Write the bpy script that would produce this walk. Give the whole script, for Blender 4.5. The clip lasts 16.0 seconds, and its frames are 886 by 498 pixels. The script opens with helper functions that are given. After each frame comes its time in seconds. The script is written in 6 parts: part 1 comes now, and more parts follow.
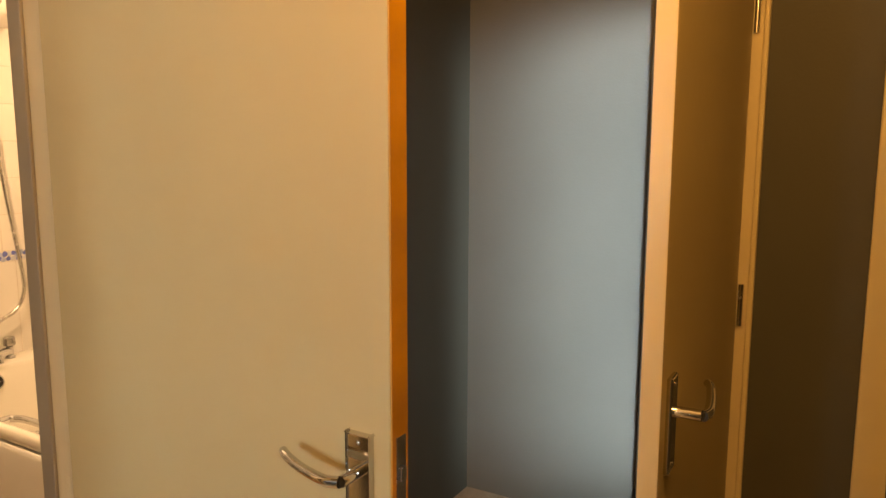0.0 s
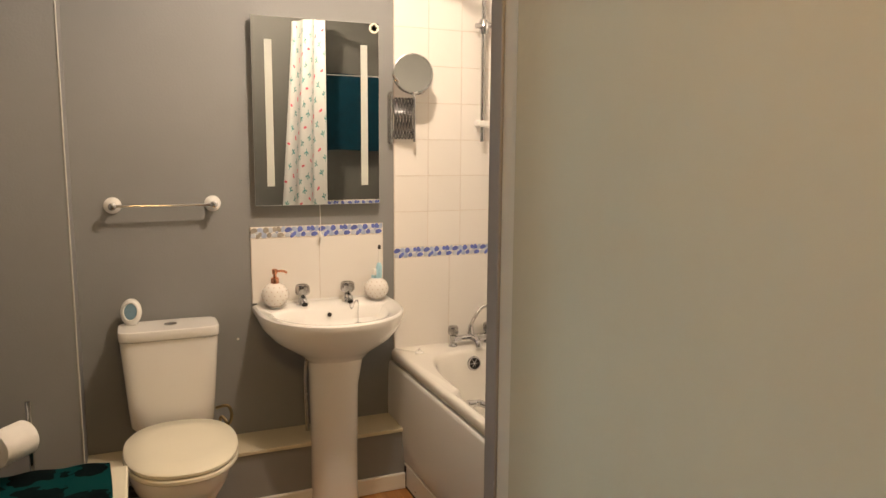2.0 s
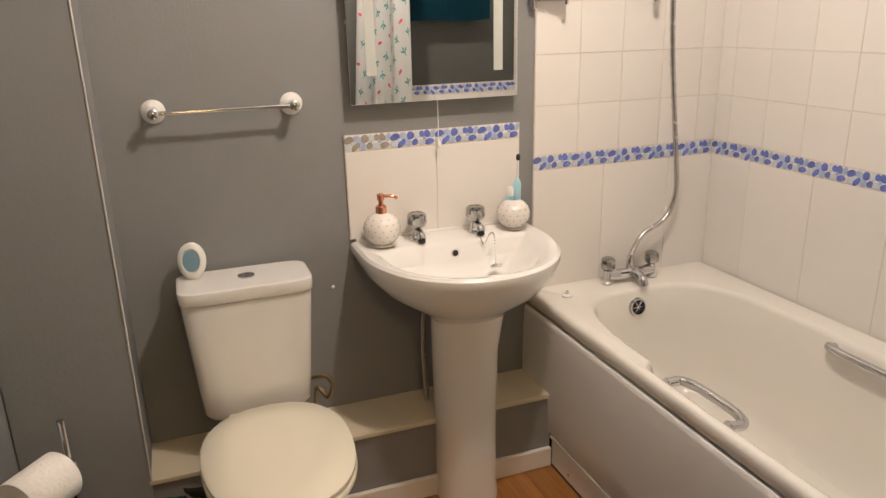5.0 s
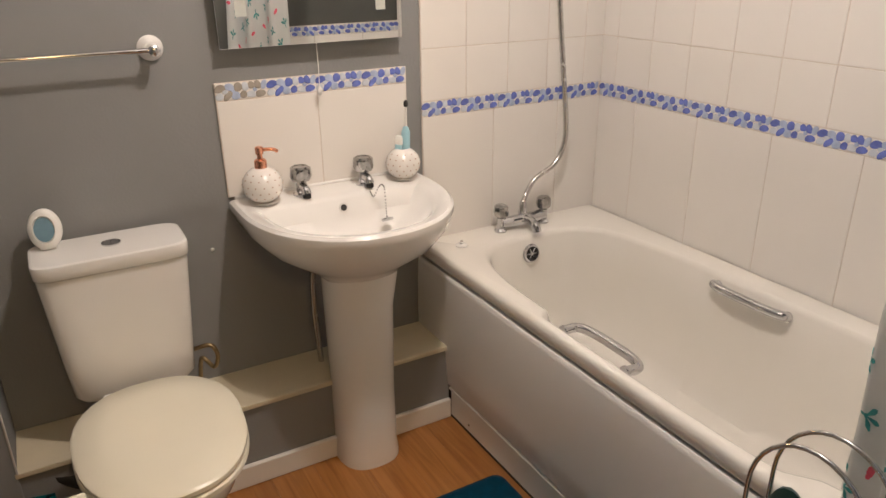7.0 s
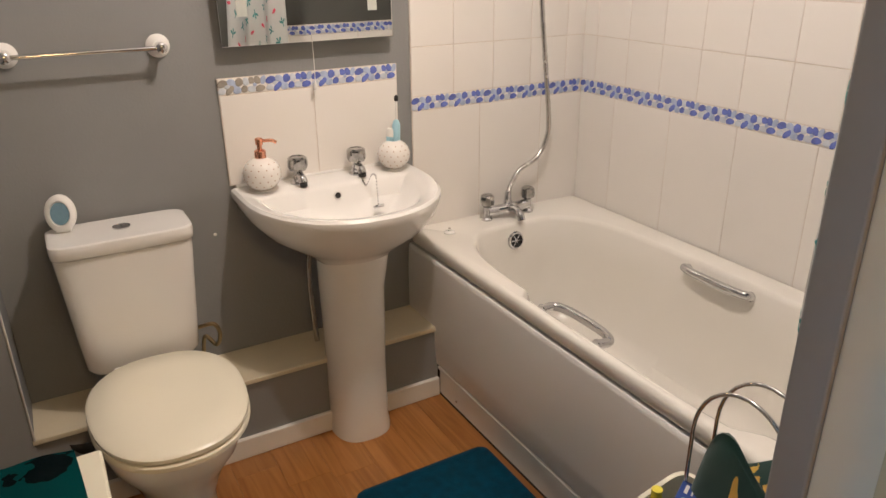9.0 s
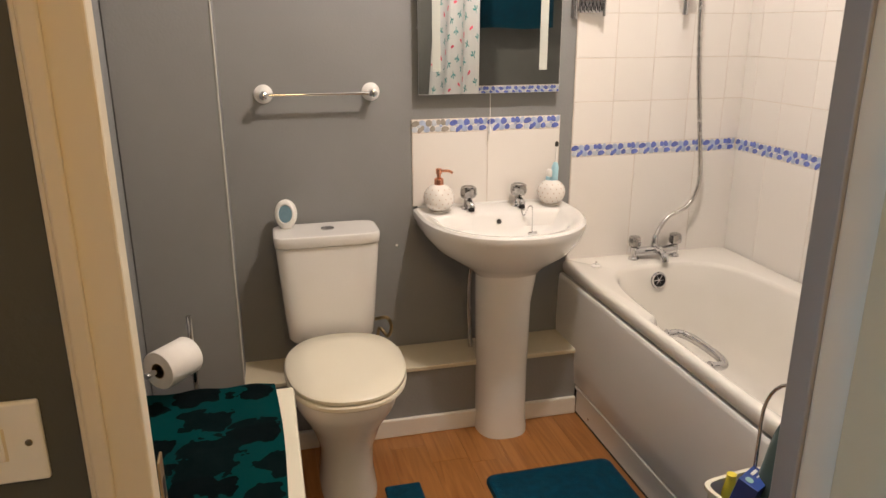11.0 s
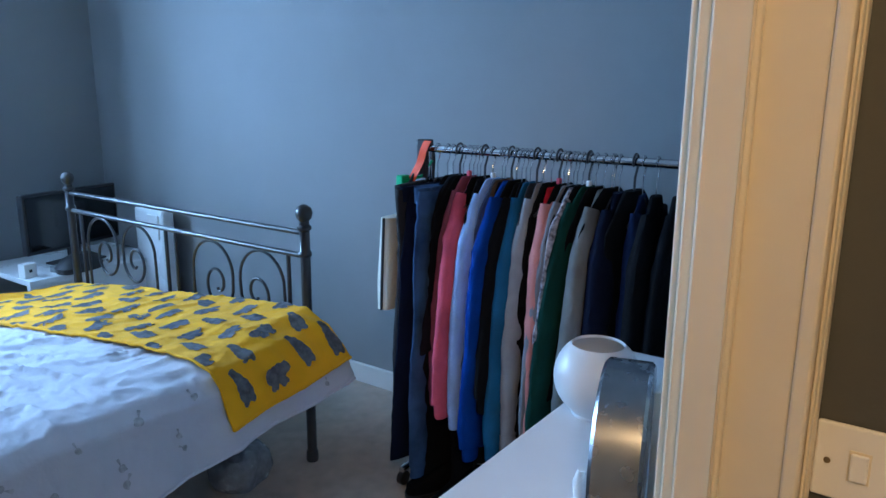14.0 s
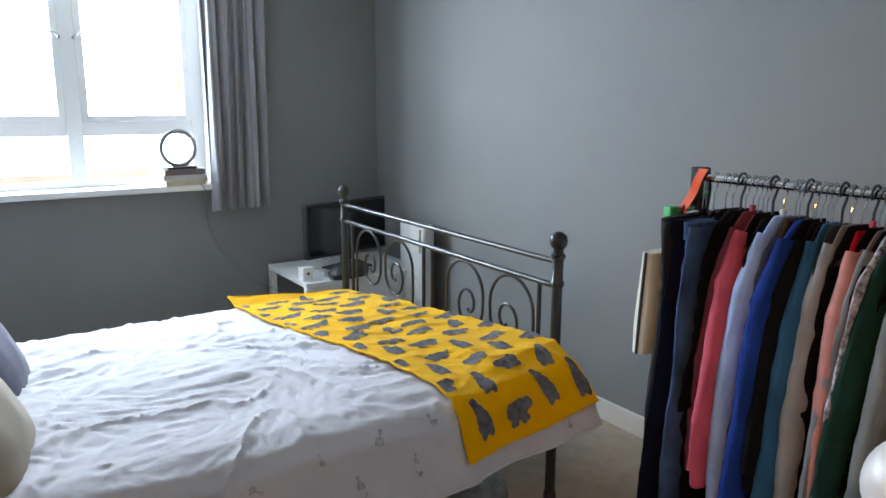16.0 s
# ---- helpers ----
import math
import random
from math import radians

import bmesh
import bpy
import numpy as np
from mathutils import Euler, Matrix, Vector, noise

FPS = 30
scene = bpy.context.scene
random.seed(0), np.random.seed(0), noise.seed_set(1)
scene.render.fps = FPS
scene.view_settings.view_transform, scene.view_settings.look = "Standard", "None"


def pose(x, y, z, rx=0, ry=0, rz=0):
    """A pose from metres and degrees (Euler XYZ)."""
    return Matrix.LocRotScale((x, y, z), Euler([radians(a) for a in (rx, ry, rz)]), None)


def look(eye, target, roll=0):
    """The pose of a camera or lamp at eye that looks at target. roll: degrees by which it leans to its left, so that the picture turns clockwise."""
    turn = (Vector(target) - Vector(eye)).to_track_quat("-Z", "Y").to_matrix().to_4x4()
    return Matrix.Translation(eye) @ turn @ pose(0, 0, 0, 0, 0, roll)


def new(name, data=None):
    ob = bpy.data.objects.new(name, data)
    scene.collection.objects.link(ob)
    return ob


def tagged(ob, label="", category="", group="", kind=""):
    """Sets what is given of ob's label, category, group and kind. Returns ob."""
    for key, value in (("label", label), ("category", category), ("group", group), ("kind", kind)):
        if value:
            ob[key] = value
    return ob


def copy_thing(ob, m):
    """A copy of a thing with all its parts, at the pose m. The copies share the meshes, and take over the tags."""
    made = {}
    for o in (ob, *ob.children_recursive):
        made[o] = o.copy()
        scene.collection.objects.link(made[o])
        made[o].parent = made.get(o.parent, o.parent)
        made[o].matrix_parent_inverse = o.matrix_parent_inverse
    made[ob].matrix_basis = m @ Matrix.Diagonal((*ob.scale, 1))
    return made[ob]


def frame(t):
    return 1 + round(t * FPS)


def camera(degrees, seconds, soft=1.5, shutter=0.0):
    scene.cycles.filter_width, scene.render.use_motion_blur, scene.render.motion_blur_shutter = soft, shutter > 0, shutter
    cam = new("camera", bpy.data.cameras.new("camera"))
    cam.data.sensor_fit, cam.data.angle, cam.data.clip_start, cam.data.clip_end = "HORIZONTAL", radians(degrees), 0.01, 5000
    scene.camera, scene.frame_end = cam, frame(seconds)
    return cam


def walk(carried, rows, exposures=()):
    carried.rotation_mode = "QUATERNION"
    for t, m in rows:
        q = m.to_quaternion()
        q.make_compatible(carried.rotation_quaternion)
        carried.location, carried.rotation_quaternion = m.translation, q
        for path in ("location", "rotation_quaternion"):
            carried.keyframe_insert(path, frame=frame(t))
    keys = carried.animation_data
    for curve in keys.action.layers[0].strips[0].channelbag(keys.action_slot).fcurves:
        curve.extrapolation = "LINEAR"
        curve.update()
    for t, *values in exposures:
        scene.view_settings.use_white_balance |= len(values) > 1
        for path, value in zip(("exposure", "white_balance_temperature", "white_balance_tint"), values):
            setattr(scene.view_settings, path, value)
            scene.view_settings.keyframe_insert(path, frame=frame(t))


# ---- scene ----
cam = camera(63.28, 16.0)
# seconds, eye in metres, yaw, pitch, roll
PATH = [
    (0.0, 3.059, 0.128, 1.406, 29.95, -7.89, -0.14),
    (0.5, 2.997, 0.147, 1.420, 38.07, -8.47, 0.48),
    (1.0, 2.943, 0.243, 1.408, 48.30, -8.06, 0.32),
    (1.5, 2.893, 0.310, 1.392, 58.58, -7.74, -0.15),
    (2.0, 2.850, 0.329, 1.403, 66.96, -8.02, -0.42),
    (2.5, 2.751, 0.302, 1.383, 72.07, -7.74, -0.30),
    (3.0, 2.556, 0.269, 1.399, 74.67, -8.07, -0.12),
    (5.5, 1.913, 0.308, 1.395, 66.54, -20.43, 0.91),
    (6.0, 1.893, 0.325, 1.394, 63.06, -21.99, 0.90),
    (6.5, 1.887, 0.328, 1.396, 61.22, -22.46, 0.70),
    (7.0, 1.884, 0.331, 1.392, 60.46, -22.47, 0.63),
    (7.5, 1.897, 0.329, 1.398, 60.00, -22.48, 0.56),
    (8.0, 1.901, 0.323, 1.404, 59.67, -22.51, 0.49),
    (10.5, 2.348, 0.237, 1.407, 68.63, -20.66, 0.14),
    (11.0, 2.412, 0.236, 1.393, 75.94, -17.20, 0.14),
    (11.5, 2.418, 0.194, 1.378, 82.98, -13.33, 0.05),
    (12.0, 2.433, 0.144, 1.368, 91.19, -11.98, -0.14),
    (12.5, 2.471, 0.101, 1.370, 100.79, -11.91, -0.22),
    (13.0, 2.496, 0.057, 1.372, 110.01, -11.90, -0.42),
    (13.5, 2.537, 0.028, 1.386, 118.16, -12.35, -0.32),
    (14.0, 2.535, 0.012, 1.396, 125.87, -12.62, -0.33),
    (14.5, 2.521, -0.017, 1.399, 132.34, -12.78, -0.36),
    (15.0, 2.498, -0.042, 1.402, 137.68, -12.67, -0.47),
    (15.5, 2.462, -0.064, 1.418, 142.36, -12.41, -0.28),
    (16.0, 2.418, -0.104, 1.411, 146.43, -11.47, -0.24),
]
EXPOSURES = [(0.0, 0.20, 15500, 20), (0.5, -0.02, 10500, 24), (1.0, -0.10, 8600, 16), (2.0, -0.2, 7050, 10), (3.2, -0.16, 6450, 10), (5.5, -0.21, 6050, 10), (8.0, -0.28, 5950, 11), (10.5, -0.08, 6100, 10), (11.5, -0.03, 5900, 10), (12.0, 0.02, 5750, 10), (12.5, 0.2, 5200, 9), (13.0, 0.26, 4950, 9), (13.5, 0.3, 5150, 11), (14.0, 0.33, 5550, 12), (14.5, 0.4, 6050, 14), (15.0, 0.46, 7150, 16), (15.5, 0.47, 8400, 20), (16.0, 0.46, 9500, 22)]
walk(cam, [(t, pose(x, y, z, 90 + p, r, w)) for t, x, y, z, w, p, r in PATH], EXPOSURES)

# ---- world and light ----
world = bpy.data.worlds.new("sky")
scene.world = world
world.use_nodes = True
wn = world.node_tree.nodes
sky = wn.new("ShaderNodeTexSky")
sky.sky_type, sky.sun_disc, sky.sun_elevation, sky.sun_rotation = "NISHITA", False, radians(48), radians(0)
wn["Background"].inputs[1].default_value = 0.15
world.node_tree.links.new(sky.outputs[0], wn["Background"].inputs[0])


def lamp(name, kind, m, energy, color, size=0.2, size_y=0.0):
    data = bpy.data.lights.new(name, kind)
    data.energy, data.color = energy, color
    if kind == "AREA":
        data.shape, data.size = ("RECTANGLE", size) if size_y else ("DISK", size)
        if size_y:
            data.size_y = size_y
    if kind == "POINT":
        data.shadow_soft_size = size
    ob = new(name, data)
    ob.matrix_world = m
    return ob


sun = lamp("sun", "SUN", look((0, 5, 6), (0.5, 0, 0)), 4.5, (1.0, 0.96, 0.9))
sun.data.angle = radians(2)
lamp("window_daylight", "AREA", look((2.03, -4.60, 1.56), (1.30, 0, 1.20)), 145, (0.40, 0.67, 1.0), 1.50, 1.10)
# Added unseen lamp, aimed and narrowed to put blue light on the end wall.
side = lamp("end_wall_blue_lamp", "AREA", look((3.03, 2.26, 1.15), (2.30, 2.66, 1.0)), 8.5, (0.37, 0.65, 1.0), 0.44, 1.7)
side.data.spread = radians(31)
lamp("bathroom_bulb", "POINT", pose(0.92, 1.03, 2.27), 60, (1.0, 0.82, 0.66), 0.03)
lamp("hall_bulb", "POINT", pose(3.10, 0.42, 2.22), 36, (1.0, 0.60, 0.24), 0.15)


# ---- materials ----
def material(name, color, rough=0.5, metal=0.0, vary=0.06, scale=6.0, grain=0.0, grain_scale=200.0, coat=0.0, spec=0.5, soft=0.0, piece=0.0):
    """A surface with blotches at a large scale, grain at a small one, and a difference from piece to piece."""
    m = bpy.data.materials.new(name)
    m.use_nodes = True
    n, l = m.node_tree.nodes, m.node_tree.links
    b = n["Principled BSDF"]
    b.inputs["Roughness"].default_value, b.inputs["Metallic"].default_value = rough, metal
    b.inputs["Coat Weight"].default_value, b.inputs["Specular IOR Level"].default_value = coat, spec
    if soft:
        b.inputs["Sheen Weight"].default_value = soft
    tc = n.new("ShaderNodeTexCoord")
    tex = n.new("ShaderNodeTexNoise")
    tex.inputs["Scale"].default_value, tex.inputs["Detail"].default_value = scale, 5.0
    l.new(tc.outputs["Object"], tex.inputs["Vector"])
    ramp = n.new("ShaderNodeMapRange")
    ramp.inputs["From Min"].default_value, ramp.inputs["From Max"].default_value = 0.3, 0.7
    ramp.inputs["To Min"].default_value, ramp.inputs["To Max"].default_value = 1.0 - vary, 1.0 + vary
    l.new(tex.outputs["Fac"], ramp.inputs["Value"])
    value = ramp.outputs["Result"]
    if piece:
        info = n.new("ShaderNodeObjectInfo")
        spread = n.new("ShaderNodeMapRange")
        spread.inputs["To Min"].default_value, spread.inputs["To Max"].default_value = 1.0 - piece, 1.0 + piece
        l.new(info.outputs["Random"], spread.inputs["Value"])
        both = n.new("ShaderNodeMath")
        both.operation = "MULTIPLY"
        l.new(value, both.inputs[0])
        l.new(spread.outputs["Result"], both.inputs[1])
        value = both.outputs[0]
    mix = n.new("ShaderNodeVectorMath")
    mix.operation = "SCALE"
    mix.inputs[0].default_value = color[:3]
    l.new(value, mix.inputs["Scale"])
    l.new(mix.outputs[0], b.inputs["Base Color"])
    rr = n.new("ShaderNodeMapRange")
    rr.inputs["From Min"].default_value, rr.inputs["From Max"].default_value = 0.3, 0.7
    rr.inputs["To Min"].default_value, rr.inputs["To Max"].default_value = rough * 0.88, min(1.0, rough * 1.12)
    l.new(tex.outputs["Fac"], rr.inputs["Value"])
    l.new(rr.outputs["Result"], b.inputs["Roughness"])
    if grain:
        fine = n.new("ShaderNodeTexNoise")
        fine.inputs["Scale"].default_value, fine.inputs["Detail"].default_value = grain_scale, 3.0
        l.new(tc.outputs["Object"], fine.inputs["Vector"])
        bump = n.new("ShaderNodeBump")
        bump.inputs["Strength"].default_value, bump.inputs["Distance"].default_value = grain, 0.002
        l.new(fine.outputs["Fac"], bump.inputs["Height"])
        l.new(bump.outputs["Normal"], b.inputs["Normal"])
    return m


def chain(m):
    """The nodes and links of a material, and its shader."""
    return m.node_tree.nodes, m.node_tree.links, m.node_tree.nodes["Principled BSDF"]


PAINT_GREY = material("grey wall paint", (0.245, 0.248, 0.25), 0.72, vary=0.045, scale=2.2, grain=0.3, grain_scale=130, spec=0.28)
# Darkened copy of the grey paint: the hall's dimness is put into it.
PAINT_HALL_SHADED = material("grey wall paint with hall shade", (0.085, 0.086, 0.078), 0.6, vary=0.05, scale=2.2, grain=0.25, grain_scale=130, spec=0.3)
PAINT_LEDGE = material("cream ledge paint", (0.62, 0.56, 0.42), 0.4, vary=0.05, scale=7, grain=0.08)
CEILING = material("white ceiling paint", (0.64, 0.63, 0.61), 0.8, vary=0.03, grain=0.2)
GLOSS_CREAM = material("cream gloss paint", (0.70, 0.62, 0.47), 0.35, vary=0.04, scale=5, grain=0.1, grain_scale=60)
GLOSS_WHITE = material("white gloss paint", (0.76, 0.75, 0.72), 0.35, vary=0.03, scale=5, grain=0.1, grain_scale=60)
DOOR_PAINT = material("cream door paint", (0.49, 0.405, 0.25), 0.5, vary=0.035, scale=2.5, grain=0.35, grain_scale=45)
DOOR_EDGE = material("bare wood door edge", (0.50, 0.25, 0.07), 0.5, vary=0.25, scale=9, grain=0.3, grain_scale=80)
TILE_WHITE = material("white glazed tile", (0.80, 0.77, 0.73), 0.16, vary=0.015, scale=3, grain=0.05, grain_scale=30, piece=0.02)
GROUT = material("tile grout", (0.68, 0.61, 0.54), 0.7, vary=0.1, scale=20, grain=0.3)
CERAMIC = material("white glazed ceramic", (0.82, 0.81, 0.79), 0.10, vary=0.012, scale=4, coat=0.3)
ACRYLIC = material("cream white bath acrylic", (0.80, 0.775, 0.72), 0.14, vary=0.012, scale=4, coat=0.3)
PLASTIC_PANEL = material("white bath panel plastic", (0.80, 0.79, 0.77), 0.33, vary=0.012, scale=2, grain=0.0)
SEAT_CREAM = material("ivory toilet seat plastic", (0.80, 0.76, 0.63), 0.22, vary=0.015, scale=5)
CHROME = material("chrome", (0.60, 0.60, 0.61), 0.08, 1.0, vary=0.03, scale=30)
STEEL = material("brushed steel", (0.60, 0.58, 0.56), 0.25, 1.0, vary=0.06, scale=40)
WHITE_PLASTIC = material("white plastic", (0.80, 0.79, 0.76), 0.35, vary=0.02)
SKIRTING = material("white skirting paint", (0.76, 0.74, 0.70), 0.38, vary=0.03, grain=0.1, grain_scale=50)
# For dark parts, and as painted shade inside holes and gaps.
NEAR_BLACK = material("near black", (0.015, 0.014, 0.013), 0.6, vary=0.1)
CARPET = material("beige carpet", (0.44, 0.355, 0.275), 0.95, vary=0.16, scale=14, grain=1.0, grain_scale=420, soft=0.4, spec=0.1)


# ---- builders ----
def mesh(name, bm, mat, smooth=False):
    data = bpy.data.meshes.new(name)
    bmesh.ops.recalc_face_normals(bm, faces=bm.faces)
    bm.to_mesh(data)
    bm.free()
    data.materials.append(mat)
    if smooth:
        flags = np.zeros(len(data.polygons), dtype=bool)
        data.polygons.foreach_get("use_smooth", flags)
        data.set_sharp_from_angle(angle=radians(42))
        data.polygons.foreach_set("use_smooth", flags)
    else:
        data.shade_flat()
    return data


def part(name, bm, mat, parent=None, label="", smooth=True):
    """One mesh object; under its parent if there is one."""
    ob = new(name, mesh(name, bm, mat, smooth))
    if parent:
        ob.parent = parent
    if label:
        ob["label"] = label
    return ob


def thing(name, label, category, at=(0, 0, 0), turn=0.0, group=""):
    ob = new(name)
    ob.empty_display_size = 0.05
    ob.matrix_world = pose(*at, 0, 0, turn)
    return tagged(ob, label, category, group)


def struct(name, bm, mat, label="", category=""):
    return tagged(part(name, bm, mat, None, "", False), label, category, "", "structure")


def box(bm, x0, y0, z0, x1, y1, z1, bevel=0.0, seg=2):
    r = bmesh.ops.create_cube(bm, size=1.0)
    for v in r["verts"]:
        v.co = Vector(((x0 + x1) / 2 + v.co.x * (x1 - x0), (y0 + y1) / 2 + v.co.y * (y1 - y0), (z0 + z1) / 2 + v.co.z * (z1 - z0)))
    if bevel:
        edges = list({e for v in r["verts"] for e in v.link_edges})
        bmesh.ops.bevel(bm, geom=edges, offset=bevel, segments=seg, affect="EDGES", profile=0.5)
    return bm


def boxed(*a, **k):
    return box(bmesh.new(), *a, **k)


def loft(bm, rings, close=True, cap0=True, cap1=True):
    """A skin over rings of equally many points."""
    vs = [[bm.verts.new(p) for p in ring] for ring in rings]
    n = len(vs[0])
    for a, b in zip(vs, vs[1:]):
        for i in range(n if close else n - 1):
            j = (i + 1) % n
            bm.faces.new((a[i], a[j], b[j], b[i])).smooth = True
    if close and cap0:
        bm.faces.new(vs[0][::-1])
    if close and cap1:
        bm.faces.new(vs[-1])
    return bm


def lathe(bm, profile, at=(0, 0, 0), seg=24, m=None):
    """Turns (radius, height) pairs about the upright axis."""
    rings = []
    for r, h in profile:
        ring = []
        for i in range(seg):
            a = 2 * math.pi * i / seg
            p = Vector((max(r, 0.0004) * math.cos(a), max(r, 0.0004) * math.sin(a), h))
            ring.append((m @ p if m else p) + Vector(at))
        rings.append(ring)
    return loft(bm, rings)


def tube(bm, pts, r, seg=10, taper=None):
    """A round bar along a line of points."""
    pts = [Vector(p) for p in pts]
    up = Vector((0.123, 0.456, 0.88)).normalized()
    rings = []
    for i, p in enumerate(pts):
        d = (pts[min(i + 1, len(pts) - 1)] - pts[max(i - 1, 0)]).normalized()
        s = d.cross(up)
        if s.length < 0.05:
            s = d.cross(Vector((1, 0, 0)))
        s.normalize()
        up = s.cross(d).normalized()
        rad = r * (taper[i] if taper else 1.0)
        rings.append([p + rad * (math.cos(2 * math.pi * k / seg) * s + math.sin(2 * math.pi * k / seg) * up) for k in range(seg)])
    return loft(bm, rings)


def spline(ctrl, steps=8):
    """A smooth line through control points."""
    c = [Vector(p) for p in ctrl]
    c = [2 * c[0] - c[1], *c, 2 * c[-1] - c[-2]]
    out = []
    for i in range(1, len(c) - 2):
        for s in range(steps):
            t = s / steps
            a, b, d, e = c[i - 1], c[i], c[i + 1], c[i + 2]
            out.append(0.5 * (2 * b + (d - a) * t + (2 * a - 5 * b + 4 * d - e) * t * t + (3 * b - a - 3 * d + e) * t ** 3))
    out.append(c[-2])
    return out


def ball(bm, at, r, seg=16, squash=1.0):
    n = seg // 2
    return lathe(bm, [(r * math.sin(math.pi * k / n), -r * squash * math.cos(math.pi * k / n)) for k in range(n + 1)], at, seg)


def sheet(bm, fn, nu, nv, thick=0.0, wide=0.0, high=0.0):
    """A cloth-like sheet from fn(u, v), with a thickness along its normals and, if asked, a map in metres."""
    grid = np.array([[fn(i / nu, j / nv) for j in range(nv + 1)] for i in range(nu + 1)], dtype=float)
    vs = [[bm.verts.new(p) for p in row] for row in grid]
    layer = bm.loops.layers.uv.new("UVMap") if wide else None

    def quad(a, ids):
        f = bm.faces.new(a)
        f.smooth = True
        if layer:
            for lp, (p, q) in zip(f.loops, ids):
                lp[layer].uv = (p / nu * wide, q / nv * high)

    cells = [((i, j), (i + 1, j), (i + 1, j + 1), (i, j + 1)) for i in range(nu) for j in range(nv)]
    for ids in cells:
        quad([vs[p][q] for p, q in ids], ids)
    if thick:
        normal = np.cross(np.gradient(grid, axis=0), np.gradient(grid, axis=1))
        normal /= np.linalg.norm(normal, axis=2, keepdims=True) + 1e-9
        back = [[bm.verts.new(p) for p in row] for row in grid + thick * normal]
        for ids in cells:
            quad([back[p][q] for p, q in ids[::-1]], ids[::-1])
        rim = [(i, 0) for i in range(nu)] + [(nu, j) for j in range(nv)] + [(i, nv) for i in range(nu, 0, -1)] + [(0, j) for j in range(nv, 0, -1)]
        for a, c in zip(rim, rim[1:] + rim[:1]):
            quad([vs[c[0]][c[1]], vs[a[0]][a[1]], back[a[0]][a[1]], back[c[0]][c[1]]], (c, a, a, c))
    return bm


# ---- the setting ----
H = 2.40
struct("wall_bath_back", boxed(-0.12, -0.17, 0, 0.0, 2.12, H), PAINT_GREY, "grey painted bathroom wall behind toilet and basin", "wall")
struct("wall_bath_long", boxed(0.0, 2.012, 0, 1.72, 2.12, H), PAINT_GREY, "bathroom wall along the bath", "wall")
struct("wall_partition", boxed(-0.12, -0.22, 0, 1.62, -0.17, H), PAINT_GREY, "grey painted wall between bathroom and bedroom", "wall")
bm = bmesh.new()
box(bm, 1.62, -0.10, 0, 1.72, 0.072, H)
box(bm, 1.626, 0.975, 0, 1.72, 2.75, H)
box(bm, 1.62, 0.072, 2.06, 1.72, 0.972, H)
struct("wall_hall_bath", bm, PAINT_HALL_SHADED, "grey painted hall wall darkened for shade, with the bathroom doorway", "wall")
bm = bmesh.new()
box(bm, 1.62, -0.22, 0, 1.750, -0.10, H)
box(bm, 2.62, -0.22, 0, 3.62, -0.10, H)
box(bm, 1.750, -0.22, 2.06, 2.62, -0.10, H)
struct("wall_hall_bedroom", bm, PAINT_HALL_SHADED, "grey painted hall wall with the bedroom doorway", "wall")
struct("wall_pipe_boxing", boxed(0.0, -0.168, 0, 0.19, 0.118, H, bevel=0.003), PAINT_GREY, "grey painted pipe boxing in the bathroom corner", "wall")
struct("wall_hall_end", boxed(1.72, 2.66, 0, 3.62, 2.75, H), PAINT_GREY, "grey painted end wall of the hall", "wall")
struct("wall_hall_stub", boxed(2.85, 1.955, 0, 3.50, 2.06, H), PAINT_HALL_SHADED, "grey painted hall wall beside the open door", "wall")
struct("wall_hall_right", boxed(3.50, -0.10, 0, 3.62, 2.06, H), PAINT_HALL_SHADED, "grey painted hall wall", "wall")
# Added wall, out of view, whose opening holds the blue lamp.
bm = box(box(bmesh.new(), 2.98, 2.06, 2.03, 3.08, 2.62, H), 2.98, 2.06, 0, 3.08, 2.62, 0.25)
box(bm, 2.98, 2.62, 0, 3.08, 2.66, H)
struct("wall_unseen_opening", bm, PAINT_GREY, "added unseen wall with an opening for the blue lamp", "wall")
struct("wall_bedroom_rack", boxed(-0.02, -4.62, 0, 0.10, -0.22, H), PAINT_GREY, "grey painted bedroom wall behind the clothes rail", "wall")
struct("wall_bedroom_head", boxed(3.20, -4.62, 0, 3.32, -0.22, H), PAINT_GREY, "grey painted bedroom wall", "wall")
WX0, WX1, WZ0, WZ1 = 1.20, 2.86, 0.945, 2.14
bm = bmesh.new()
box(bm, 0.10, -4.62, 0, WX0, -4.40, H)
box(bm, WX1, -4.62, 0, 3.20, -4.40, H)
box(bm, WX0, -4.62, 0, WX1, -4.40, WZ0 - 0.035)
box(bm, WX0, -4.62, WZ1, WX1, -4.40, H)
struct("wall_window", bm, PAINT_GREY, "grey painted bedroom wall with the window", "wall")
struct("floor_hall", boxed(1.62, -0.22, -0.1, 3.62, 2.75, 0.0), CARPET, "beige carpet of the hall", "floor")
struct("floor_bedroom", boxed(-0.02, -4.62, -0.1, 3.32, -0.22, 0.0), CARPET, "beige brown bedroom carpet", "floor")
struct("ceiling", boxed(-0.12, -4.62, H, 3.62, 2.75, H + 0.1), CEILING, "white painted ceiling", "ceiling")

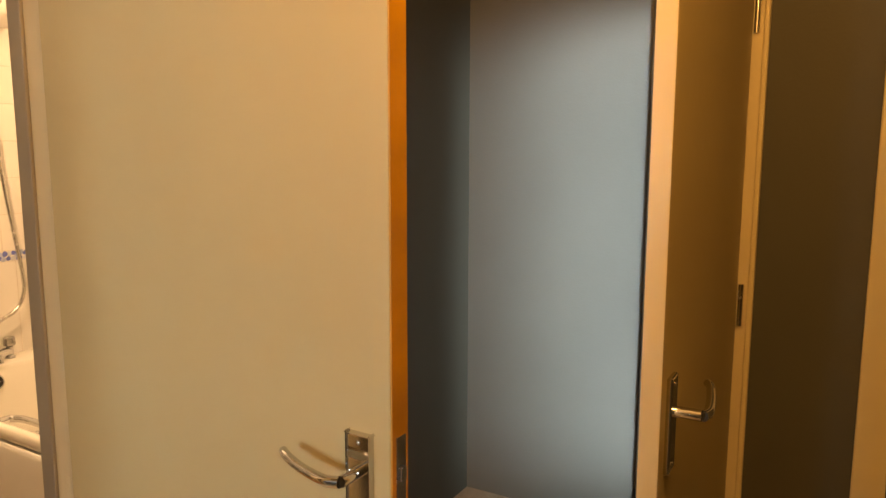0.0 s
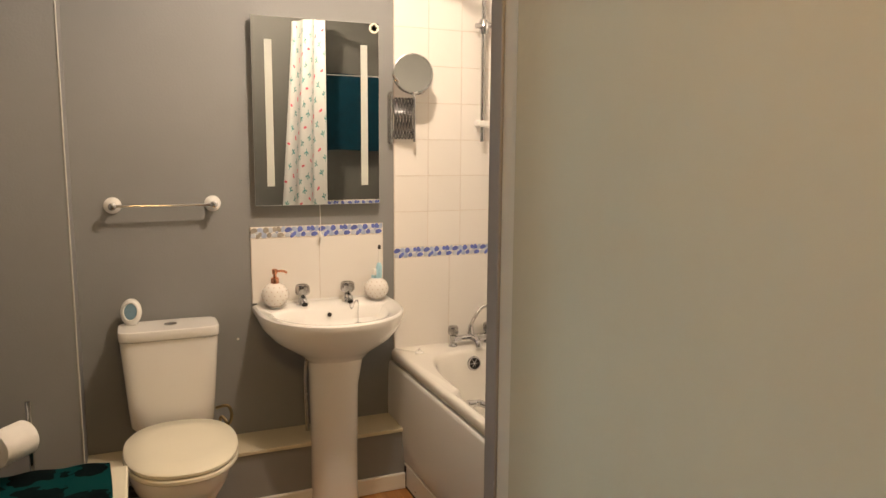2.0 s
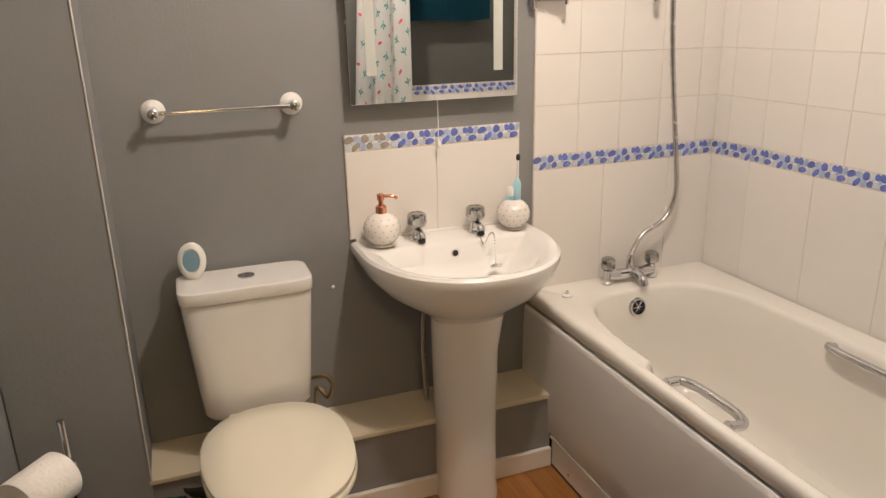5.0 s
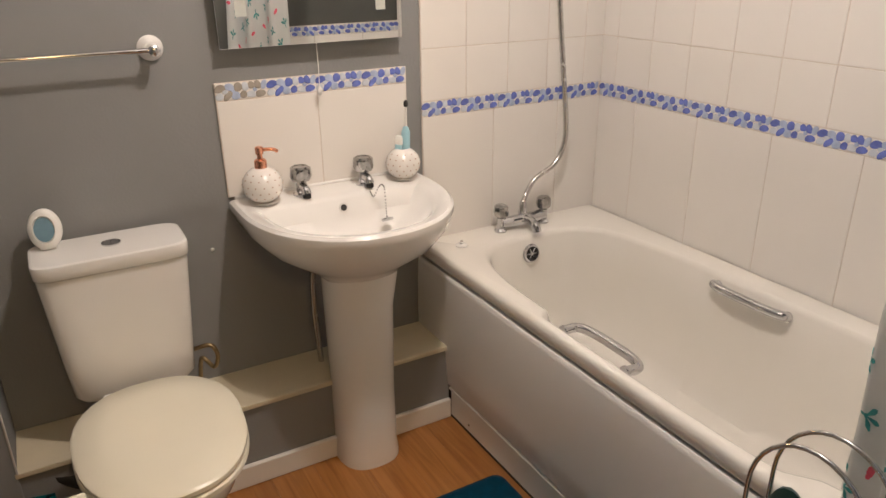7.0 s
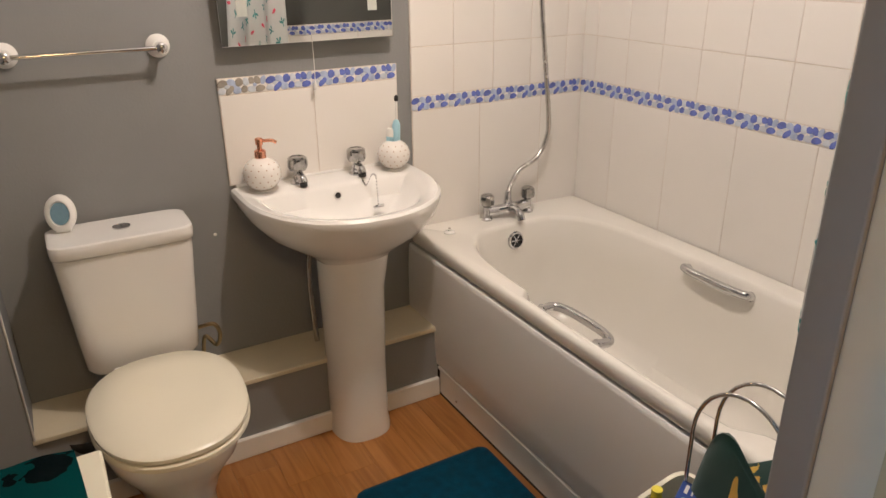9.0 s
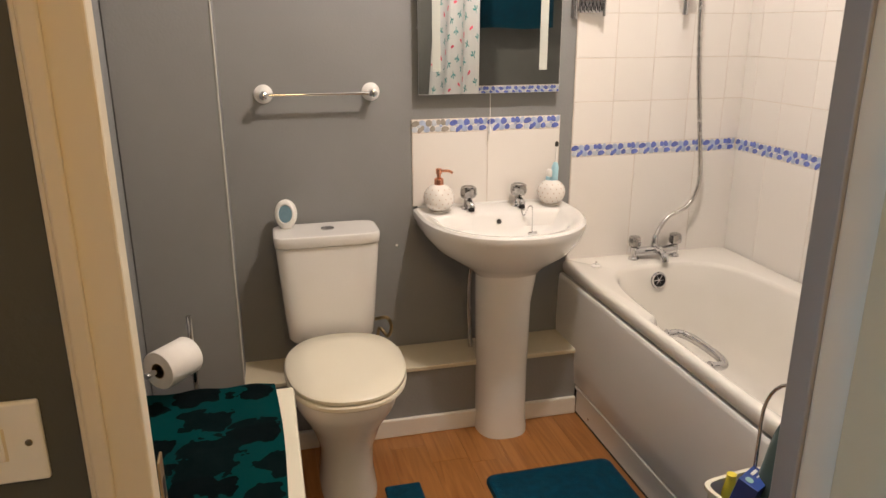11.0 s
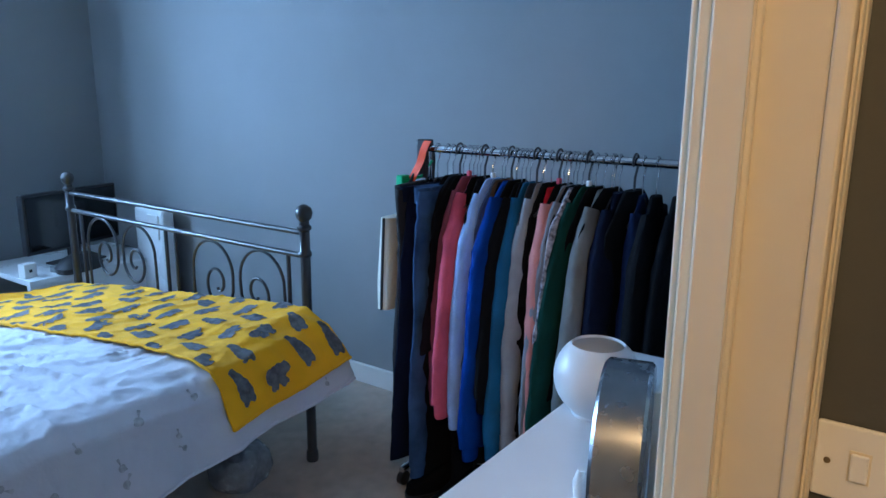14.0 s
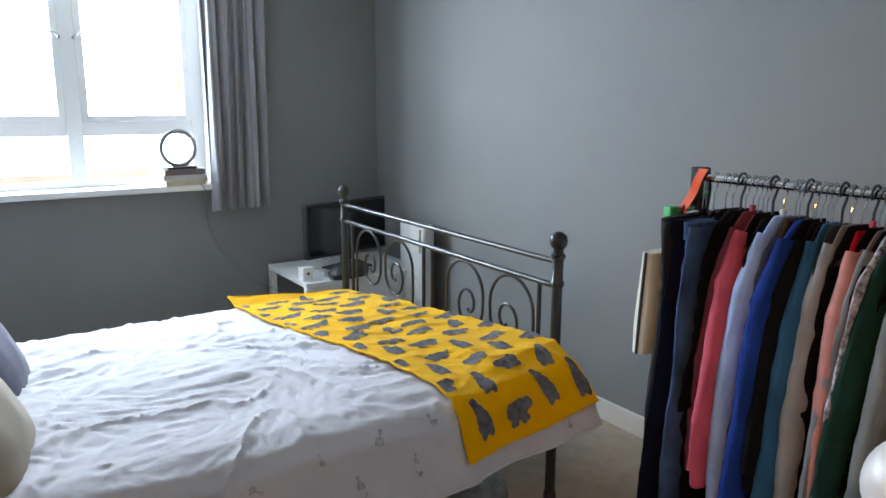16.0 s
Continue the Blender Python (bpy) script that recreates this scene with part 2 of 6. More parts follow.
# ---- more materials ----
def wood_floor(name, light, dark):
    m = material(name, light, 0.32, vary=0.0, coat=0.15)
    n, l, b = chain(m)
    tc, info = n.new("ShaderNodeTexCoord"), n.new("ShaderNodeObjectInfo")
    add = n.new("ShaderNodeVectorMath")
    add.operation = "ADD"
    l.new(tc.outputs["Object"], add.inputs[0])
    l.new(info.outputs["Random"], add.inputs[1])
    mp = n.new("ShaderNodeMapping")
    mp.inputs["Scale"].default_value = (1.2, 16.0, 4.0)
    l.new(add.outputs[0], mp.inputs["Vector"])
    grain, knot = n.new("ShaderNodeTexNoise"), n.new("ShaderNodeTexNoise")
    grain.inputs["Scale"].default_value, grain.inputs["Detail"].default_value, grain.inputs["Distortion"].default_value = 2.2, 8.0, 1.2
    knot.inputs["Scale"].default_value = 1.1
    l.new(mp.outputs[0], grain.inputs["Vector"])
    l.new(add.outputs[0], knot.inputs["Vector"])
    ramp = n.new("ShaderNodeValToRGB")
    ramp.color_ramp.elements[0].position, ramp.color_ramp.elements[0].color = 0.32, (*dark, 1)
    ramp.color_ramp.elements[1].position, ramp.color_ramp.elements[1].color = 0.66, (*light, 1)
    l.new(grain.outputs["Fac"], ramp.inputs["Fac"])
    tone = n.new("ShaderNodeMapRange")
    tone.inputs["To Min"].default_value, tone.inputs["To Max"].default_value = 0.92, 1.08
    l.new(info.outputs["Random"], tone.inputs["Value"])
    sc = n.new("ShaderNodeVectorMath")
    sc.operation = "SCALE"
    l.new(ramp.outputs["Color"], sc.inputs[0])
    l.new(tone.outputs["Result"], sc.inputs["Scale"])
    l.new(sc.outputs[0], b.inputs["Base Color"])
    return m


def spotted(name, base, spots, scale, size, rough, bend=0.5, soft=0.0, relief=0.0, stretch=(1, 1)):
    """Cloth with scattered printed shapes: each cell of a net holds one, in one of the colours of spots."""
    m = material(name, base, rough, vary=0.04, scale=18, grain=relief, grain_scale=500, soft=soft)
    n, l, b = chain(m)
    old = b.inputs["Base Color"].links[0].from_socket
    flat = n.new("ShaderNodeUVMap")
    uv = n.new("ShaderNodeVectorMath")
    uv.operation = "MULTIPLY"
    uv.inputs[1].default_value = (*stretch, 1)
    l.new(flat.outputs[0], uv.inputs[0])
    noise_tex = n.new("ShaderNodeTexNoise")
    noise_tex.inputs["Scale"].default_value, noise_tex.inputs["Detail"].default_value = scale * 1.6, 3.0
    l.new(uv.outputs[0], noise_tex.inputs["Vector"])
    off = n.new("ShaderNodeVectorMath")
    off.operation = "MULTIPLY_ADD"
    l.new(noise_tex.outputs["Color"], off.inputs[0])
    off.inputs[1].default_value = (bend / scale, bend / scale, 0)
    l.new(uv.outputs[0], off.inputs[2])
    vor = n.new("ShaderNodeTexVoronoi")
    vor.inputs["Scale"].default_value, vor.inputs["Randomness"].default_value = scale, 0.55
    l.new(off.outputs[0], vor.inputs["Vector"])
    inside = n.new("ShaderNodeMath")
    inside.operation = "LESS_THAN"
    l.new(vor.outputs["Distance"], inside.inputs[0])
    inside.inputs[1].default_value = size
    sep = n.new("ShaderNodeSeparateColor")
    l.new(vor.outputs["Color"], sep.inputs[0])
    ramp = n.new("ShaderNodeValToRGB")
    ramp.color_ramp.interpolation = "CONSTANT"
    e = ramp.color_ramp.elements
    e[0].position, e[0].color = 0.0, (*spots[0], 1)
    e[1].position, e[1].color = 1.0 / len(spots), (*spots[min(1, len(spots) - 1)], 1)
    for k in range(2, len(spots)):
        e.new(k / len(spots)).color = (*spots[k], 1)
    l.new(sep.outputs["Red"], ramp.inputs["Fac"])
    mix = n.new("ShaderNodeMix")
    mix.data_type = "RGBA"
    l.new(inside.outputs[0], mix.inputs["Factor"])
    l.new(old, mix.inputs["A"])
    l.new(ramp.outputs["Color"], mix.inputs["B"])
    l.new(mix.outputs["Result"], b.inputs["Base Color"])
    return m


def cloth(bm, fn, nu, nv, wide, high, thick=0.004):
    """A sheet with a map in metres, for prints."""
    return sheet(bm, fn, nu, nv, thick, wide, high)


LAMINATE = wood_floor("oak laminate", (0.37, 0.165, 0.045), (0.235, 0.091, 0.022))
MIRROR = material("mirror glass", (0.90, 0.91, 0.90), 0.01, 1.0, vary=0.0)
FROST = material("frosted mirror strip", (0.50, 0.52, 0.48), 0.6, vary=0.02)
# Dark blotched metal: the clear heads' dark reflections are put into its colour.
TAP_HEAD = material("dark metal for clear acrylic heads", (0.42, 0.41, 0.40), 0.12, 1.0, vary=0.25, scale=60)
COPPER = material("copper pump", (0.80, 0.38, 0.24), 0.22, 1.0, vary=0.05)
DOTTED = material("white ceramic with gold dots", (0.80, 0.77, 0.73), 0.2, vary=0.01)
DOT_GOLD = material("gold dot glaze", (0.42, 0.27, 0.18), 0.35, vary=0.05)
BRASS = material("dull brass pipe", (0.36, 0.27, 0.15), 0.4, 1.0, vary=0.15, scale=30)
PEBBLE_BLUE = material("blue pebble glaze", (0.13, 0.17, 0.50), 0.18, vary=0.2, scale=40)
PEBBLE_PALE = material("pale blue pebble glaze", (0.42, 0.49, 0.66), 0.18, vary=0.15, scale=40)
PEBBLE_GREY = material("grey brown pebble glaze", (0.33, 0.30, 0.26), 0.18, vary=0.15, scale=40)
PEBBLE_GLASS = material("clear grey pebble glaze", (0.56, 0.60, 0.66), 0.18, vary=0.12, scale=40)
TEAL_PILE = material("teal bath mat pile", (0.0008, 0.036, 0.070), 0.95, vary=0.22, scale=40, grain=1.0, grain_scale=350, soft=0.06, spec=0.05)
TEAL_TOWEL = material("dark teal towel", (0.002, 0.022, 0.036), 0.95, vary=0.15, scale=30, grain=1.0, grain_scale=400, soft=0.0, spec=0.1)
LEAF_TOWEL = spotted("teal towel with black woven shapes", (0.0008, 0.038, 0.040), ((0.001, 0.004, 0.005), (0.001, 0.006, 0.007)), 9.5, 0.54, 0.95, 1.5, 0.0, 0.8, (1.0, 0.8))
LEAF_TOWEL.node_tree.nodes["Principled BSDF"].inputs["Specular IOR Level"].default_value = 0.06
CURTAIN_PRINT = material("white curtain polyester", (0.78, 0.78, 0.76), 0.6, vary=0.03, scale=20, grain=0.2, grain_scale=200)
nn, ll, bb = chain(CURTAIN_PRINT)
thin = nn.new("ShaderNodeBsdfTranslucent")
thin.inputs["Color"].default_value = (0.78, 0.78, 0.76, 1)
blend = nn.new("ShaderNodeMixShader")
blend.inputs[0].default_value = 0.4
ll.new(bb.outputs[0], blend.inputs[1])
ll.new(thin.outputs[0], blend.inputs[2])
ll.new(blend.outputs[0], nn["Material Output"].inputs["Surface"])
PRINT_TEAL = material("teal leaf print", (0.05, 0.30, 0.29), 0.6, vary=0.3, scale=60)
PRINT_ROSE = material("pink print", (0.75, 0.10, 0.16), 0.6, vary=0.2, scale=60)
PAPER = material("toilet paper", (0.82, 0.80, 0.77), 0.95, vary=0.03, scale=20, grain=0.5, grain_scale=120, spec=0.1)
GEL = material("blue gel", (0.18, 0.30, 0.38), 0.2, vary=0.1, scale=60)
BRUSH_BLUE = material("pale blue plastic", (0.40, 0.66, 0.76), 0.3, vary=0.03)
BOX_BLUE = material("blue carton", (0.03, 0.07, 0.30), 0.4, vary=0.05)
YELLOW_PLASTIC = material("yellow plastic", (0.80, 0.68, 0.05), 0.35, vary=0.04)
GREEN_PLASTIC = material("pale green plastic", (0.30, 0.52, 0.47), 0.3, vary=0.04)
LEAF_CLOTH = spotted("dark green cloth with yellow leaves", (0.012, 0.05, 0.04), ((0.75, 0.45, 0.08), (0.70, 0.40, 0.08)), 18.0, 0.34, 0.9, 0.8, 0.2)
CAULK = material("white caulk", (0.55, 0.53, 0.51), 0.5, vary=0.08, scale=40)


# ---- doors, linings and trims ----
def lining(name, boxes, label):
    bm = bmesh.new()
    for b in boxes:
        box(bm, *b, bevel=0.003)
    return struct(name, bm, GLOSS_CREAM, label, "door frame")


lining("door_frame_bathroom", [
    (1.62, 0.060, 0, 1.722, 0.086, 2.03), (1.722, 0.044, 0, 1.737, 0.102, 2.07), (1.737, 0.050, 0, 1.742, 0.068, 2.06),
    (1.62, 0.074, 2.03, 1.722, 0.972, 2.058), (1.722, 0.098, 2.022, 1.737, 1.02, 2.075)], "cream painted bathroom door frame with a moulded edge")
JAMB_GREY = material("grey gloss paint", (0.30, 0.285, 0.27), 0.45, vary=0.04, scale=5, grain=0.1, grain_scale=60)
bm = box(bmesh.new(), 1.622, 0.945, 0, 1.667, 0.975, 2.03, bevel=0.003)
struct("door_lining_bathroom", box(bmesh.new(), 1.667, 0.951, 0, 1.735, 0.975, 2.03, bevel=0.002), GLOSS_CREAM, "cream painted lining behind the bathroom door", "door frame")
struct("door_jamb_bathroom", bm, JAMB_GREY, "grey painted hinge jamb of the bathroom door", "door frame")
lining("door_frame_bedroom", [
    (1.750, -0.222, 0, 1.780, -0.098, 2.03), (1.780, -0.205, 0, 1.793, -0.158, 2.02), (1.793, -0.166, 0, 1.7945, -0.163, 2.02), (1.722, -0.098, 0, 1.785, -0.082, 2.075),
    (1.722, -0.082, 0, 1.745, -0.077, 2.07), (1.752, -0.082, 0, 1.766, -0.078, 2.07), (1.600, -0.236, 0, 1.760, -0.222, 2.07),
    (2.592, -0.222, 0, 2.622, -0.098, 2.03), (2.575, -0.098, 0, 2.65, -0.082, 2.075), (1.750, -0.222, 2.03, 2.622, -0.098, 2.058), (1.722, -0.098, 2.022, 2.65, -0.082, 2.08)],
    "cream painted bedroom door frame with a moulded edge")
strike = thing("strike_plate", "brass strike plate in the bedroom door frame", "door hardware", (1.781, -0.188, 0.96))
part("plate", boxed(0, -0.012, -0.05, 0.0025, 0.012, 0.03, bevel=0.001), BRASS, strike)
part("bolt_hole", boxed(0.0026, -0.006, -0.02, 0.003, 0.006, 0.005), NEAR_BLACK, strike)
strike = copy_thing(strike, pose(1.70, 0.1035, 0.93, 0, 0, 90))
strike["label"] = "brass strike plate in the bathroom door frame"


def lever_handle(parent, x, y, z, side):
    """A lever on a long plate, on the face that looks to side (+1 or -1 along y); the lever points to -x."""
    h = part("handle_plate", boxed(x - 0.021, y, z - 0.075, x + 0.021, y + side * 0.009, z + 0.075, bevel=0.003), CHROME, parent, "chrome handle plate")
    bm = bmesh.new()
    tube(bm, [(x, y + side * 0.006, z + 0.02), (x, y + side * 0.048, z + 0.02)], 0.009, 14)
    pts = spline([(x, y + side * 0.05, z + 0.02), (x - 0.025, y + side * 0.054, z + 0.019), (x - 0.07, y + side * 0.05, z + 0.024), (x - 0.105, y + side * 0.043, z + 0.032), (x - 0.118, y + side * 0.036, z + 0.034)], 5)
    tube(bm, pts, 0.0085, 12, [1.0 - 0.25 * i / len(pts) for i in range(len(pts))])
    part("lever", bm, CHROME, h, "chrome lever")
    bm = bmesh.new()
    for dz in (-0.062, 0.062):
        lathe(bm, [(0.0035, 0), (0.0035, 0.001), (0.001, 0.0018)], (x, y + side * 0.009, z + dz), 10, Matrix.Rotation(-side * math.pi / 2, 4, "X"))
    part("screws", bm, STEEL, h)


def door_leaf(name, label, at, turn, wide, hinges=True, hs=-1, t=0.019, handle=0.935, mid=0.95):
    """A flush leaf from its hinge line at x = 0 to x = wide; its faces look along y."""
    d = thing(name, label, "door", at, turn)
    d["kind"] = "structure"
    part("leaf", boxed(0, -t, 0.008, wide - 0.002, t, 1.985, bevel=0.002), DOOR_PAINT, d)
    part("leaf_edge", boxed(wide - 0.002, 0.0005 - t, 0.008, wide + 0.001, t - 0.0005, 1.985), DOOR_EDGE if hinges else GLOSS_CREAM, d, "bare wooden door edge" if hinges else "painted door edge")
    if hinges:
        bm = boxed(wide + 0.001, -0.011, 0.885, wide + 0.003, 0.011, 1.01, bevel=0.0006)
        part("latch_plate", bm, STEEL, d, "steel latch plate")
        part("latch", boxed(wide + 0.003, -0.006, 0.945, wide + 0.008, 0.006, 0.965, bevel=0.001), STEEL, d)
    if hinges:
        lever_handle(d, wide - 0.052, -t, handle, -1)
    lever_handle(d, wide - 0.052, t, handle, 1)
    for z in (0.25, mid, 1.72):
        bm = bmesh.new()
        tube(bm, [(-0.004, hs * 0.023, z - 0.05), (-0.004, hs * 0.023, z + 0.05)], 0.006, 10)
        part("hinge", bm, STEEL, d, "steel butt hinge")
    return d


door_leaf("door_1", "cream painted flush bathroom door, standing open into the hall", (1.738, 0.957, 0), -2.0, 0.791, True, 1)
door_leaf("door_2", "cream painted hall door standing open", (2.812, 1.935, 0), -89.3, 0.795, False, 1, 0.015, 1.0, 1.04)
lining("door_frame_hall", [(2.805, 1.945, 0, 2.85, 2.06, 2.05), (2.85, 1.938, 0, 2.862, 1.955, 2.05), (3.092, 1.935, 0, 3.16, 1.955, 2.08)], "cream painted trim of the hall door")
bm = box(bmesh.new(), 2.425, 2.650, 0, 2.475, 2.66, 2.08, bevel=0.003)
# Trim takes the darkened paint to offset the blue light on it.
struct("trim_hall", bm, PAINT_HALL_SHADED, "grey painted trim on the hall end wall", "trim")

sw = thing("light_switch", "cream white plastic light switch on the grey hall wall", "light switch", (1.72, -0.034, 1.012))
part("plate", boxed(0, -0.043, -0.043, 0.008, 0.043, 0.043, bevel=0.003, seg=3), WHITE_PLASTIC, sw)
part("surround", boxed(0.008, -0.0105, -0.0175, 0.0088, 0.0105, 0.0175, bevel=0.0003), GLOSS_CREAM, sw)
part("rocker", boxed(0.0085, -0.0085, -0.0155, 0.013, 0.0085, 0.0155, bevel=0.002), WHITE_PLASTIC, sw)
for s in (-1, 1):
    part("screw", lathe(bmesh.new(), [(0.0035, 0), (0.0035, 0.001), (0.002, 0.0014)], (0.008, s * 0.030, 0), 12, Matrix.Rotation(math.pi / 2, 4, "Y")), BRASS, sw, "dull brass screw")

# ---- bathroom: ledge, skirting, floor ----
struct("ledge_front", boxed(0.0, 0.112, 0, 0.182, 1.30, 0.245), PAINT_GREY, "grey painted pipe ledge front", "ledge")
struct("ledge_top", boxed(0.0, 0.112, 0.245, 0.192, 1.30, 0.261, bevel=0.003), PAINT_LEDGE, "cream painted pipe ledge top", "ledge")
struct("baseboard_bathroom", boxed(0.182, 0.112, 0, 0.198, 1.30, 0.068, bevel=0.004), SKIRTING, "white painted skirting under the ledge", "skirting")
struct("baseboard_bath_side", boxed(0.19, -0.17, 0, 1.60, -0.155, 0.07, bevel=0.004), SKIRTING, "white painted skirting", "skirting")
tube_bm = tube(bmesh.new(), [(0.191, 0.1185, 0.26), (0.1905, 0.1185, 1.2), (0.191, 0.1185, 2.4)], 0.0026, 8)
struct("caulk_line", tube_bm, CAULK, "white caulk line down the corner of the boxing", "trim")
fl = struct("floor_bathroom", boxed(-0.12, -0.17, -0.1, 1.62, 2.12, -0.004), NEAR_BLACK, "oak laminate bathroom floor", "floor")

# ---- toilet ----
def rounded(cx, cy, rx, ry, z, n=48, power=2.0, egg=0.0):
    out = []
    for i in range(n):
        a = 2 * math.pi * i / n
        c, s = math.cos(a), math.sin(a)
        x = math.copysign(abs(c) ** (2 / power), c)
        y = math.copysign(abs(s) ** (2 / power), s)
        out.append(Vector((cx + rx * x, cy + ry * y * (1 - egg * x), z)))
    return out


TY = 0.42
wc = thing("toilet", "white close-coupled toilet with an ivory lid closed", "toilet", (0.0, TY, 0.0))
bm = bmesh.new()
loft(bm, [rounded(0.104, -0.006, 0.070, 0.132, 0.385, power=5), rounded(0.104, -0.006, 0.078, 0.144, 0.40, power=5), rounded(0.104, -0.006, 0.080, 0.150, 0.48, power=6),
          rounded(0.104, -0.006, 0.084, 0.166, 0.70, power=7), rounded(0.104, -0.006, 0.084, 0.167, 0.719, power=7)])
part("cistern", bm, CERAMIC, wc)
bm = bmesh.new()
loft(bm, [rounded(0.105, -0.006, 0.083, 0.165, 0.7205, power=7), rounded(0.106, -0.006, 0.0865, 0.1685, 0.7215, power=7), rounded(0.107, -0.006, 0.0885, 0.1705, 0.725, power=7), rounded(0.107, -0.006, 0.0895, 0.1715, 0.750, power=7), rounded(0.107, -0.006, 0.088, 0.170, 0.7555, power=7), rounded(0.106, -0.006, 0.083, 0.165, 0.7575, power=7)])
part("cistern_lid", bm, CERAMIC, wc)
btn = part("flush_button", lathe(bmesh.new(), [(0.022, 0), (0.022, 0.004), (0.019, 0.005), (0.018, 0.0035), (0.001, 0.004)], (0.105, 0.0, 0.757), 24), CHROME, wc, "chrome dual flush button")
part("button_split", boxed(0.088, -0.0008, 0.7609, 0.122, 0.0008, 0.7617), NEAR_BLACK, btn)
bm = bmesh.new()
loft(bm, [rounded(0.39, 0, 0.165, 0.088, 0.0, power=3), rounded(0.39, 0, 0.165, 0.088, 0.02, power=3), rounded(0.385, 0, 0.150, 0.080, 0.08, power=2.6), rounded(0.385, 0, 0.150, 0.085, 0.16, power=2.4),
          rounded(0.40, 0, 0.175, 0.115, 0.25, power=2.3), rounded(0.425, 0, 0.215, 0.152, 0.33, power=2.3), rounded(0.432, 0, 0.228, 0.163, 0.375, power=2.3), rounded(0.432, 0, 0.226, 0.161, 0.392, power=2.3)])
part("pan", bm, CERAMIC, wc)
bm = box(bmesh.new(), 0.19, -0.125, 0.30, 0.30, 0.125, 0.388, bevel=0.02, seg=3)
part("pan_shelf", bm, CERAMIC, wc)
bm = bmesh.new()
loft(bm, [rounded(0.447, 0.006, 0.226, 0.174, 0.393, power=2.35, egg=0.06), rounded(0.447, 0.006, 0.232, 0.179, 0.398, power=2.35, egg=0.06), rounded(0.447, 0.006, 0.232, 0.179, 0.408, power=2.35, egg=0.06), rounded(0.447, 0.006, 0.228, 0.176, 0.412, power=2.35, egg=0.06)])
part("seat_ring", bm, SEAT_CREAM, wc, "ivory seat ring")
bm = bmesh.new()
loft(bm, [rounded(0.446, 0.006, 0.224, 0.172, 0.4135, power=2.35, egg=0.06), rounded(0.446, 0.006, 0.230, 0.177, 0.418, power=2.35, egg=0.06), rounded(0.446, 0.006, 0.230, 0.177, 0.427, power=2.35, egg=0.06),
          rounded(0.446, 0.006, 0.222, 0.170, 0.4335, power=2.35, egg=0.06), rounded(0.446, 0.006, 0.15, 0.11, 0.437, power=2.3, egg=0.06), rounded(0.446, 0.006, 0.02, 0.02, 0.438)])
part("seat_lid", bm, SEAT_CREAM, wc, "ivory toilet lid")
for s in (-1, 1):
    part("seat_hinge", box(bmesh.new(), 0.205, s * 0.07 - 0.02, 0.393, 0.235, s * 0.07 + 0.02, 0.418, bevel=0.006), WHITE_PLASTIC, wc)
bm = tube(bmesh.new(), spline([(0.08, 0.15, 0.41), (0.10, 0.19, 0.42), (0.10, 0.205, 0.385), (0.08, 0.195, 0.34), (0.05, 0.17, 0.36), (0.03, 0.16, 0.27)], 6), 0.006, 10)
part("inlet_pipe", bm, BRASS, wc, "flexible metal inlet pipe")
bm = tube(bmesh.new(), spline([(0.21, -0.10, 0.20), (0.20, -0.15, 0.18), (0.17, -0.20, 0.19), (0.16, -0.24, 0.22)], 5), 0.02, 12)
part("waste_pipe", bm, NEAR_BLACK, wc, "dark waste pipe")

fresh = thing("air_freshener", "white oval air freshener with blue gel on the cistern", "air freshener", (0.066, 0.290, 0.757), -12)
tilt = Matrix.Rotation(radians(78), 4, "Y")
bm = lathe(bmesh.new(), [(0.030, -0.013), (0.036, -0.007), (0.036, 0.004), (0.032, 0.010), (0.024, 0.0125), (0.022, 0.007)], (0, 0, 0.049), 28, tilt @ Matrix.Diagonal((1.34, 1.0, 1.0, 1.0)))
part("shell", bm, WHITE_PLASTIC, fresh)
bm = lathe(bmesh.new(), [(0.0215, 0.006), (0.0215, 0.0095), (0.001, 0.0105)], (0, 0, 0.049), 24, tilt @ Matrix.Diagonal((1.34, 1.0, 1.0, 1.0)))
part("gel", bm, GEL, fresh, "blue gel window")
part("foot", boxed(-0.014, -0.018, 0.0, 0.010, 0.018, 0.010, bevel=0.003), WHITE_PLASTIC, fresh)

# ---- basin ----
BY = 1.006
basin = thing("wash_basin", "white ceramic wash basin on a full pedestal", "basin", (0.0, BY, 0.0))


def dshape(x0, x1, half, z, n=64, cx=0.24, flat=0.13):
    """A ring about (cx, 0): a straight back at x0, straight flanks to flat, and a round front to x1."""
    out = []
    for i in range(n):
        a = 2 * math.pi * i / n
        d = Vector((math.cos(a), math.sin(a), 0))
        lo, hi = 0.0, 1.0
        for _ in range(24):
            r = (lo + hi) / 2
            p = Vector((cx, 0, 0)) + r * d
            if p.x > flat:
                ok = ((p.x - flat) / (x1 - flat)) ** 2.15 + (abs(p.y) / half) ** 2.15 < 1
            else:
                ok = p.x > x0 and abs(p.y) < half
            lo, hi = (r, hi) if ok else (lo, r)
        out.append(Vector((cx + lo * d.x, lo * d.y, z)))
    return out


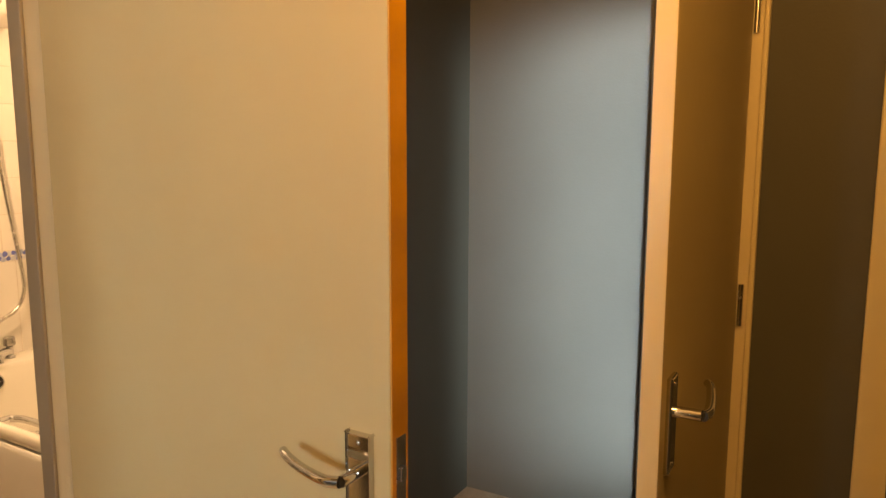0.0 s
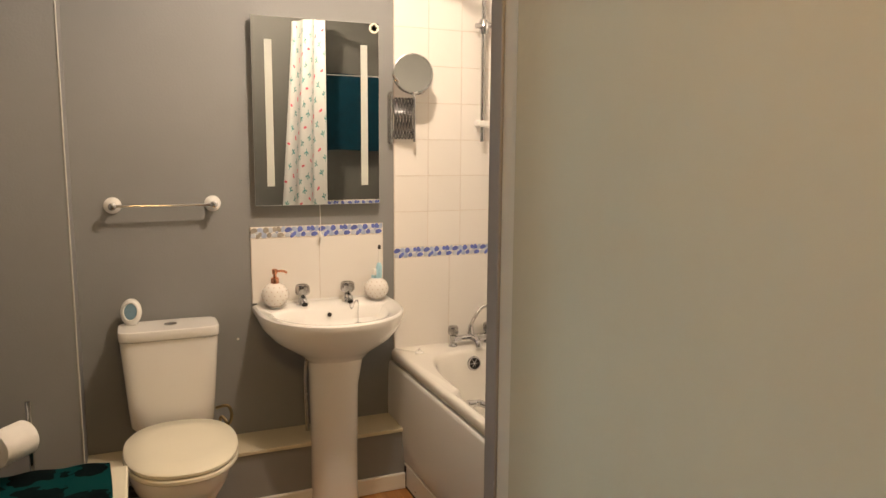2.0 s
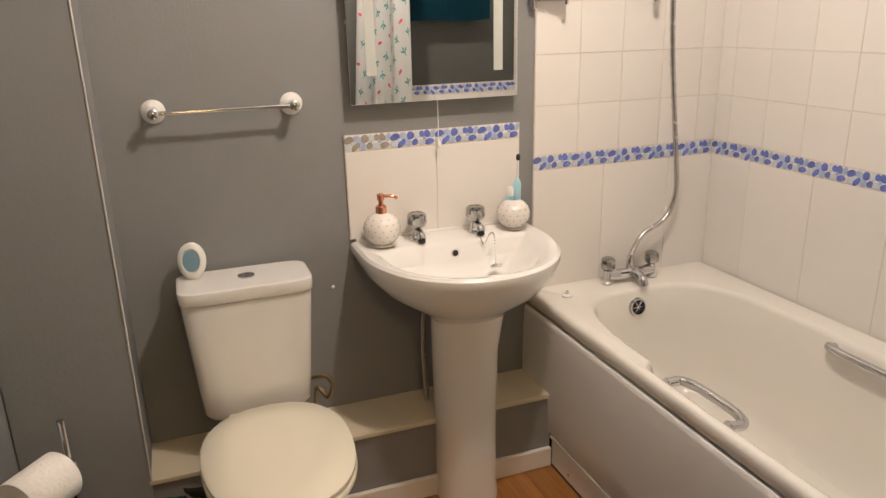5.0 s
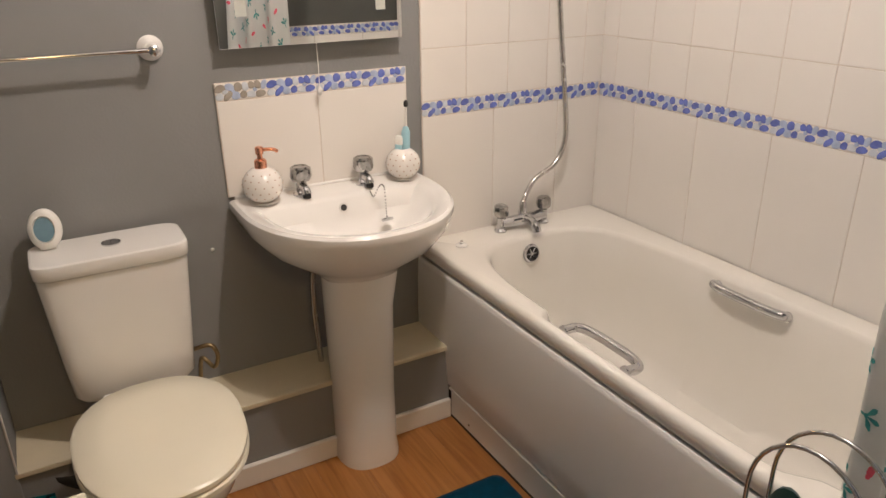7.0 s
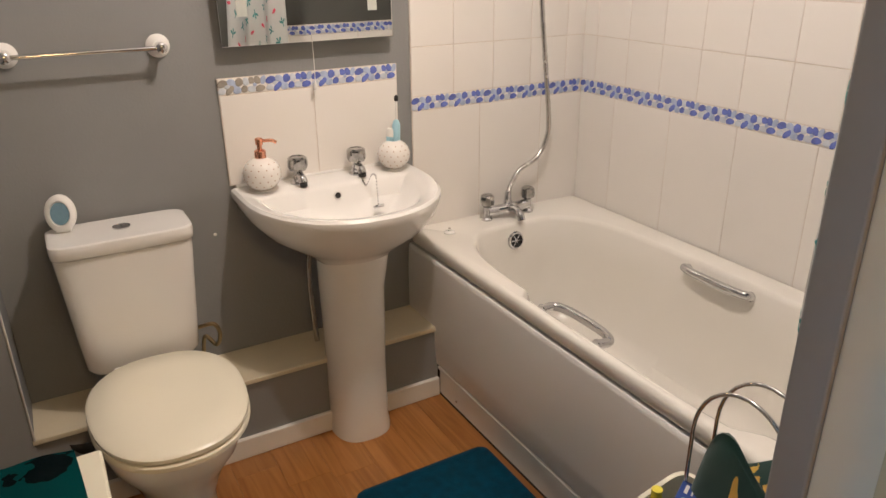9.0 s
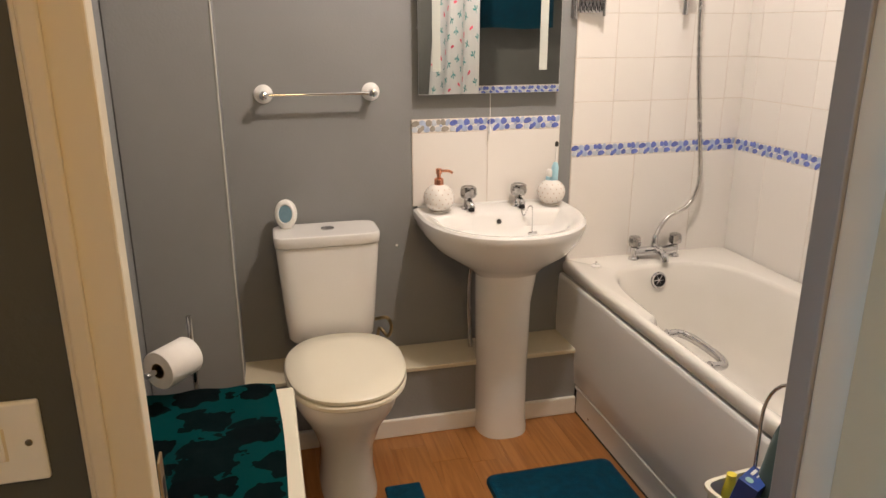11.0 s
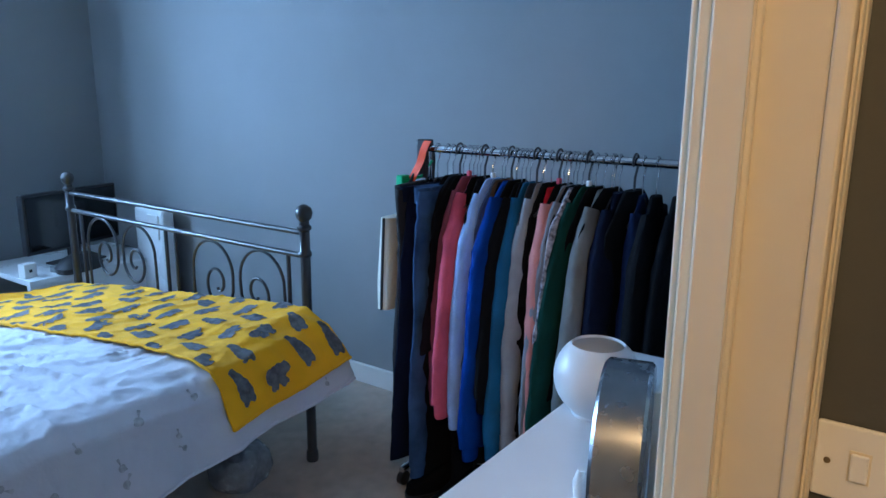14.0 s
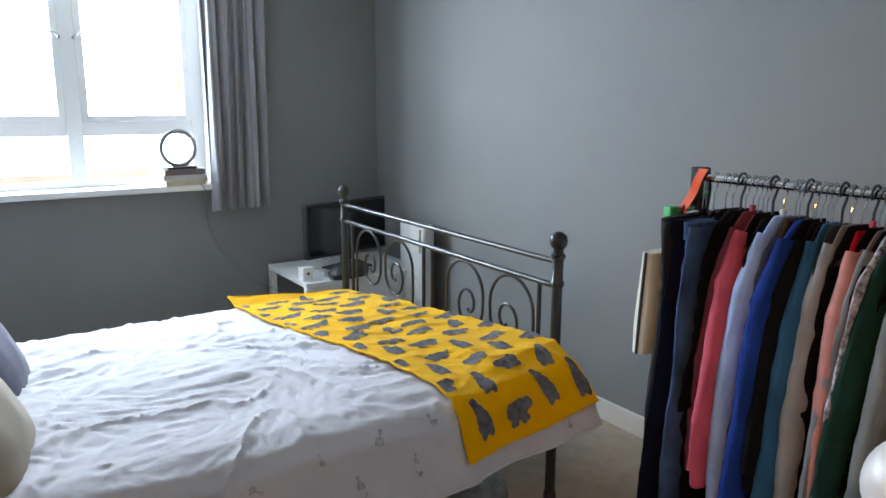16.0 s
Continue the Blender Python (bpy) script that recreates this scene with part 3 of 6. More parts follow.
bm = bmesh.new()
loft(bm, [rounded(0.215, 0, 0.095, 0.105, 0.595, 64), rounded(0.215, 0, 0.110, 0.125, 0.615, 64), dshape(0.05, 0.350, 0.172, 0.635), dshape(0.02, 0.412, 0.232, 0.680), dshape(0.004, 0.446, 0.267, 0.725),
          dshape(0.002, 0.457, 0.276, 0.752), dshape(0.002, 0.462, 0.280, 0.766), dshape(0.004, 0.461, 0.279, 0.778), dshape(0.010, 0.453, 0.271, 0.785),
          dshape(0.105, 0.428, 0.246, 0.781), dshape(0.120, 0.411, 0.222, 0.768), dshape(0.135, 0.389, 0.196, 0.725), rounded(0.255, 0, 0.085, 0.12, 0.680, 64), rounded(0.255, 0, 0.03, 0.03, 0.668, 64)], cap0=True, cap1=True)
part("bowl", bm, CERAMIC, basin)
part("sealant", tube(bmesh.new(), [(0.009, -0.262, 0.786), (0.009, 0.262, 0.786)], 0.0065, 8), CERAMIC, basin, "white sealant bead")
bm = bmesh.new()
loft(bm, [rounded(0.195, -0.008, 0.108, 0.092, 0.0, power=2.6), rounded(0.195, -0.008, 0.108, 0.092, 0.02, power=2.6), rounded(0.200, -0.008, 0.100, 0.088, 0.06, power=2.4), rounded(0.205, -0.008, 0.096, 0.088, 0.25, power=2.3),
          rounded(0.210, -0.008, 0.098, 0.093, 0.50, power=2.3), rounded(0.215, 0, 0.105, 0.104, 0.615, power=2.2)])
part("pedestal", bm, CERAMIC, basin)
bm = lathe(bmesh.new(), [(0.012, 0), (0.012, 0.003), (0.0085, 0.003)], (0.1255, 0.0, 0.748), 18, Matrix.Rotation(radians(80), 4, "Y"))
hole = part("overflow_ring", bm, CERAMIC, basin)
part("overflow_hole", lathe(bmesh.new(), [(0.009, 0.0), (0.009, 0.0034), (0.001, 0.0034)], (0.1258, 0.0, 0.748), 16, Matrix.Rotation(radians(80), 4, "Y")), NEAR_BLACK, hole)
part("waste_ring", lathe(bmesh.new(), [(0.024, 0), (0.024, 0.003), (0.018, 0.003), (0.017, -0.002)], (0.255, 0, 0.669), 22), CHROME, basin, "chrome waste ring")
bm = tube(bmesh.new(), spline([(0.09, -0.075, 0.60), (0.07, -0.085, 0.55), (0.07, -0.09, 0.45), (0.075, -0.088, 0.35), (0.08, -0.085, 0.265)], 5), 0.0085, 10)
part("supply_pipe", bm, STEEL, basin, "white and chrome supply pipe")


def basin_tap(at):
    t = thing("basin_tap", "chrome basin tap with a faceted clear head", "tap", at, 0, "basin taps")
    part("body", lathe(bmesh.new(), [(0.025, 0), (0.025, 0.004), (0.017, 0.008), (0.015, 0.03), (0.012, 0.040)], seg=20), CHROME, t)
    bm = tube(bmesh.new(), spline([(0.004, 0, 0.022), (0.022, 0, 0.024), (0.034, 0, 0.020), (0.040, 0, 0.010)], 5), 0.0125, 14)
    part("spout", bm, CHROME, t)
    # Coloured black to paint in the spout's dark underside.
    part("nozzle", lathe(bmesh.new(), [(0.011, 0.0), (0.011, 0.008), (0.008, 0.009)], (0.040, 0, 0.001), 14), NEAR_BLACK, t, "spout mouth with the underside's dark in its colour")
    part("head", lathe(bmesh.new(), [(0.014, 0.036), (0.025, 0.040), (0.030, 0.050), (0.028, 0.074), (0.022, 0.079), (0.020, 0.077), (0.001, 0.077)], seg=9), TAP_HEAD, t, "faceted clear tap head")
    return t


t0 = basin_tap((0.062, BY - 0.092, 0.784))
copy_thing(t0, pose(0.062, BY + 0.092, 0.784, 0, 0, 0))
plug = thing("basin_plug", "chrome plug hung on its chain from the tap", "plug", (0.0, BY, 0.0))
bm = bmesh.new()
for p in spline([(0.118, 0.085, 0.778), (0.13, 0.09, 0.765), (0.15, 0.10, 0.80), (0.168, 0.105, 0.80), (0.185, 0.10, 0.76), (0.20, 0.095, 0.728)], 5):
    ball(bm, p, 0.0026, 8)
part("chain", bm, CHROME, plug, "bead chain")
part("stopper", lathe(bmesh.new(), [(0.014, 0), (0.017, 0.004), (0.016, 0.008), (0.005, 0.010)], (0.205, 0.095, 0.716), 18, Matrix.Rotation(radians(-25), 4, "Y")), CHROME, plug)


def dotted_pot(name, label, category, at, r, open_top):
    p = thing(name, label, category, at)
    prof = [(r * 0.62, 0), (r * 0.80, r * 0.08)]
    for k in range(2, 13):
        a = math.pi * k / 13.5
        prof.append((r * math.sin(a), r * 0.90 - r * 0.92 * math.cos(a)))
    if open_top:
        prof += [(r * 0.40, r * 1.70), (r * 0.38, r * 1.2), (r * 0.01, r * 1.1)]
    part("pot", lathe(bmesh.new(), prof, seg=32), DOTTED, p)
    bm = bmesh.new()
    for row in range(6):
        ang = 0.62 + row * 0.34
        n = max(6, int(16 * math.sin(ang)))
        for k in range(n):
            b = 2 * math.pi * (k + 0.5 * (row % 2)) / n
            c = Vector((r * 1.0 * math.sin(ang) * math.cos(b), r * math.sin(ang) * math.sin(b), r * 0.90 - r * 0.92 * math.cos(ang)))
            nrm = (c - Vector((0, 0, r * 0.9))).normalized()
            lathe(bm, [(0.0019, -0.0008), (0.0019, 0.0006), (0.0004, 0.0009)], c, 7, nrm.to_track_quat("Z", "Y").to_matrix().to_4x4())
    part("dots", bm, DOT_GOLD, p, "small gold dots")
    return p


sd = dotted_pot("soap_dispenser", "round white dotted soap dispenser with a copper pump", "soap dispenser", (0.074, BY - 0.200, 0.785), 0.053, False)
part("collar", lathe(bmesh.new(), [(0.016, 0.092), (0.016, 0.112), (0.012, 0.116), (0.007, 0.117), (0.007, 0.132)], seg=20), COPPER, sd, "copper collar")
bm = tube(bmesh.new(), spline([(-0.012, 0, 0.139), (0.0, 0, 0.140), (0.012, 0.03, 0.141), (0.014, 0.044, 0.134)], 4), 0.0048, 10)
lathe(bm, [(0.010, 0.130), (0.011, 0.146), (0.008, 0.149), (0.001, 0.149)], seg=16)
part("pump_head", bm, COPPER, sd, "copper pump head")
cup = dotted_pot("toothbrush_pot", "round white dotted pot holding a toothbrush", "pot", (0.072, BY + 0.212, 0.785), 0.050, True)
tb = thing("electric_toothbrush", "pale blue electric toothbrush standing in a pot", "toothbrush", (0.070, BY + 0.222, 0.845), 0)
lean = Matrix.Rotation(radians(4), 4, "Y")
part("handle", lathe(bmesh.new(), [(0.009, 0), (0.0125, 0.02), (0.0125, 0.075), (0.008, 0.088), (0.004, 0.092)], seg=16, m=lean), BRUSH_BLUE, tb)
part("neck", lathe(bmesh.new(), [(0.0035, 0.09), (0.003, 0.145), (0.002, 0.152)], seg=10, m=lean), WHITE_PLASTIC, tb)
part("brush_head", lathe(bmesh.new(), [(0.005, 0.148), (0.0065, 0.152), (0.006, 0.162), (0.002, 0.166)], seg=12, m=lean), NEAR_BLACK, tb, "dark bristle head")
tt = thing("toothpaste_tube", "white toothpaste tube standing in a pot", "toothpaste", (0.066, BY + 0.198, 0.85), 0)
part("cap", lathe(bmesh.new(), [(0.012, 0.035), (0.013, 0.04), (0.013, 0.056), (0.010, 0.06), (0.001, 0.061)], seg=16, m=Matrix.Rotation(radians(-10), 4, "X")), WHITE_PLASTIC, tt)
part("body", lathe(bmesh.new(), [(0.004, -0.02), (0.009, 0.0), (0.011, 0.033), (0.004, 0.036)], seg=16, m=Matrix.Rotation(radians(-10), 4, "X")), BRUSH_BLUE, tt, "pale blue tube")

# ---- mirror and wall fittings ----
mir = thing("wall_mirror", "rectangular mirror with two frosted light strips on the grey wall", "mirror", (0.0, 0.745, 1.176))
part("backing", boxed(0.0, 0.006, 0.006, 0.036, 0.492, 0.704), STEEL, mir, "grey metal backing")
part("glass", boxed(0.036, 0.0, 0.0, 0.042, 0.498, 0.710, bevel=0.0012), MIRROR, mir)
for y in (0.062, 0.436):
    bm = boxed(0.0421, y - 0.014, 0.075, 0.0425, y + 0.014, 0.625)
    part("frosted_strip", bm, FROST, mir, "frosted light strip")
part("sticker", lathe(bmesh.new(), [(0.020, 0), (0.020, 0.0008), (0.012, 0.0008), (0.012, 0)], (0.0421, 0.478, 0.692), 20, Matrix.Rotation(math.pi / 2, 4, "Y")), SEAT_CREAM, mir, "cream ring sticker")
cord = thing("mirror_pull_cord", "thin white pull cord hanging below the mirror", "pull cord", (0.030, 0.998, 1.176))
part("cord", tube(bmesh.new(), [(0, 0, 0.0), (0, 0.001, -0.06), (0, 0, -0.118)], 0.0012, 6), WHITE_PLASTIC, cord)
part("knob", lathe(bmesh.new(), [(0.002, -0.112), (0.006, -0.120), (0.007, -0.13), (0.003, -0.137)], seg=12), WHITE_PLASTIC, cord)

rail = thing("towel_rail", "chrome towel rail on two round white rosettes", "towel rail", (0.0, 0.0, 1.188))
for y in (0.247, 0.592):
    r = part("rosette", lathe(bmesh.new(), [(0.029, 0), (0.030, 0.004), (0.026, 0.011), (0.017, 0.015), (0.015, 0.018)], (0, y, 0), 28, Matrix.Rotation(math.pi / 2, 4, "Y")), CERAMIC, rail, "white ceramic rosette")
    bm = lathe(bmesh.new(), [(0.011, 0.016), (0.011, 0.05), (0.0135, 0.052), (0.0135, 0.066), (0.009, 0.070), (0.001, 0.071)], (0, y, 0), 18, Matrix.Rotation(math.pi / 2, 4, "Y"))
    part("post", bm, CHROME, r, "chrome post")
part("bar", tube(bmesh.new(), [(0.058, 0.247, 0), (0.058, 0.592, 0)], 0.0055, 12), CHROME, rail)

cap = thing("screw_cap", "small white screw cap on the grey wall", "screw", (0.0, 0.669, 0.651))
part("cap", lathe(bmesh.new(), [(0.005, 0.0), (0.005, 0.002), (0.003, 0.004), (0.001, 0.0045)], (0, 0, 0), 14, Matrix.Rotation(math.pi / 2, 4, "Y")), WHITE_PLASTIC, cap)
shave = thing("shaving_mirror", "round chrome magnifying mirror on a folding arm", "mirror", (0.0, 1.300, 1.52))
part("wall_bar", tube(bmesh.new(), [(0.018, 0, -0.105), (0.018, 0, 0.105)], 0.009, 14), CHROME, shave)
part("wall_plate", boxed(0.0, -0.010, -0.10, 0.010, 0.010, 0.10, bevel=0.003), CHROME, shave)
# Dark copy of the chrome: the folded links' dark reflections are painted in.
DARK_CHROME = material("chrome with dark reflections in its colour", (0.30, 0.30, 0.31), 0.2, 1.0, vary=0.08, scale=30)
for k in range(6):
    x0, y0 = 0.026 + 0.004 * k, 0.012 + 0.012 * k
    for s_ in (-1, 1):
        bm = bmesh.new()
        tube(bm, [(x0, y0, -s_ * 0.078), (x0 + 0.004, y0 + 0.012, s_ * 0.078)], 0.0052, 6)
        part("scissor_link", bm, DARK_CHROME, shave)
    for z in (-0.080, 0.0, 0.080):
        part("pivot", tube(bmesh.new(), [(x0 - 0.004, y0 + 0.006, z), (x0 + 0.012, y0 + 0.006, z)], 0.0042, 8), CHROME, shave)
part("front_bar", tube(bmesh.new(), [(0.060, 0.088, -0.095), (0.060, 0.088, 0.105)], 0.005, 12), CHROME, shave)
face = Matrix.Rotation(radians(82), 4, "Y")
turned = Matrix.Rotation(radians(-14), 4, "Z") @ face
ring = part("mirror_ring", lathe(bmesh.new(), [(0.066, -0.008), (0.080, -0.006), (0.082, 0.0), (0.080, 0.006), (0.076, 0.007), (0.075, 0.003), (0.066, -0.004)], (0.128, 0.055, 0.172), 40, turned), CHROME, shave)
part("mirror_face", lathe(bmesh.new(), [(0.0755, 0.0), (0.0755, 0.004), (0.001, 0.0035)], (0.128, 0.055, 0.172), 40, turned), MIRROR, ring, "magnifying mirror face")
bm = tube(bmesh.new(), spline([(0.060, 0.088, 0.10), (0.105, 0.070, 0.088), (0.118, 0.006, 0.13), (0.124, -0.026, 0.165)], 5), 0.004, 8)
tube(bm, spline([(0.060, 0.088, 0.10), (0.112, 0.10, 0.10), (0.134, 0.128, 0.135), (0.136, 0.136, 0.172)], 5), 0.004, 8)
part("yoke", bm, CHROME, shave)

# ---- bath ----
bath = thing("bath", "cream white acrylic bath with a white panel", "bath", (0.0, 0.0, 0.0))
N = 240


def tub_ring(x0, x1, y0, y1, z, power):
    return rounded((x0 + x1) / 2, (y0 + y1) / 2, (x1 - x0) / 2, (y1 - y0) / 2, z, N, power)


def dipped(ring, by):
    """The near flank pulled outward between the arm rests."""
    for p in ring:
        if p.y < 1.6:
            s = max(0.0, min(1.0, (p.x - 0.585) / 0.022)) * max(0.0, min(1.0, (1.34 - p.x) / 0.05))
            p.y -= by * s
    return ring


bm = bmesh.new()
loft(bm, [tub_ring(0.004, 1.598, 1.303, 1.992, 0.503, 60), tub_ring(0.004, 1.598, 1.299, 1.992, 0.508, 60), tub_ring(0.004, 1.598, 1.298, 1.992, 0.533, 60), tub_ring(0.004, 1.598, 1.302, 1.992, 0.542, 55), tub_ring(0.004, 1.598, 1.310, 1.992, 0.546, 50),
          dipped(tub_ring(0.130, 1.550, 1.350, 1.925, 0.547, 4.0), 0.030), dipped(tub_ring(0.138, 1.542, 1.360, 1.917, 0.543, 4.0), 0.032), dipped(tub_ring(0.146, 1.534, 1.369, 1.909, 0.530, 4.0), 0.030),
          dipped(tub_ring(0.158, 1.505, 1.395, 1.898, 0.43, 4.0), 0.010), tub_ring(0.175, 1.44, 1.425, 1.885, 0.28, 4.0), tub_ring(0.195, 1.39, 1.450, 1.868, 0.20, 4.0), tub_ring(0.23, 1.33, 1.490, 1.838, 0.168, 3.6), tub_ring(0.5, 1.0, 1.60, 1.74, 0.160, 2.5)], cap0=False)
part("tub", bm, ACRYLIC, bath)
bm = bmesh.new()
loft(bm, [[(x, y, z) for y, z in ((1.322, 0.112), (1.302, 0.112), (1.297, 0.118), (1.291, 0.20), (1.288, 0.31), (1.2895, 0.42), (1.2925, 0.480), (1.2945, 0.492), (1.299, 0.4965), (1.322, 0.4965))] for x in (0.006, 0.05, 0.4, 0.8, 1.2, 1.598)])
pn = part("panel", bm, PLASTIC_PANEL, bath, "white plastic bath panel")
# Black strip inside the gap paints the shade under the rim.
part("rim_shade_strip", boxed(0.006, 1.310, 0.4968, 1.598, 1.318, 0.5028), NEAR_BLACK, pn, "dark strip in the gap under the bath rim, shade in its colour")
pl = part("plinth", boxed(0.19, 1.304, 0.0, 1.598, 1.322, 0.104, bevel=0.002), PLASTIC_PANEL, bath, "white plinth strip")
# Black strip on the plinth's foot paints its shadow line along the floor.
part("plinth_shade_strip", boxed(0.19, 1.3015, 0.0, 1.598, 1.3045, 0.006), NEAR_BLACK, pl, "dark strip painted for the plinth's shade")
part("plinth_bead", boxed(0.19, 1.296, 0.102, 1.598, 1.310, 0.1115, bevel=0.002), GLOSS_WHITE, pl)
for x in (0.30, 0.95, 1.5):
    part("plinth_screw", lathe(bmesh.new(), [(0.005, 0), (0.004, 0.002), (0.001, 0.003)], (x, 1.304, 0.03), 10, Matrix.Rotation(math.pi / 2, 4, "X")), STEEL, pl)
ov = part("overflow_cover", lathe(bmesh.new(), [(0.030, 0), (0.032, 0.004), (0.029, 0.010), (0.024, 0.011), (0.023, 0.004)], (0.152, 1.627, 0.487), 28, Matrix.Rotation(radians(82), 4, "Y")), CHROME, bath, "chrome overflow cover")
bm = lathe(bmesh.new(), [(0.0232, 0.002), (0.0232, 0.005), (0.001, 0.005)], (0.152, 1.627, 0.487), 24, Matrix.Rotation(radians(82), 4, "Y"))
part("overflow_dark", bm, NEAR_BLACK, ov)
bm = bmesh.new()
for k in range(3):
    a = math.pi * k / 3
    d = Vector((0, math.cos(a), math.sin(a))) * 0.0225
    c = Vector((0.160, 1.627, 0.488))
    tube(bm, [c - d, c + d], 0.0024, 6)
part("overflow_spokes", bm, CHROME, ov)


def grab(parent, a, b, drop, out):
    a, b, out = Vector(a), Vector(b), Vector(out)
    m = (a + b) / 2
    pts = spline([a, a + out * 0.7 + Vector((0, 0, drop)), a + (b - a) * 0.18 + out + Vector((0, 0, drop)), m + out * 1.05 + Vector((0, 0, drop)), b + (a - b) * 0.18 + out + Vector((0, 0, drop)), b + out * 0.7 + Vector((0, 0, drop)), b], 5)
    bm = tube(bmesh.new(), pts, 0.0125, 14)
    g = part("grab_handle", bm, CHROME, parent, "chrome grab handle")
    for p in (a, b):
        part("handle_boss", lathe(bmesh.new(), [(0.014, -0.004), (0.015, 0.0), (0.013, 0.007)], p, 16, out.to_track_quat("Z", "Y").to_matrix().to_4x4()), CHROME, g)


grab(bath, (0.640, 1.374, 0.505), (0.862, 1.374, 0.505), -0.002, (0, 0.058, 0))
grab(bath, (0.662, 1.908, 0.512), (0.886, 1.908, 0.512), 0.008, (0, -0.030, 0))
soap = thing("bath_plug_knob", "small white knob on the corner of the bath rim", "bath plug", (0.110, 1.392, 0.5465))
part("disc", lathe(bmesh.new(), [(0.018, 0), (0.019, 0.004), (0.015, 0.007), (0.006, 0.008), (0.006, 0.013), (0.001, 0.015)], seg=20), CERAMIC, soap)
part("pin", lathe(bmesh.new(), [(0.0045, 0.0145), (0.0045, 0.018), (0.001, 0.019)], seg=12), STEEL, soap, "small metal pin")

mix = thing("bath_mixer_tap", "chrome bath mixer tap with faceted clear heads", "tap", (0.066, 1.652, 0.546))
part("body", tube(bmesh.new(), spline([(0, -0.085, 0.030), (0.002, -0.045, 0.028), (0.012, 0, 0.032), (0.002, 0.045, 0.028), (0, 0.085, 0.030)], 5), 0.019, 16), CHROME, mix)
part("spout", tube(bmesh.new(), spline([(0.010, 0, 0.034), (0.045, 0, 0.036), (0.075, 0, 0.026), (0.085, 0, 0.008)], 5), 0.0135, 14), CHROME, mix)
part("diverter", lathe(bmesh.new(), [(0.014, 0.04), (0.015, 0.05), (0.012, 0.065), (0.011, 0.085), (0.008, 0.09)], seg=16), CHROME, mix)
for s in (-1, 1):
    st = part("tap_stem", lathe(bmesh.new(), [(0.020, 0), (0.020, 0.006), (0.014, 0.012), (0.014, 0.048), (0.010, 0.052)], (0, s * 0.085, 0), 18), CHROME, mix)
    part("tap_head", lathe(bmesh.new(), [(0.014, 0.050), (0.023, 0.055), (0.025, 0.066), (0.023, 0.086), (0.017, 0.091), (0.001, 0.092)], (0, s * 0.085, 0), 8), TAP_HEAD, st, "faceted clear tap head")
shower = thing("shower_set", "chrome shower rail with handset and hose", "shower", (0.0, 0.0, 0.0))
part("rail", tube(bmesh.new(), [(0.052, 1.700, 1.43), (0.052, 1.700, 2.12)], 0.0095, 14), CHROME, shower)
bm = lathe(bmesh.new(), [(0.018, 0), (0.018, 0.03), (0.014, 0.06)], (0.006, 1.700, 1.505), 16, Matrix.Rotation(math.pi / 2, 4, "Y"))
box(bm, 0.035, 1.675, 1.492, 0.07, 1.725, 1.518, bevel=0.006)
part("wall_bracket", bm, WHITE_PLASTIC, shower, "white plastic bracket")
bm = lathe(bmesh.new(), [(0.018, -0.03), (0.021, -0.02), (0.021, 0.02), (0.016, 0.03)], (0.055, 1.700, 1.905), 16)
tube(bm, [(0.06, 1.66, 1.905), (0.06, 1.76, 1.915)], 0.011, 12)
part("slider", bm, CHROME, shower)
bm = tube(bmesh.new(), spline([(0.075, 1.745, 1.86), (0.095, 1.765, 1.94), (0.13, 1.80, 2.02), (0.18, 1.83, 2.06)], 6), 0.013, 12, [0.8 + 0.3 * i / 18 for i in range(19)])
hs = part("handset", bm, CHROME, shower)
part("spray_head", lathe(bmesh.new(), [(0.018, 0.02), (0.040, 0.0), (0.042, -0.012), (0.036, -0.016), (0.001, -0.016)], (0.20, 1.84, 2.06), 24, Matrix.Rotation(radians(35), 4, "Y")), CHROME, hs)
hose = spline([(0.066, 1.652, 0.63), (0.062, 1.672, 0.665), (0.060, 1.705, 0.703), (0.060, 1.775, 0.738), (0.058, 1.812, 0.79), (0.058, 1.820, 0.87), (0.056, 1.797, 1.06), (0.055, 1.768, 1.30), (0.056, 1.752, 1.54), (0.066, 1.742, 1.75), (0.075, 1.745, 1.86)], 14)
part("hose", tube(bmesh.new(), hose, 0.0088, 10, [1.0 if i % 2 else 0.86 for i in range(len(hose))]), STEEL, shower, "ribbed metal shower hose")

# ---- shower curtain ----
rod = thing("curtain_rod", "straight chrome shower curtain rod over the bath", "curtain rod", (0, 0, 0))
part("rod", tube(bmesh.new(), [(0.0, 1.33, 2.14), (1.62, 1.33, 2.14)], 0.011, 14), CHROME, rod)


def curtain_fold(u, v):
    """Gathered at the foot of the bath, slanting towards the room, with shallow folds."""
    z = 0.568 + 1.562 * v
    a = u * 2 * math.pi * 2.6 + 0.4
    fan = 0.215 - 0.085 * max(0.0, min(1.0, (z - 0.9) / 1.2)) - 0.05 * max(0.0, min(1.0, (0.9 - z) / 0.25))
    amp = 0.011 + 0.004 * math.sin(3 * u + 2 * v)
    x = 1.376 + 0.218 * u + 0.7 * amp * math.sin(a) + 0.004 * math.sin(2.2 * a + 1)
    y = 1.350 - fan * u + 0.9 * amp * math.sin(a + 0.5)
    return (x, y, z)


cur = thing("shower_curtain", "white shower curtain with teal leaves and pink birds, drawn aside", "curtain", (0, 0, 0))
part("cloth", cloth(bmesh.new(), curtain_fold, 90, 14, 1.15, 1.60, 0.0012), CURTAIN_PRINT, cur)
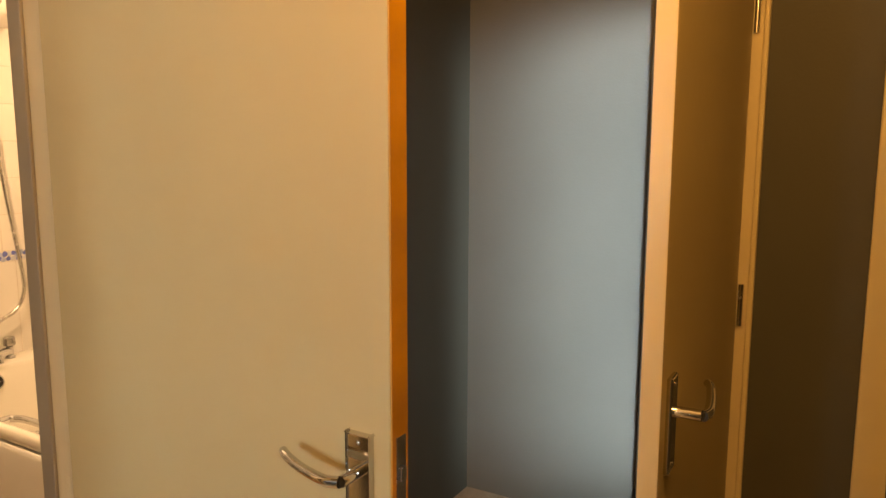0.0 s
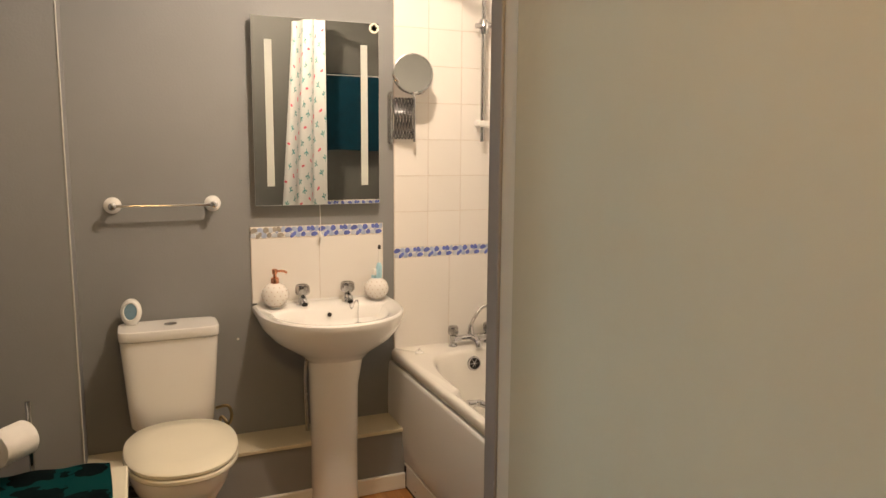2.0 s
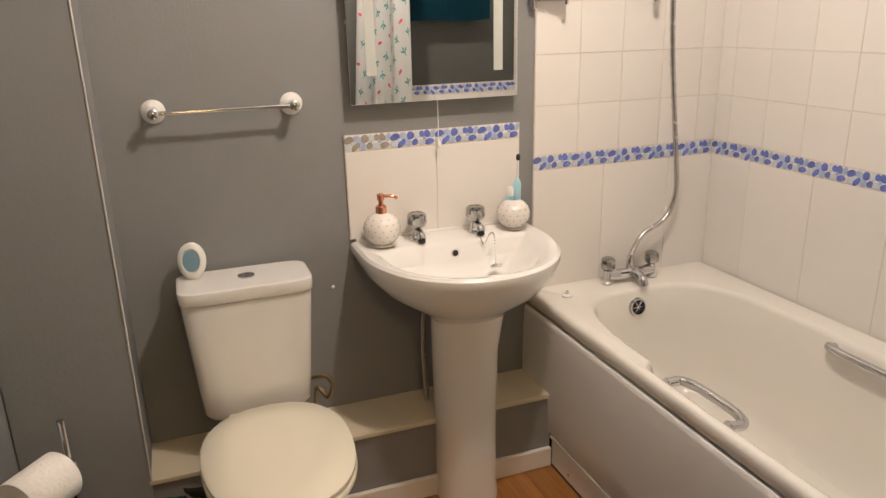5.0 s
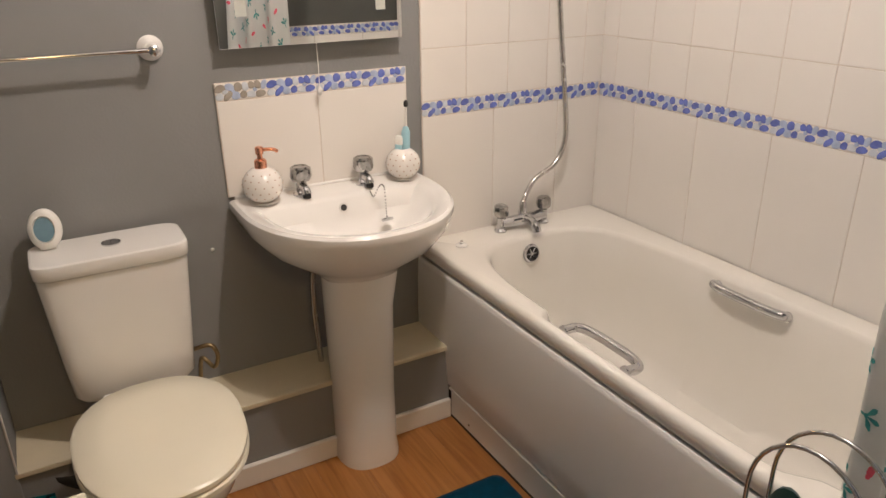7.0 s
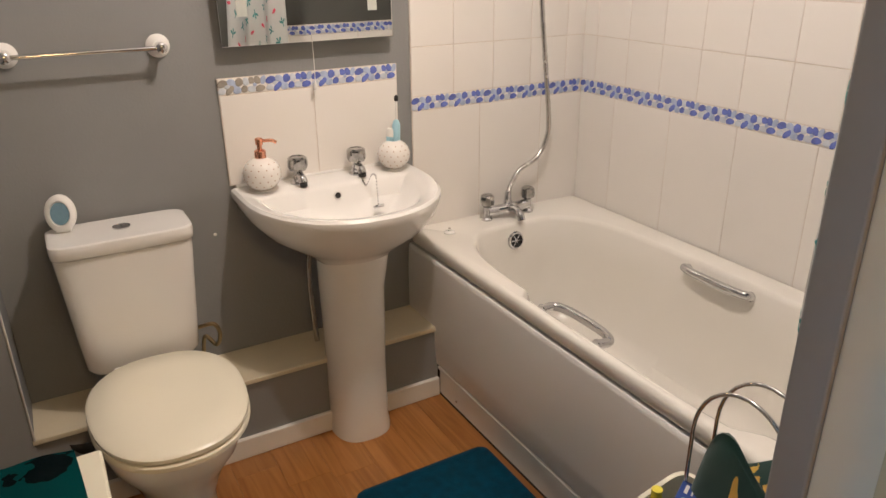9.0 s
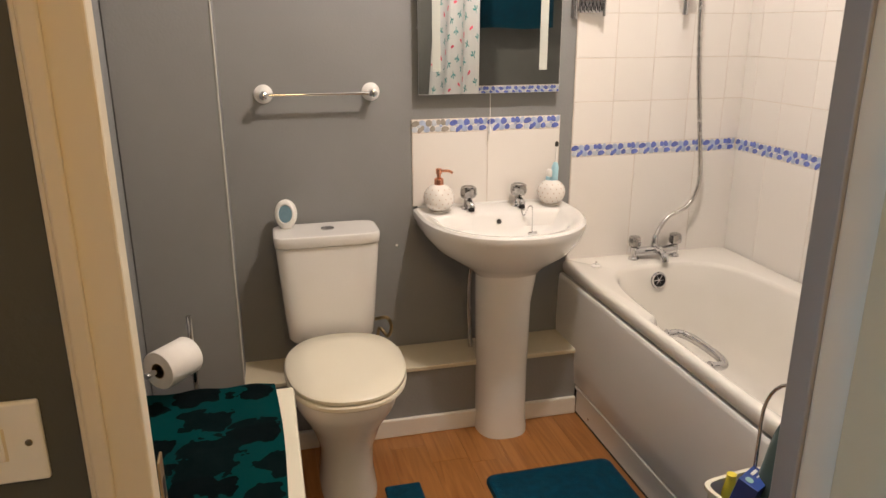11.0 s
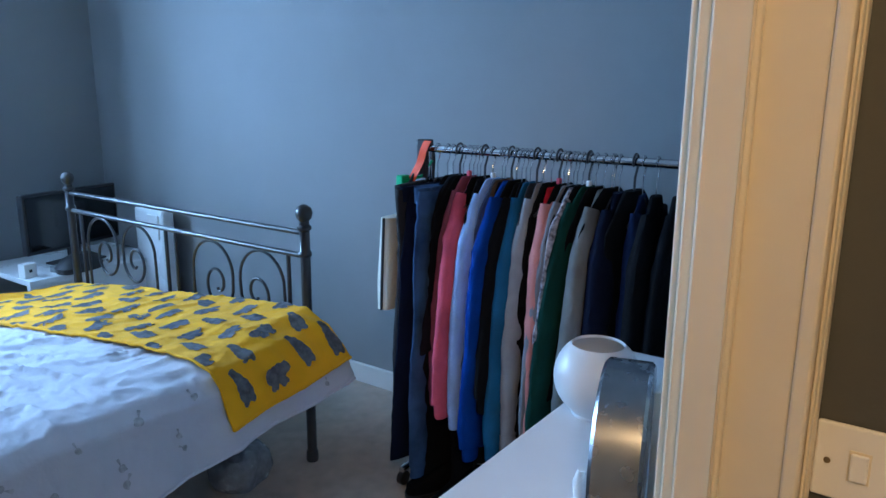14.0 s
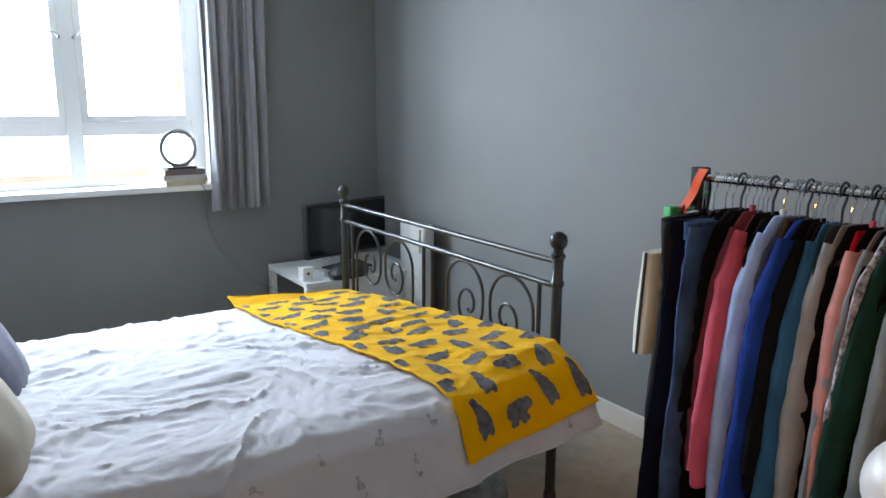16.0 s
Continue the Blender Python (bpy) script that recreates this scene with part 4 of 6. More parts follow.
for k in range(8):
    bm = bmesh.new()
    c = Vector((1.39 + 0.024 * k, 1.33, 2.135))
    tube(bm, [c + Vector((0, 0.018 * math.cos(a), 0.02 * math.sin(a))) for a in [2 * math.pi * i / 14 for i in range(15)]], 0.0018, 6)
    part("curtain_ring", bm, CHROME, cur)

tw = thing("towel_bar", "chrome towel bar on the wall at the end of the bath", "towel rail", (1.62, 0, 1.83))
part("bar", tube(bmesh.new(), [(-0.06, 1.36, 0), (-0.06, 1.90, 0)], 0.006, 12), CHROME, tw)
for y in (1.36, 1.90):
    part("bracket", tube(bmesh.new(), [(0, y, 0), (-0.062, y, 0)], 0.008, 12), CHROME, tw)


def hung(u, v):
    w = 0.006 * math.sin(9 * u + 1) + 0.004 * math.sin(23 * u)
    y = 1.395 + 0.435 * u
    s = v * 2 - 1
    x = 1.56 + (0.012 if s > 0 else -0.012) * min(1, abs(s) * 14) + w * abs(s) * 0.5
    z = 1.838 - abs(s) * 0.455 + 0.004 * math.sin(7 * u)
    return (x, y, z)


towel = thing("bath_towel", "dark teal towel hung over the bar", "towel", (0, 0, 0))
part("cloth", cloth(bmesh.new(), hung, 24, 40, 0.45, 0.9, 0.006), TEAL_TOWEL, towel)

# ---- toilet roll, laundry box, mats, caddy ----
holder = thing("toilet_roll_stand", "chrome toilet roll stand behind the laundry box", "toilet roll holder", (0.560, 0.012, 0.0))
part("base", lathe(bmesh.new(), [(0.045, 0), (0.045, 0.006), (0.012, 0.012), (0.008, 0.02)], seg=24), CHROME, holder)
part("post", tube(bmesh.new(), [(0, 0, 0.01), (0, 0, 0.63), (0, 0, 0.672)], 0.0075, 12), CHROME, holder)
part("arm", tube(bmesh.new(), spline([(0.0, 0.0, 0.582), (0.02, 0.012, 0.585), (0.05, -0.001, 0.588), (0.095, -0.036, 0.588), (0.165, -0.091, 0.590)], 5), 0.0075, 10), CHROME, holder)
roll = thing("toilet_roll", "white toilet roll on its stand", "toilet roll", (0.655, -0.024, 0.588), -38)
bm = bmesh.new()
lathe(bm, [(0.020, -0.052), (0.0475, -0.052), (0.049, -0.050), (0.0488, 0.0), (0.049, 0.050), (0.0475, 0.052), (0.020, 0.052), (0.020, -0.05)], (0, 0, 0), 40, Matrix.Rotation(math.pi / 2, 4, "Y"))
part("paper", bm, PAPER, roll)
part("tube", lathe(bmesh.new(), [(0.0198, -0.0525), (0.0198, 0.0525), (0.0185, 0.0525), (0.0185, -0.0525)], (0, 0, 0), 24, Matrix.Rotation(math.pi / 2, 4, "Y")), BRASS, roll, "brown card tube")

lb = thing("laundry_box", "cream laundry box with a flat lid beside the toilet", "laundry box", (0.60, -0.155, 0.0))
part("body", boxed(0.012, 0.012, 0.0, 0.66, 0.41, 0.425, bevel=0.006), GLOSS_CREAM, lb)
part("lid", boxed(0.0, 0.0, 0.425, 0.672, 0.422, 0.455, bevel=0.006), SEAT_CREAM, lb)


def draped(u, v):
    x = 0.595 + 0.70 * u
    y = -0.145 + 0.362 * v + 0.024 * u * v + 0.006 * math.sin(5 * u)
    z = 0.463 + 0.004 * math.sin(11 * u + 3 * v) + 0.003 * math.sin(17 * v)
    if u > 0.96:
        z -= (u - 0.96) * 2.2
        x = 1.275 + 0.003 * math.sin(9 * v)
    return (x, y, z)


tl = thing("hand_towel", "teal towel with a dark leaf pattern laid on the laundry box", "towel", (0, 0, 0))
part("cloth", cloth(bmesh.new(), draped, 50, 24, 0.70, 0.37, 0.007), LEAF_TOWEL, tl)


def pile_mat(name, label, outline, at):
    m = thing(name, label, "bath mat", at)
    bm = bmesh.new()
    rings = []
    cx = sum(p[0] for p in outline) / len(outline)
    cy = sum(p[1] for p in outline) / len(outline)
    for z, s in ((0.0, 1.0), (0.010, 1.0), (0.016, 0.985), (0.018, 0.95)):
        rings.append([(cx + (x - cx) * s, cy + (y - cy) * s, z) for x, y in outline])
    loft(bm, rings)
    part("pad", bm, TEAL_PILE, m)
    return m


def rounded_box_outline(x0, y0, x1, y1, r):
    out = []
    for cx, cy, a0 in ((x1 - r, y1 - r, 0), (x0 + r, y1 - r, 90), (x0 + r, y0 + r, 180), (x1 - r, y0 + r, 270)):
        for k in range(7):
            a = radians(a0 + 15 * k)
            out.append((cx + r * math.cos(a), cy + r * math.sin(a)))
    return out


pile_mat("bath_mat", "dark teal bath mat on the laminate floor", rounded_box_outline(0.0, 0.0, 0.62, 0.43, 0.03), (0.512, 0.845, 0.0))
mat2 = thing("pedestal_mat", "dark teal mat round the foot of the toilet", "bath mat", (0.50, TY, 0.0))
bm = bmesh.new()
box(bm, 0.105, -0.27, 0.0, 0.52, 0.22, 0.016, bevel=0.006)
part("pad", bm, TEAL_PILE, mat2)
bm = bmesh.new()
box(bm, -0.01, 0.105, 0.0, 0.11, 0.218, 0.0155, bevel=0.006)
part("side_lobe", bm, TEAL_PILE, mat2)
bm = bmesh.new()
box(bm, -0.01, -0.268, 0.0, 0.11, -0.105, 0.0155, bevel=0.006)
part("side_lobe", bm, TEAL_PILE, mat2)

caddy = thing("storage_caddy", "chrome wire caddy with arched handles beside the bath", "caddy", (1.455, 1.165, 0.0))
for y in (-0.029, 0.029):
    pts = [(-0.093, y, 0.0)] + [(-0.093 * math.cos(math.pi * k / 16), y, 0.664 + 0.11 * math.sin(math.pi * k / 16)) for k in range(17)] + [(0.093, y, 0.0)]
    part("arched_handle", tube(bmesh.new(), pts, 0.0036, 10), CHROME, caddy)
for z in (0.10, 0.51):
    bm = bmesh.new()
    for y in (-0.029, 0.029):
        tube(bm, [(-0.093, y, z), (0.093, y, z)], 0.004, 8)
    for x in (-0.09, -0.045, 0.0, 0.045, 0.09):
        tube(bm, [(x, -0.029, z), (x, 0.029, z)], 0.0025, 6)
    part("wire_shelf", bm, CHROME, caddy)


def bundle(u, v):
    a, b = u * 2 - 1, v * 2 - 1
    h = 0.10 * (1 - abs(a) ** 4) * (1 - abs(b) ** 4)
    return (1.458 + 0.084 * a, 1.165 + 0.036 * b, 0.516 + 1.9 * h * (0.8 + 0.25 * math.sin(4 * u + 5 * v)))


cl = thing("folded_cloth", "dark green cloth with yellow leaves folded in the caddy", "cloth", (0, 0, 0))
part("cloth", cloth(bmesh.new(), bundle, 20, 16, 0.30, 0.22, 0.006), LEAF_CLOTH, cl)
bk = thing("plastic_basket", "cream perforated plastic basket hung on the caddy", "basket", (1.354, 1.140, 0.262), 8)
bm = bmesh.new()
loft(bm, [rounded(0, 0, 0.040, 0.065, 0.0, 32, 5), rounded(0, 0, 0.050, 0.078, 0.225, 32, 5), rounded(0, 0, 0.056, 0.084, 0.230, 32, 5), rounded(0, 0, 0.056, 0.084, 0.238, 32, 5), rounded(0, 0, 0.047, 0.075, 0.238, 32, 5), rounded(0, 0, 0.038, 0.062, 0.01, 32, 5)])
part("tub", bm, SEAT_CREAM, bk)
# Black discs on the basket walls stand in for the dark of its holes.
bm = bmesh.new()
for r in range(5):
    for k in range(5):
        lathe(bm, [(0.005, 0), (0.005, 0.0012), (0.001, 0.0014)], (-0.032 + 0.016 * k, -0.0665 - 0.0115 * (0.05 + 0.036 * r) / 0.225, 0.05 + 0.036 * r), 8, Matrix.Rotation(math.pi / 2, 4, "X"))
        lathe(bm, [(0.005, 0), (0.005, 0.0012), (0.001, 0.0014)], (0.0418 + 0.0085 * (0.05 + 0.036 * r) / 0.225, -0.05 + 0.025 * k, 0.05 + 0.036 * r), 8, Matrix.Rotation(math.pi / 2, 4, "Y"))
tagged(part("holes", bm, NEAR_BLACK, bk, "rows of round holes"), kind="stuff")
bx = thing("carton", "blue carton standing in the plastic basket", "carton", (1.336, 1.088, 0.305), 28)
bx.matrix_world = bx.matrix_world @ pose(0, 0, 0, 0, 14, 0)
part("carton_body", boxed(-0.020, -0.032, 0.0, 0.022, 0.032, 0.255, bevel=0.0015), BOX_BLUE, bx)
part("green_mark", lathe(bmesh.new(), [(0.008, 0), (0.008, 0.0006), (0.001, 0.0006)], (-0.004, -0.018, 0.2551), 16), GREEN_PLASTIC, bx, "green oval mark")
part("text_bars", box(box(bmesh.new(), -0.012, 0.0, 0.2551, -0.006, 0.022, 0.2557), 0.0, 0.002, 0.2551, 0.003, 0.018, 0.2557), WHITE_PLASTIC, bx, "white bars of lettering")
yb = thing("bottle", "yellow plastic bottle in the basket", "bottle", (1.316, 1.122, 0.30))
part("bottle_body", lathe(bmesh.new(), [(0.016, 0), (0.018, 0.01), (0.018, 0.17), (0.012, 0.19), (0.010, 0.195), (0.010, 0.21), (0.001, 0.211)], seg=18), YELLOW_PLASTIC, yb)
gb = thing("tube_bottle", "pale green tube standing behind the carton", "bottle", (1.372, 1.186, 0.29))
part("bottle_body", loft(bmesh.new(), [rounded(0, 0, 0.010, 0.012, 0, 20), rounded(0, 0, 0.010, 0.015, 0.05, 20), rounded(0, 0, 0.004, 0.018, 0.27, 20, 3)]), GREEN_PLASTIC, gb)

# ---- bedroom ----
FRAME_WHITE = material("white window frame", (0.80, 0.80, 0.79), 0.3, vary=0.02, scale=4)
CURTAIN_GREY = material("grey curtain cloth", (0.30, 0.295, 0.315), 0.85, vary=0.06, scale=10, grain=0.5, grain_scale=500, soft=0.2, spec=0.2)
BLACK_METAL = material("black painted bed metal", (0.030, 0.030, 0.033), 0.34, 0.0, vary=0.15, scale=20, coat=0.2)
SHEET = material("white bed linen", (0.64, 0.62, 0.66), 0.9, vary=0.035, scale=9, grain=0.9, grain_scale=55, soft=0.1, spec=0.2)
PRINT_PALE = material("faint grey print on linen", (0.43, 0.42, 0.43), 0.9, vary=0.35, scale=60, spec=0.2)
THROW = material("yellow fleece", (0.95, 0.44, 0.006), 0.95, vary=0.06, scale=12, grain=0.8, grain_scale=420, soft=0.12, spec=0.1)
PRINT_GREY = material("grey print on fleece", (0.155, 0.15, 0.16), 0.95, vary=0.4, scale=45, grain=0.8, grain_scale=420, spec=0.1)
PILLOW_GREY = material("grey velvet cushion", (0.10, 0.10, 0.15), 0.9, vary=0.5, scale=8, grain=0.5, grain_scale=300, soft=0.1)
PILLOW_BEIGE = material("beige cushion", (0.37, 0.29, 0.205), 0.9, vary=0.15, scale=6, grain=0.5, grain_scale=300, soft=0.2)
SCREEN = material("black glossy screen", (0.012, 0.013, 0.015), 0.12, vary=0.05)
BLACK_PLASTIC = material("black plastic", (0.02, 0.02, 0.022), 0.4, vary=0.1)
GREY_PLASTIC = material("grey plastic", (0.22, 0.22, 0.22), 0.4, vary=0.06)
CLEAR_BAG = material("grey clear plastic bag", (0.30, 0.31, 0.32), 0.25, vary=0.25, scale=30, grain=0.8, grain_scale=60)
PAGE = material("book pages", (0.70, 0.62, 0.46), 0.9, vary=0.1, scale=80)
OPAL = material("frosted white glass globe", (0.72, 0.74, 0.75), 0.35, vary=0.04)
WHITE_TOP = material("white furniture laminate", (0.78, 0.78, 0.78), 0.3, vary=0.02, scale=4)
ORANGE = material("orange strap", (0.98, 0.085, 0.004), 0.45, vary=0.05)
GREEN_CLIP = material("green clip plastic", (0.02, 0.45, 0.16), 0.35, vary=0.05)
CANVAS = material("off-white bag cloth", (0.76, 0.74, 0.64), 0.8, vary=0.08, scale=10)

win = thing("window_1", "white framed bedroom window with two casements over fixed lights", "window", (0, -4.55, 0))
win["kind"] = "structure"
bm = bmesh.new()
for b in ((WX0, -0.03, WZ0, WX0 + 0.075, 0.04, WZ1), (WX1 - 0.075, -0.03, WZ0, WX1, 0.04, WZ1), (WX0, -0.03, WZ0, WX1, 0.04, WZ0 + 0.035), (WX0, -0.03, WZ1 - 0.06, WX1, 0.04, WZ1), (WX0, -0.03, 1.225, WX1, 0.035, 1.305)):
    box(bm, *b, bevel=0.004)
part("window_frame", bm, FRAME_WHITE, win)
for x in (1.895, 2.59):
    part("mullion", boxed(x - 0.040, -0.028, WZ0 + 0.03, x + 0.040, 0.042, WZ1 - 0.05, bevel=0.004), FRAME_WHITE, win)
for x0, x1 in ((1.275, 1.855), (1.935, 2.55), (2.63, 2.785)):
    sash = part("sash", box(box(box(box(bmesh.new(), x0, -0.012, 1.305, x0 + 0.035, 0.05, 2.08, bevel=0.003), x1 - 0.035, -0.012, 1.305, x1, 0.05, 2.08, bevel=0.003), x0 + 0.035, -0.012, 1.305, x1 - 0.035, 0.05, 1.335, bevel=0.003), x0 + 0.035, -0.012, 2.05, x1 - 0.035, 0.05, 2.08, bevel=0.003), FRAME_WHITE, win)
GLASS = bpy.data.materials.new("window glass")
GLASS.use_nodes = True
gb_ = GLASS.node_tree.nodes["Principled BSDF"]
gb_.inputs["Transmission Weight"].default_value, gb_.inputs["Roughness"].default_value, gb_.inputs["IOR"].default_value = 1.0, 0.0, 1.45
for x0, x1, z0, z1 in ((1.275, 1.855, 0.98, 1.225), (1.935, 2.55, 0.98, 1.225), (2.63, 2.785, 0.98, 1.225), (1.31, 1.82, 1.335, 2.05), (1.97, 2.515, 1.335, 2.05), (2.66, 2.75, 1.335, 2.05)):
    pane = part("pane", boxed(x0, -0.004, z0, x1, 0.0, z1), GLASS, win, "", False)
    pane.visible_shadow = False
for x, s in ((1.862, -1), (1.935, 1)):
    bm = lathe(bmesh.new(), [(0.011, 0), (0.010, 0.012), (0.007, 0.016)], (x, 0.05, 1.745), 14, Matrix.Rotation(-math.pi / 2, 4, "X"))
    tube(bm, spline([(x, 0.066, 1.745), (x + s * 0.02, 0.07, 1.765), (x + s * 0.06, 0.068, 1.762), (x + s * 0.11, 0.066, 1.735)], 5), 0.006, 10)
    part("window_handle", bm, STEEL, win, "metal casement handle")
part("window_sill", boxed(WX0 - 0.012, -0.03, WZ0 - 0.035, WX1 + 0.02, 0.225, WZ0, bevel=0.006), FRAME_WHITE, win)
bm = bmesh.new()
box(bm, WX0, 0.0, WZ0, WX0 + 0.004, 0.149, WZ1)
box(bm, WX1 - 0.004, 0.0, WZ0, WX1, 0.149, WZ1)
box(bm, WX0 + 0.004, 0.0, WZ1 - 0.004, WX1 - 0.004, 0.149, WZ1)
part("reveal", bm, FRAME_WHITE, win, "white painted window reveal", False)

rodw = thing("curtain_pole", "dark curtain pole above the window", "curtain pole", (0, 0, 0))
part("pole", tube(bmesh.new(), [(0.80, -4.31, 2.28), (3.05, -4.31, 2.28)], 0.012, 12), BLACK_METAL, rodw)
for x in (0.85, 3.0):
    part("bracket", tube(bmesh.new(), [(x, -4.40, 2.28), (x, -4.30, 2.28)], 0.008, 10), BLACK_METAL, rodw)


def pleats(x0, x1, n):
    def fn(u, v):
        a = u * 2 * math.pi * n
        y = -4.315 + 0.034 * math.sin(a + 0.6 * math.sin(a * 0.37)) * (0.75 + 0.25 * (1 - v)) + 0.01 * math.sin(3 * a)
        x = x0 + (x1 - x0) * u + 0.012 * math.cos(a * 1.3 + 2 * v) + 0.018 * (1 - v) * math.sin(u * 3)
        return (x, y, 0.79 + 1.49 * v + 0.01 * math.sin(a) * (1 - v))
    return fn


for x0, x1 in ((0.885, 1.235), (2.80, 3.10)):
    c = thing("window_curtain", "grey pleated curtain drawn to the side of the window", "curtain", (0, 0, 0), 0, "window curtains")
    part("cloth", sheet(bmesh.new(), pleats(x0, x1, 5), 80, 16, 0.004), CURTAIN_GREY, c)

books = (("book", (0.028, 0.10, 0.030), (0.55, 0.46, 0.33), "cream covered book", 0.030, 4), ("book", (0.028, 0.10, 0.030), (0.52, 0.50, 0.48), "pale grey covered book", 0.030, -3), ("book", (0.03, 0.10, 0.03), (0.16, 0.12, 0.13), "dark brown covered book", 0.030, 2))
z = WZ0
for k, (nm, _, col, lab, th, turn) in enumerate(books):
    b = thing(nm, lab + " lying in a stack on the sill", "book", (1.378, -4.395, z), turn, "books on the sill")
    cm = material("cover " + lab, col, 0.5, vary=0.08)
    part("cover", box(box(box(bmesh.new(), -0.112, -0.075, 0, 0.112, 0.075, 0.003), -0.112, -0.075, th - 0.003, 0.112, 0.075, th), -0.112, 0.072, 0.003, 0.112, 0.075, th - 0.003), cm, b, "", False)
    part("pages", boxed(-0.108, -0.073, 0.003, 0.110, 0.070, th - 0.003), PAGE, b, "cream page block", False)
    z += th
ringl = thing("ring_lamp", "dark ring-shaped lamp on a flat base on the books", "lamp", (1.388, -4.392, z), 8)
part("base", boxed(-0.085, -0.05, 0.0, 0.085, 0.05, 0.014, bevel=0.005), BLACK_PLASTIC, ringl)
part("ring", tube(bmesh.new(), [(0.098 * math.cos(2 * math.pi * k / 40), 0, 0.118 + 0.098 * math.sin(2 * math.pi * k / 40)) for k in range(41)], 0.0115, 12), GREY_PLASTIC, ringl, "grey ring")
part("stem", boxed(-0.008, -0.006, 0.012, 0.008, 0.006, 0.026), BLACK_PLASTIC, ringl)
cab = thing("lamp_cable", "thin grey cable hanging from the sill", "cable", (0, 0, 0))
part("cord", tube(bmesh.new(), spline([(1.30, -4.33, 0.948), (1.285, -4.318, 0.94), (1.27, -4.32, 0.90), (1.25, -4.375, 0.72), (1.19, -4.385, 0.55), (1.05, -4.39, 0.38), (0.95, -4.38, 0.30), (0.9, -4.30, 0.28)], 6), 0.0025, 6), GREY_PLASTIC, cab)
struct("baseboard_bedroom", boxed(0.10, -4.40, 0, 0.117, -0.236, 0.095, bevel=0.004), SKIRTING, "white painted bedroom skirting", "skirting")
struct("baseboard_window", boxed(0.117, -4.40, 0, 3.2, -4.383, 0.095, bevel=0.004), SKIRTING, "white painted skirting under the window", "skirting")

# ---- bed ----
BX, BY0, BY1 = 0.783, -3.50, -1.862
bed = thing("bed", "double bed with a black metal scroll footboard", "bed", (0, 0, 0))
for y in (BY0, BY1):
    p = part("post", tube(bmesh.new(), [(BX, y, 0), (BX, y, 0.46), (BX, y, 0.93)], 0.0185, 16), BLACK_METAL, bed)
    part("finial", lathe(bmesh.new(), [(0.019, 0.80), (0.024, 0.806), (0.024, 0.818), (0.019, 0.824), (0.019, 0.895), (0.026, 0.902), (0.026, 0.912), (0.015, 0.922), (0.016, 0.930), (0.027, 0.942), (0.0315, 0.960), (0.027, 0.978), (0.012, 0.990), (0.001, 0.992)], (BX, y, 0), 20), BLACK_METAL, p, "ball finial")
    part("foot_cap", lathe(bmesh.new(), [(0.022, 0), (0.024, 0.01), (0.022, 0.04), (0.019, 0.045)], (BX, y, 0), 16), BLACK_METAL, p)
for z in (0.888, 0.803, 0.42):
    part("cross_rail", tube(bmesh.new(), [(BX, BY0, z), (BX, BY1, z)], 0.0105, 12), BLACK_METAL, bed)
MIDY = (BY0 + BY1) / 2


def arch(y, s):
    pts = [(BX, y - s * 0.128, 0.43), (BX, y - s * 0.128, 0.62)]
    for k in range(1, 17):
        a = math.pi * (1 - k / 16)
        pts.append((BX, y + s * 0.128 * math.cos(a), 0.66 + 0.13 * math.sin(a)))
    for k in range(1, 40):
        t = k / 39
        a = -t * math.pi * 2.6
        r = 0.085 * (1 - t) ** 0.8 + 0.010
        pts.append((BX, y + s * (0.128 - 0.085 - 0.010 + r * math.cos(a) - 0.004 * t), 0.62 - 0.01 * t + r * 1.15 * math.sin(a)))
    return pts


for y, s in ((BY1 - 0.245, -1), (BY1 - 0.545, 1), (MIDY - 0.255, -1), (MIDY - 0.555, 1)):
    part("scroll", tube(bmesh.new(), arch(y, s), 0.0062, 8), BLACK_METAL, bed)
for y in (BY1 - 0.09, MIDY + 0.035, MIDY - 0.035, BY0 + 0.09):
    part("spindle", tube(bmesh.new(), [(BX, y, 0.42), (BX, y, 0.803)], 0.0085, 10), BLACK_METAL, bed)
for y in (BY0 + 0.02, BY1 - 0.02):
    part("side_rail", boxed(BX, y - 0.012, 0.25, 2.95, y + 0.012, 0.31, bevel=0.003), BLACK_METAL, bed)
for x, y in ((2.95, BY0), (2.95, BY1)):
    part("post", tube(bmesh.new(), [(x, y, 0), (x, y, 1.05)], 0.0185, 14), BLACK_METAL, bed)
mt = thing("mattress", "white mattress on the bed frame", "mattress", (0, 0, 0))
part("pad", boxed(0.815, BY0 + 0.035, 0.312, 2.90, BY1 - 0.035, 0.405, bevel=0.04, seg=4), SHEET, mt)


def cover_profile(s, x):
    """From the near hem, up over the bed, and down its far side, s metres along: y and z."""
    hem_z = 0.375 - 0.11 * (x - 0.75)
    puff = 0.045 * math.exp(-((x - 0.80) / 0.30) ** 2)
    pts = [(-1.664, hem_z), (-1.680, hem_z + 0.08), (-1.705, 0.500), (-1.745, 0.540 + 0.4 * puff), (-1.84, 0.556 + puff), (-2.2, 0.548 + 0.6 * puff), (-2.7, 0.515), (-3.2, 0.470), (-3.42, 0.440), (-3.49, 0.40), (-3.51, 0.34)]
    for a, b in zip(pts, pts[1:]):
        d = math.dist(a, b)
        if s <= d or b is pts[-1]:
            t = min(1.0, max(0.0, s / d))
            return a[0] + (b[0] - a[0]) * t, a[1] + (b[1] - a[1]) * t
        s -= d


COVER = 2.10


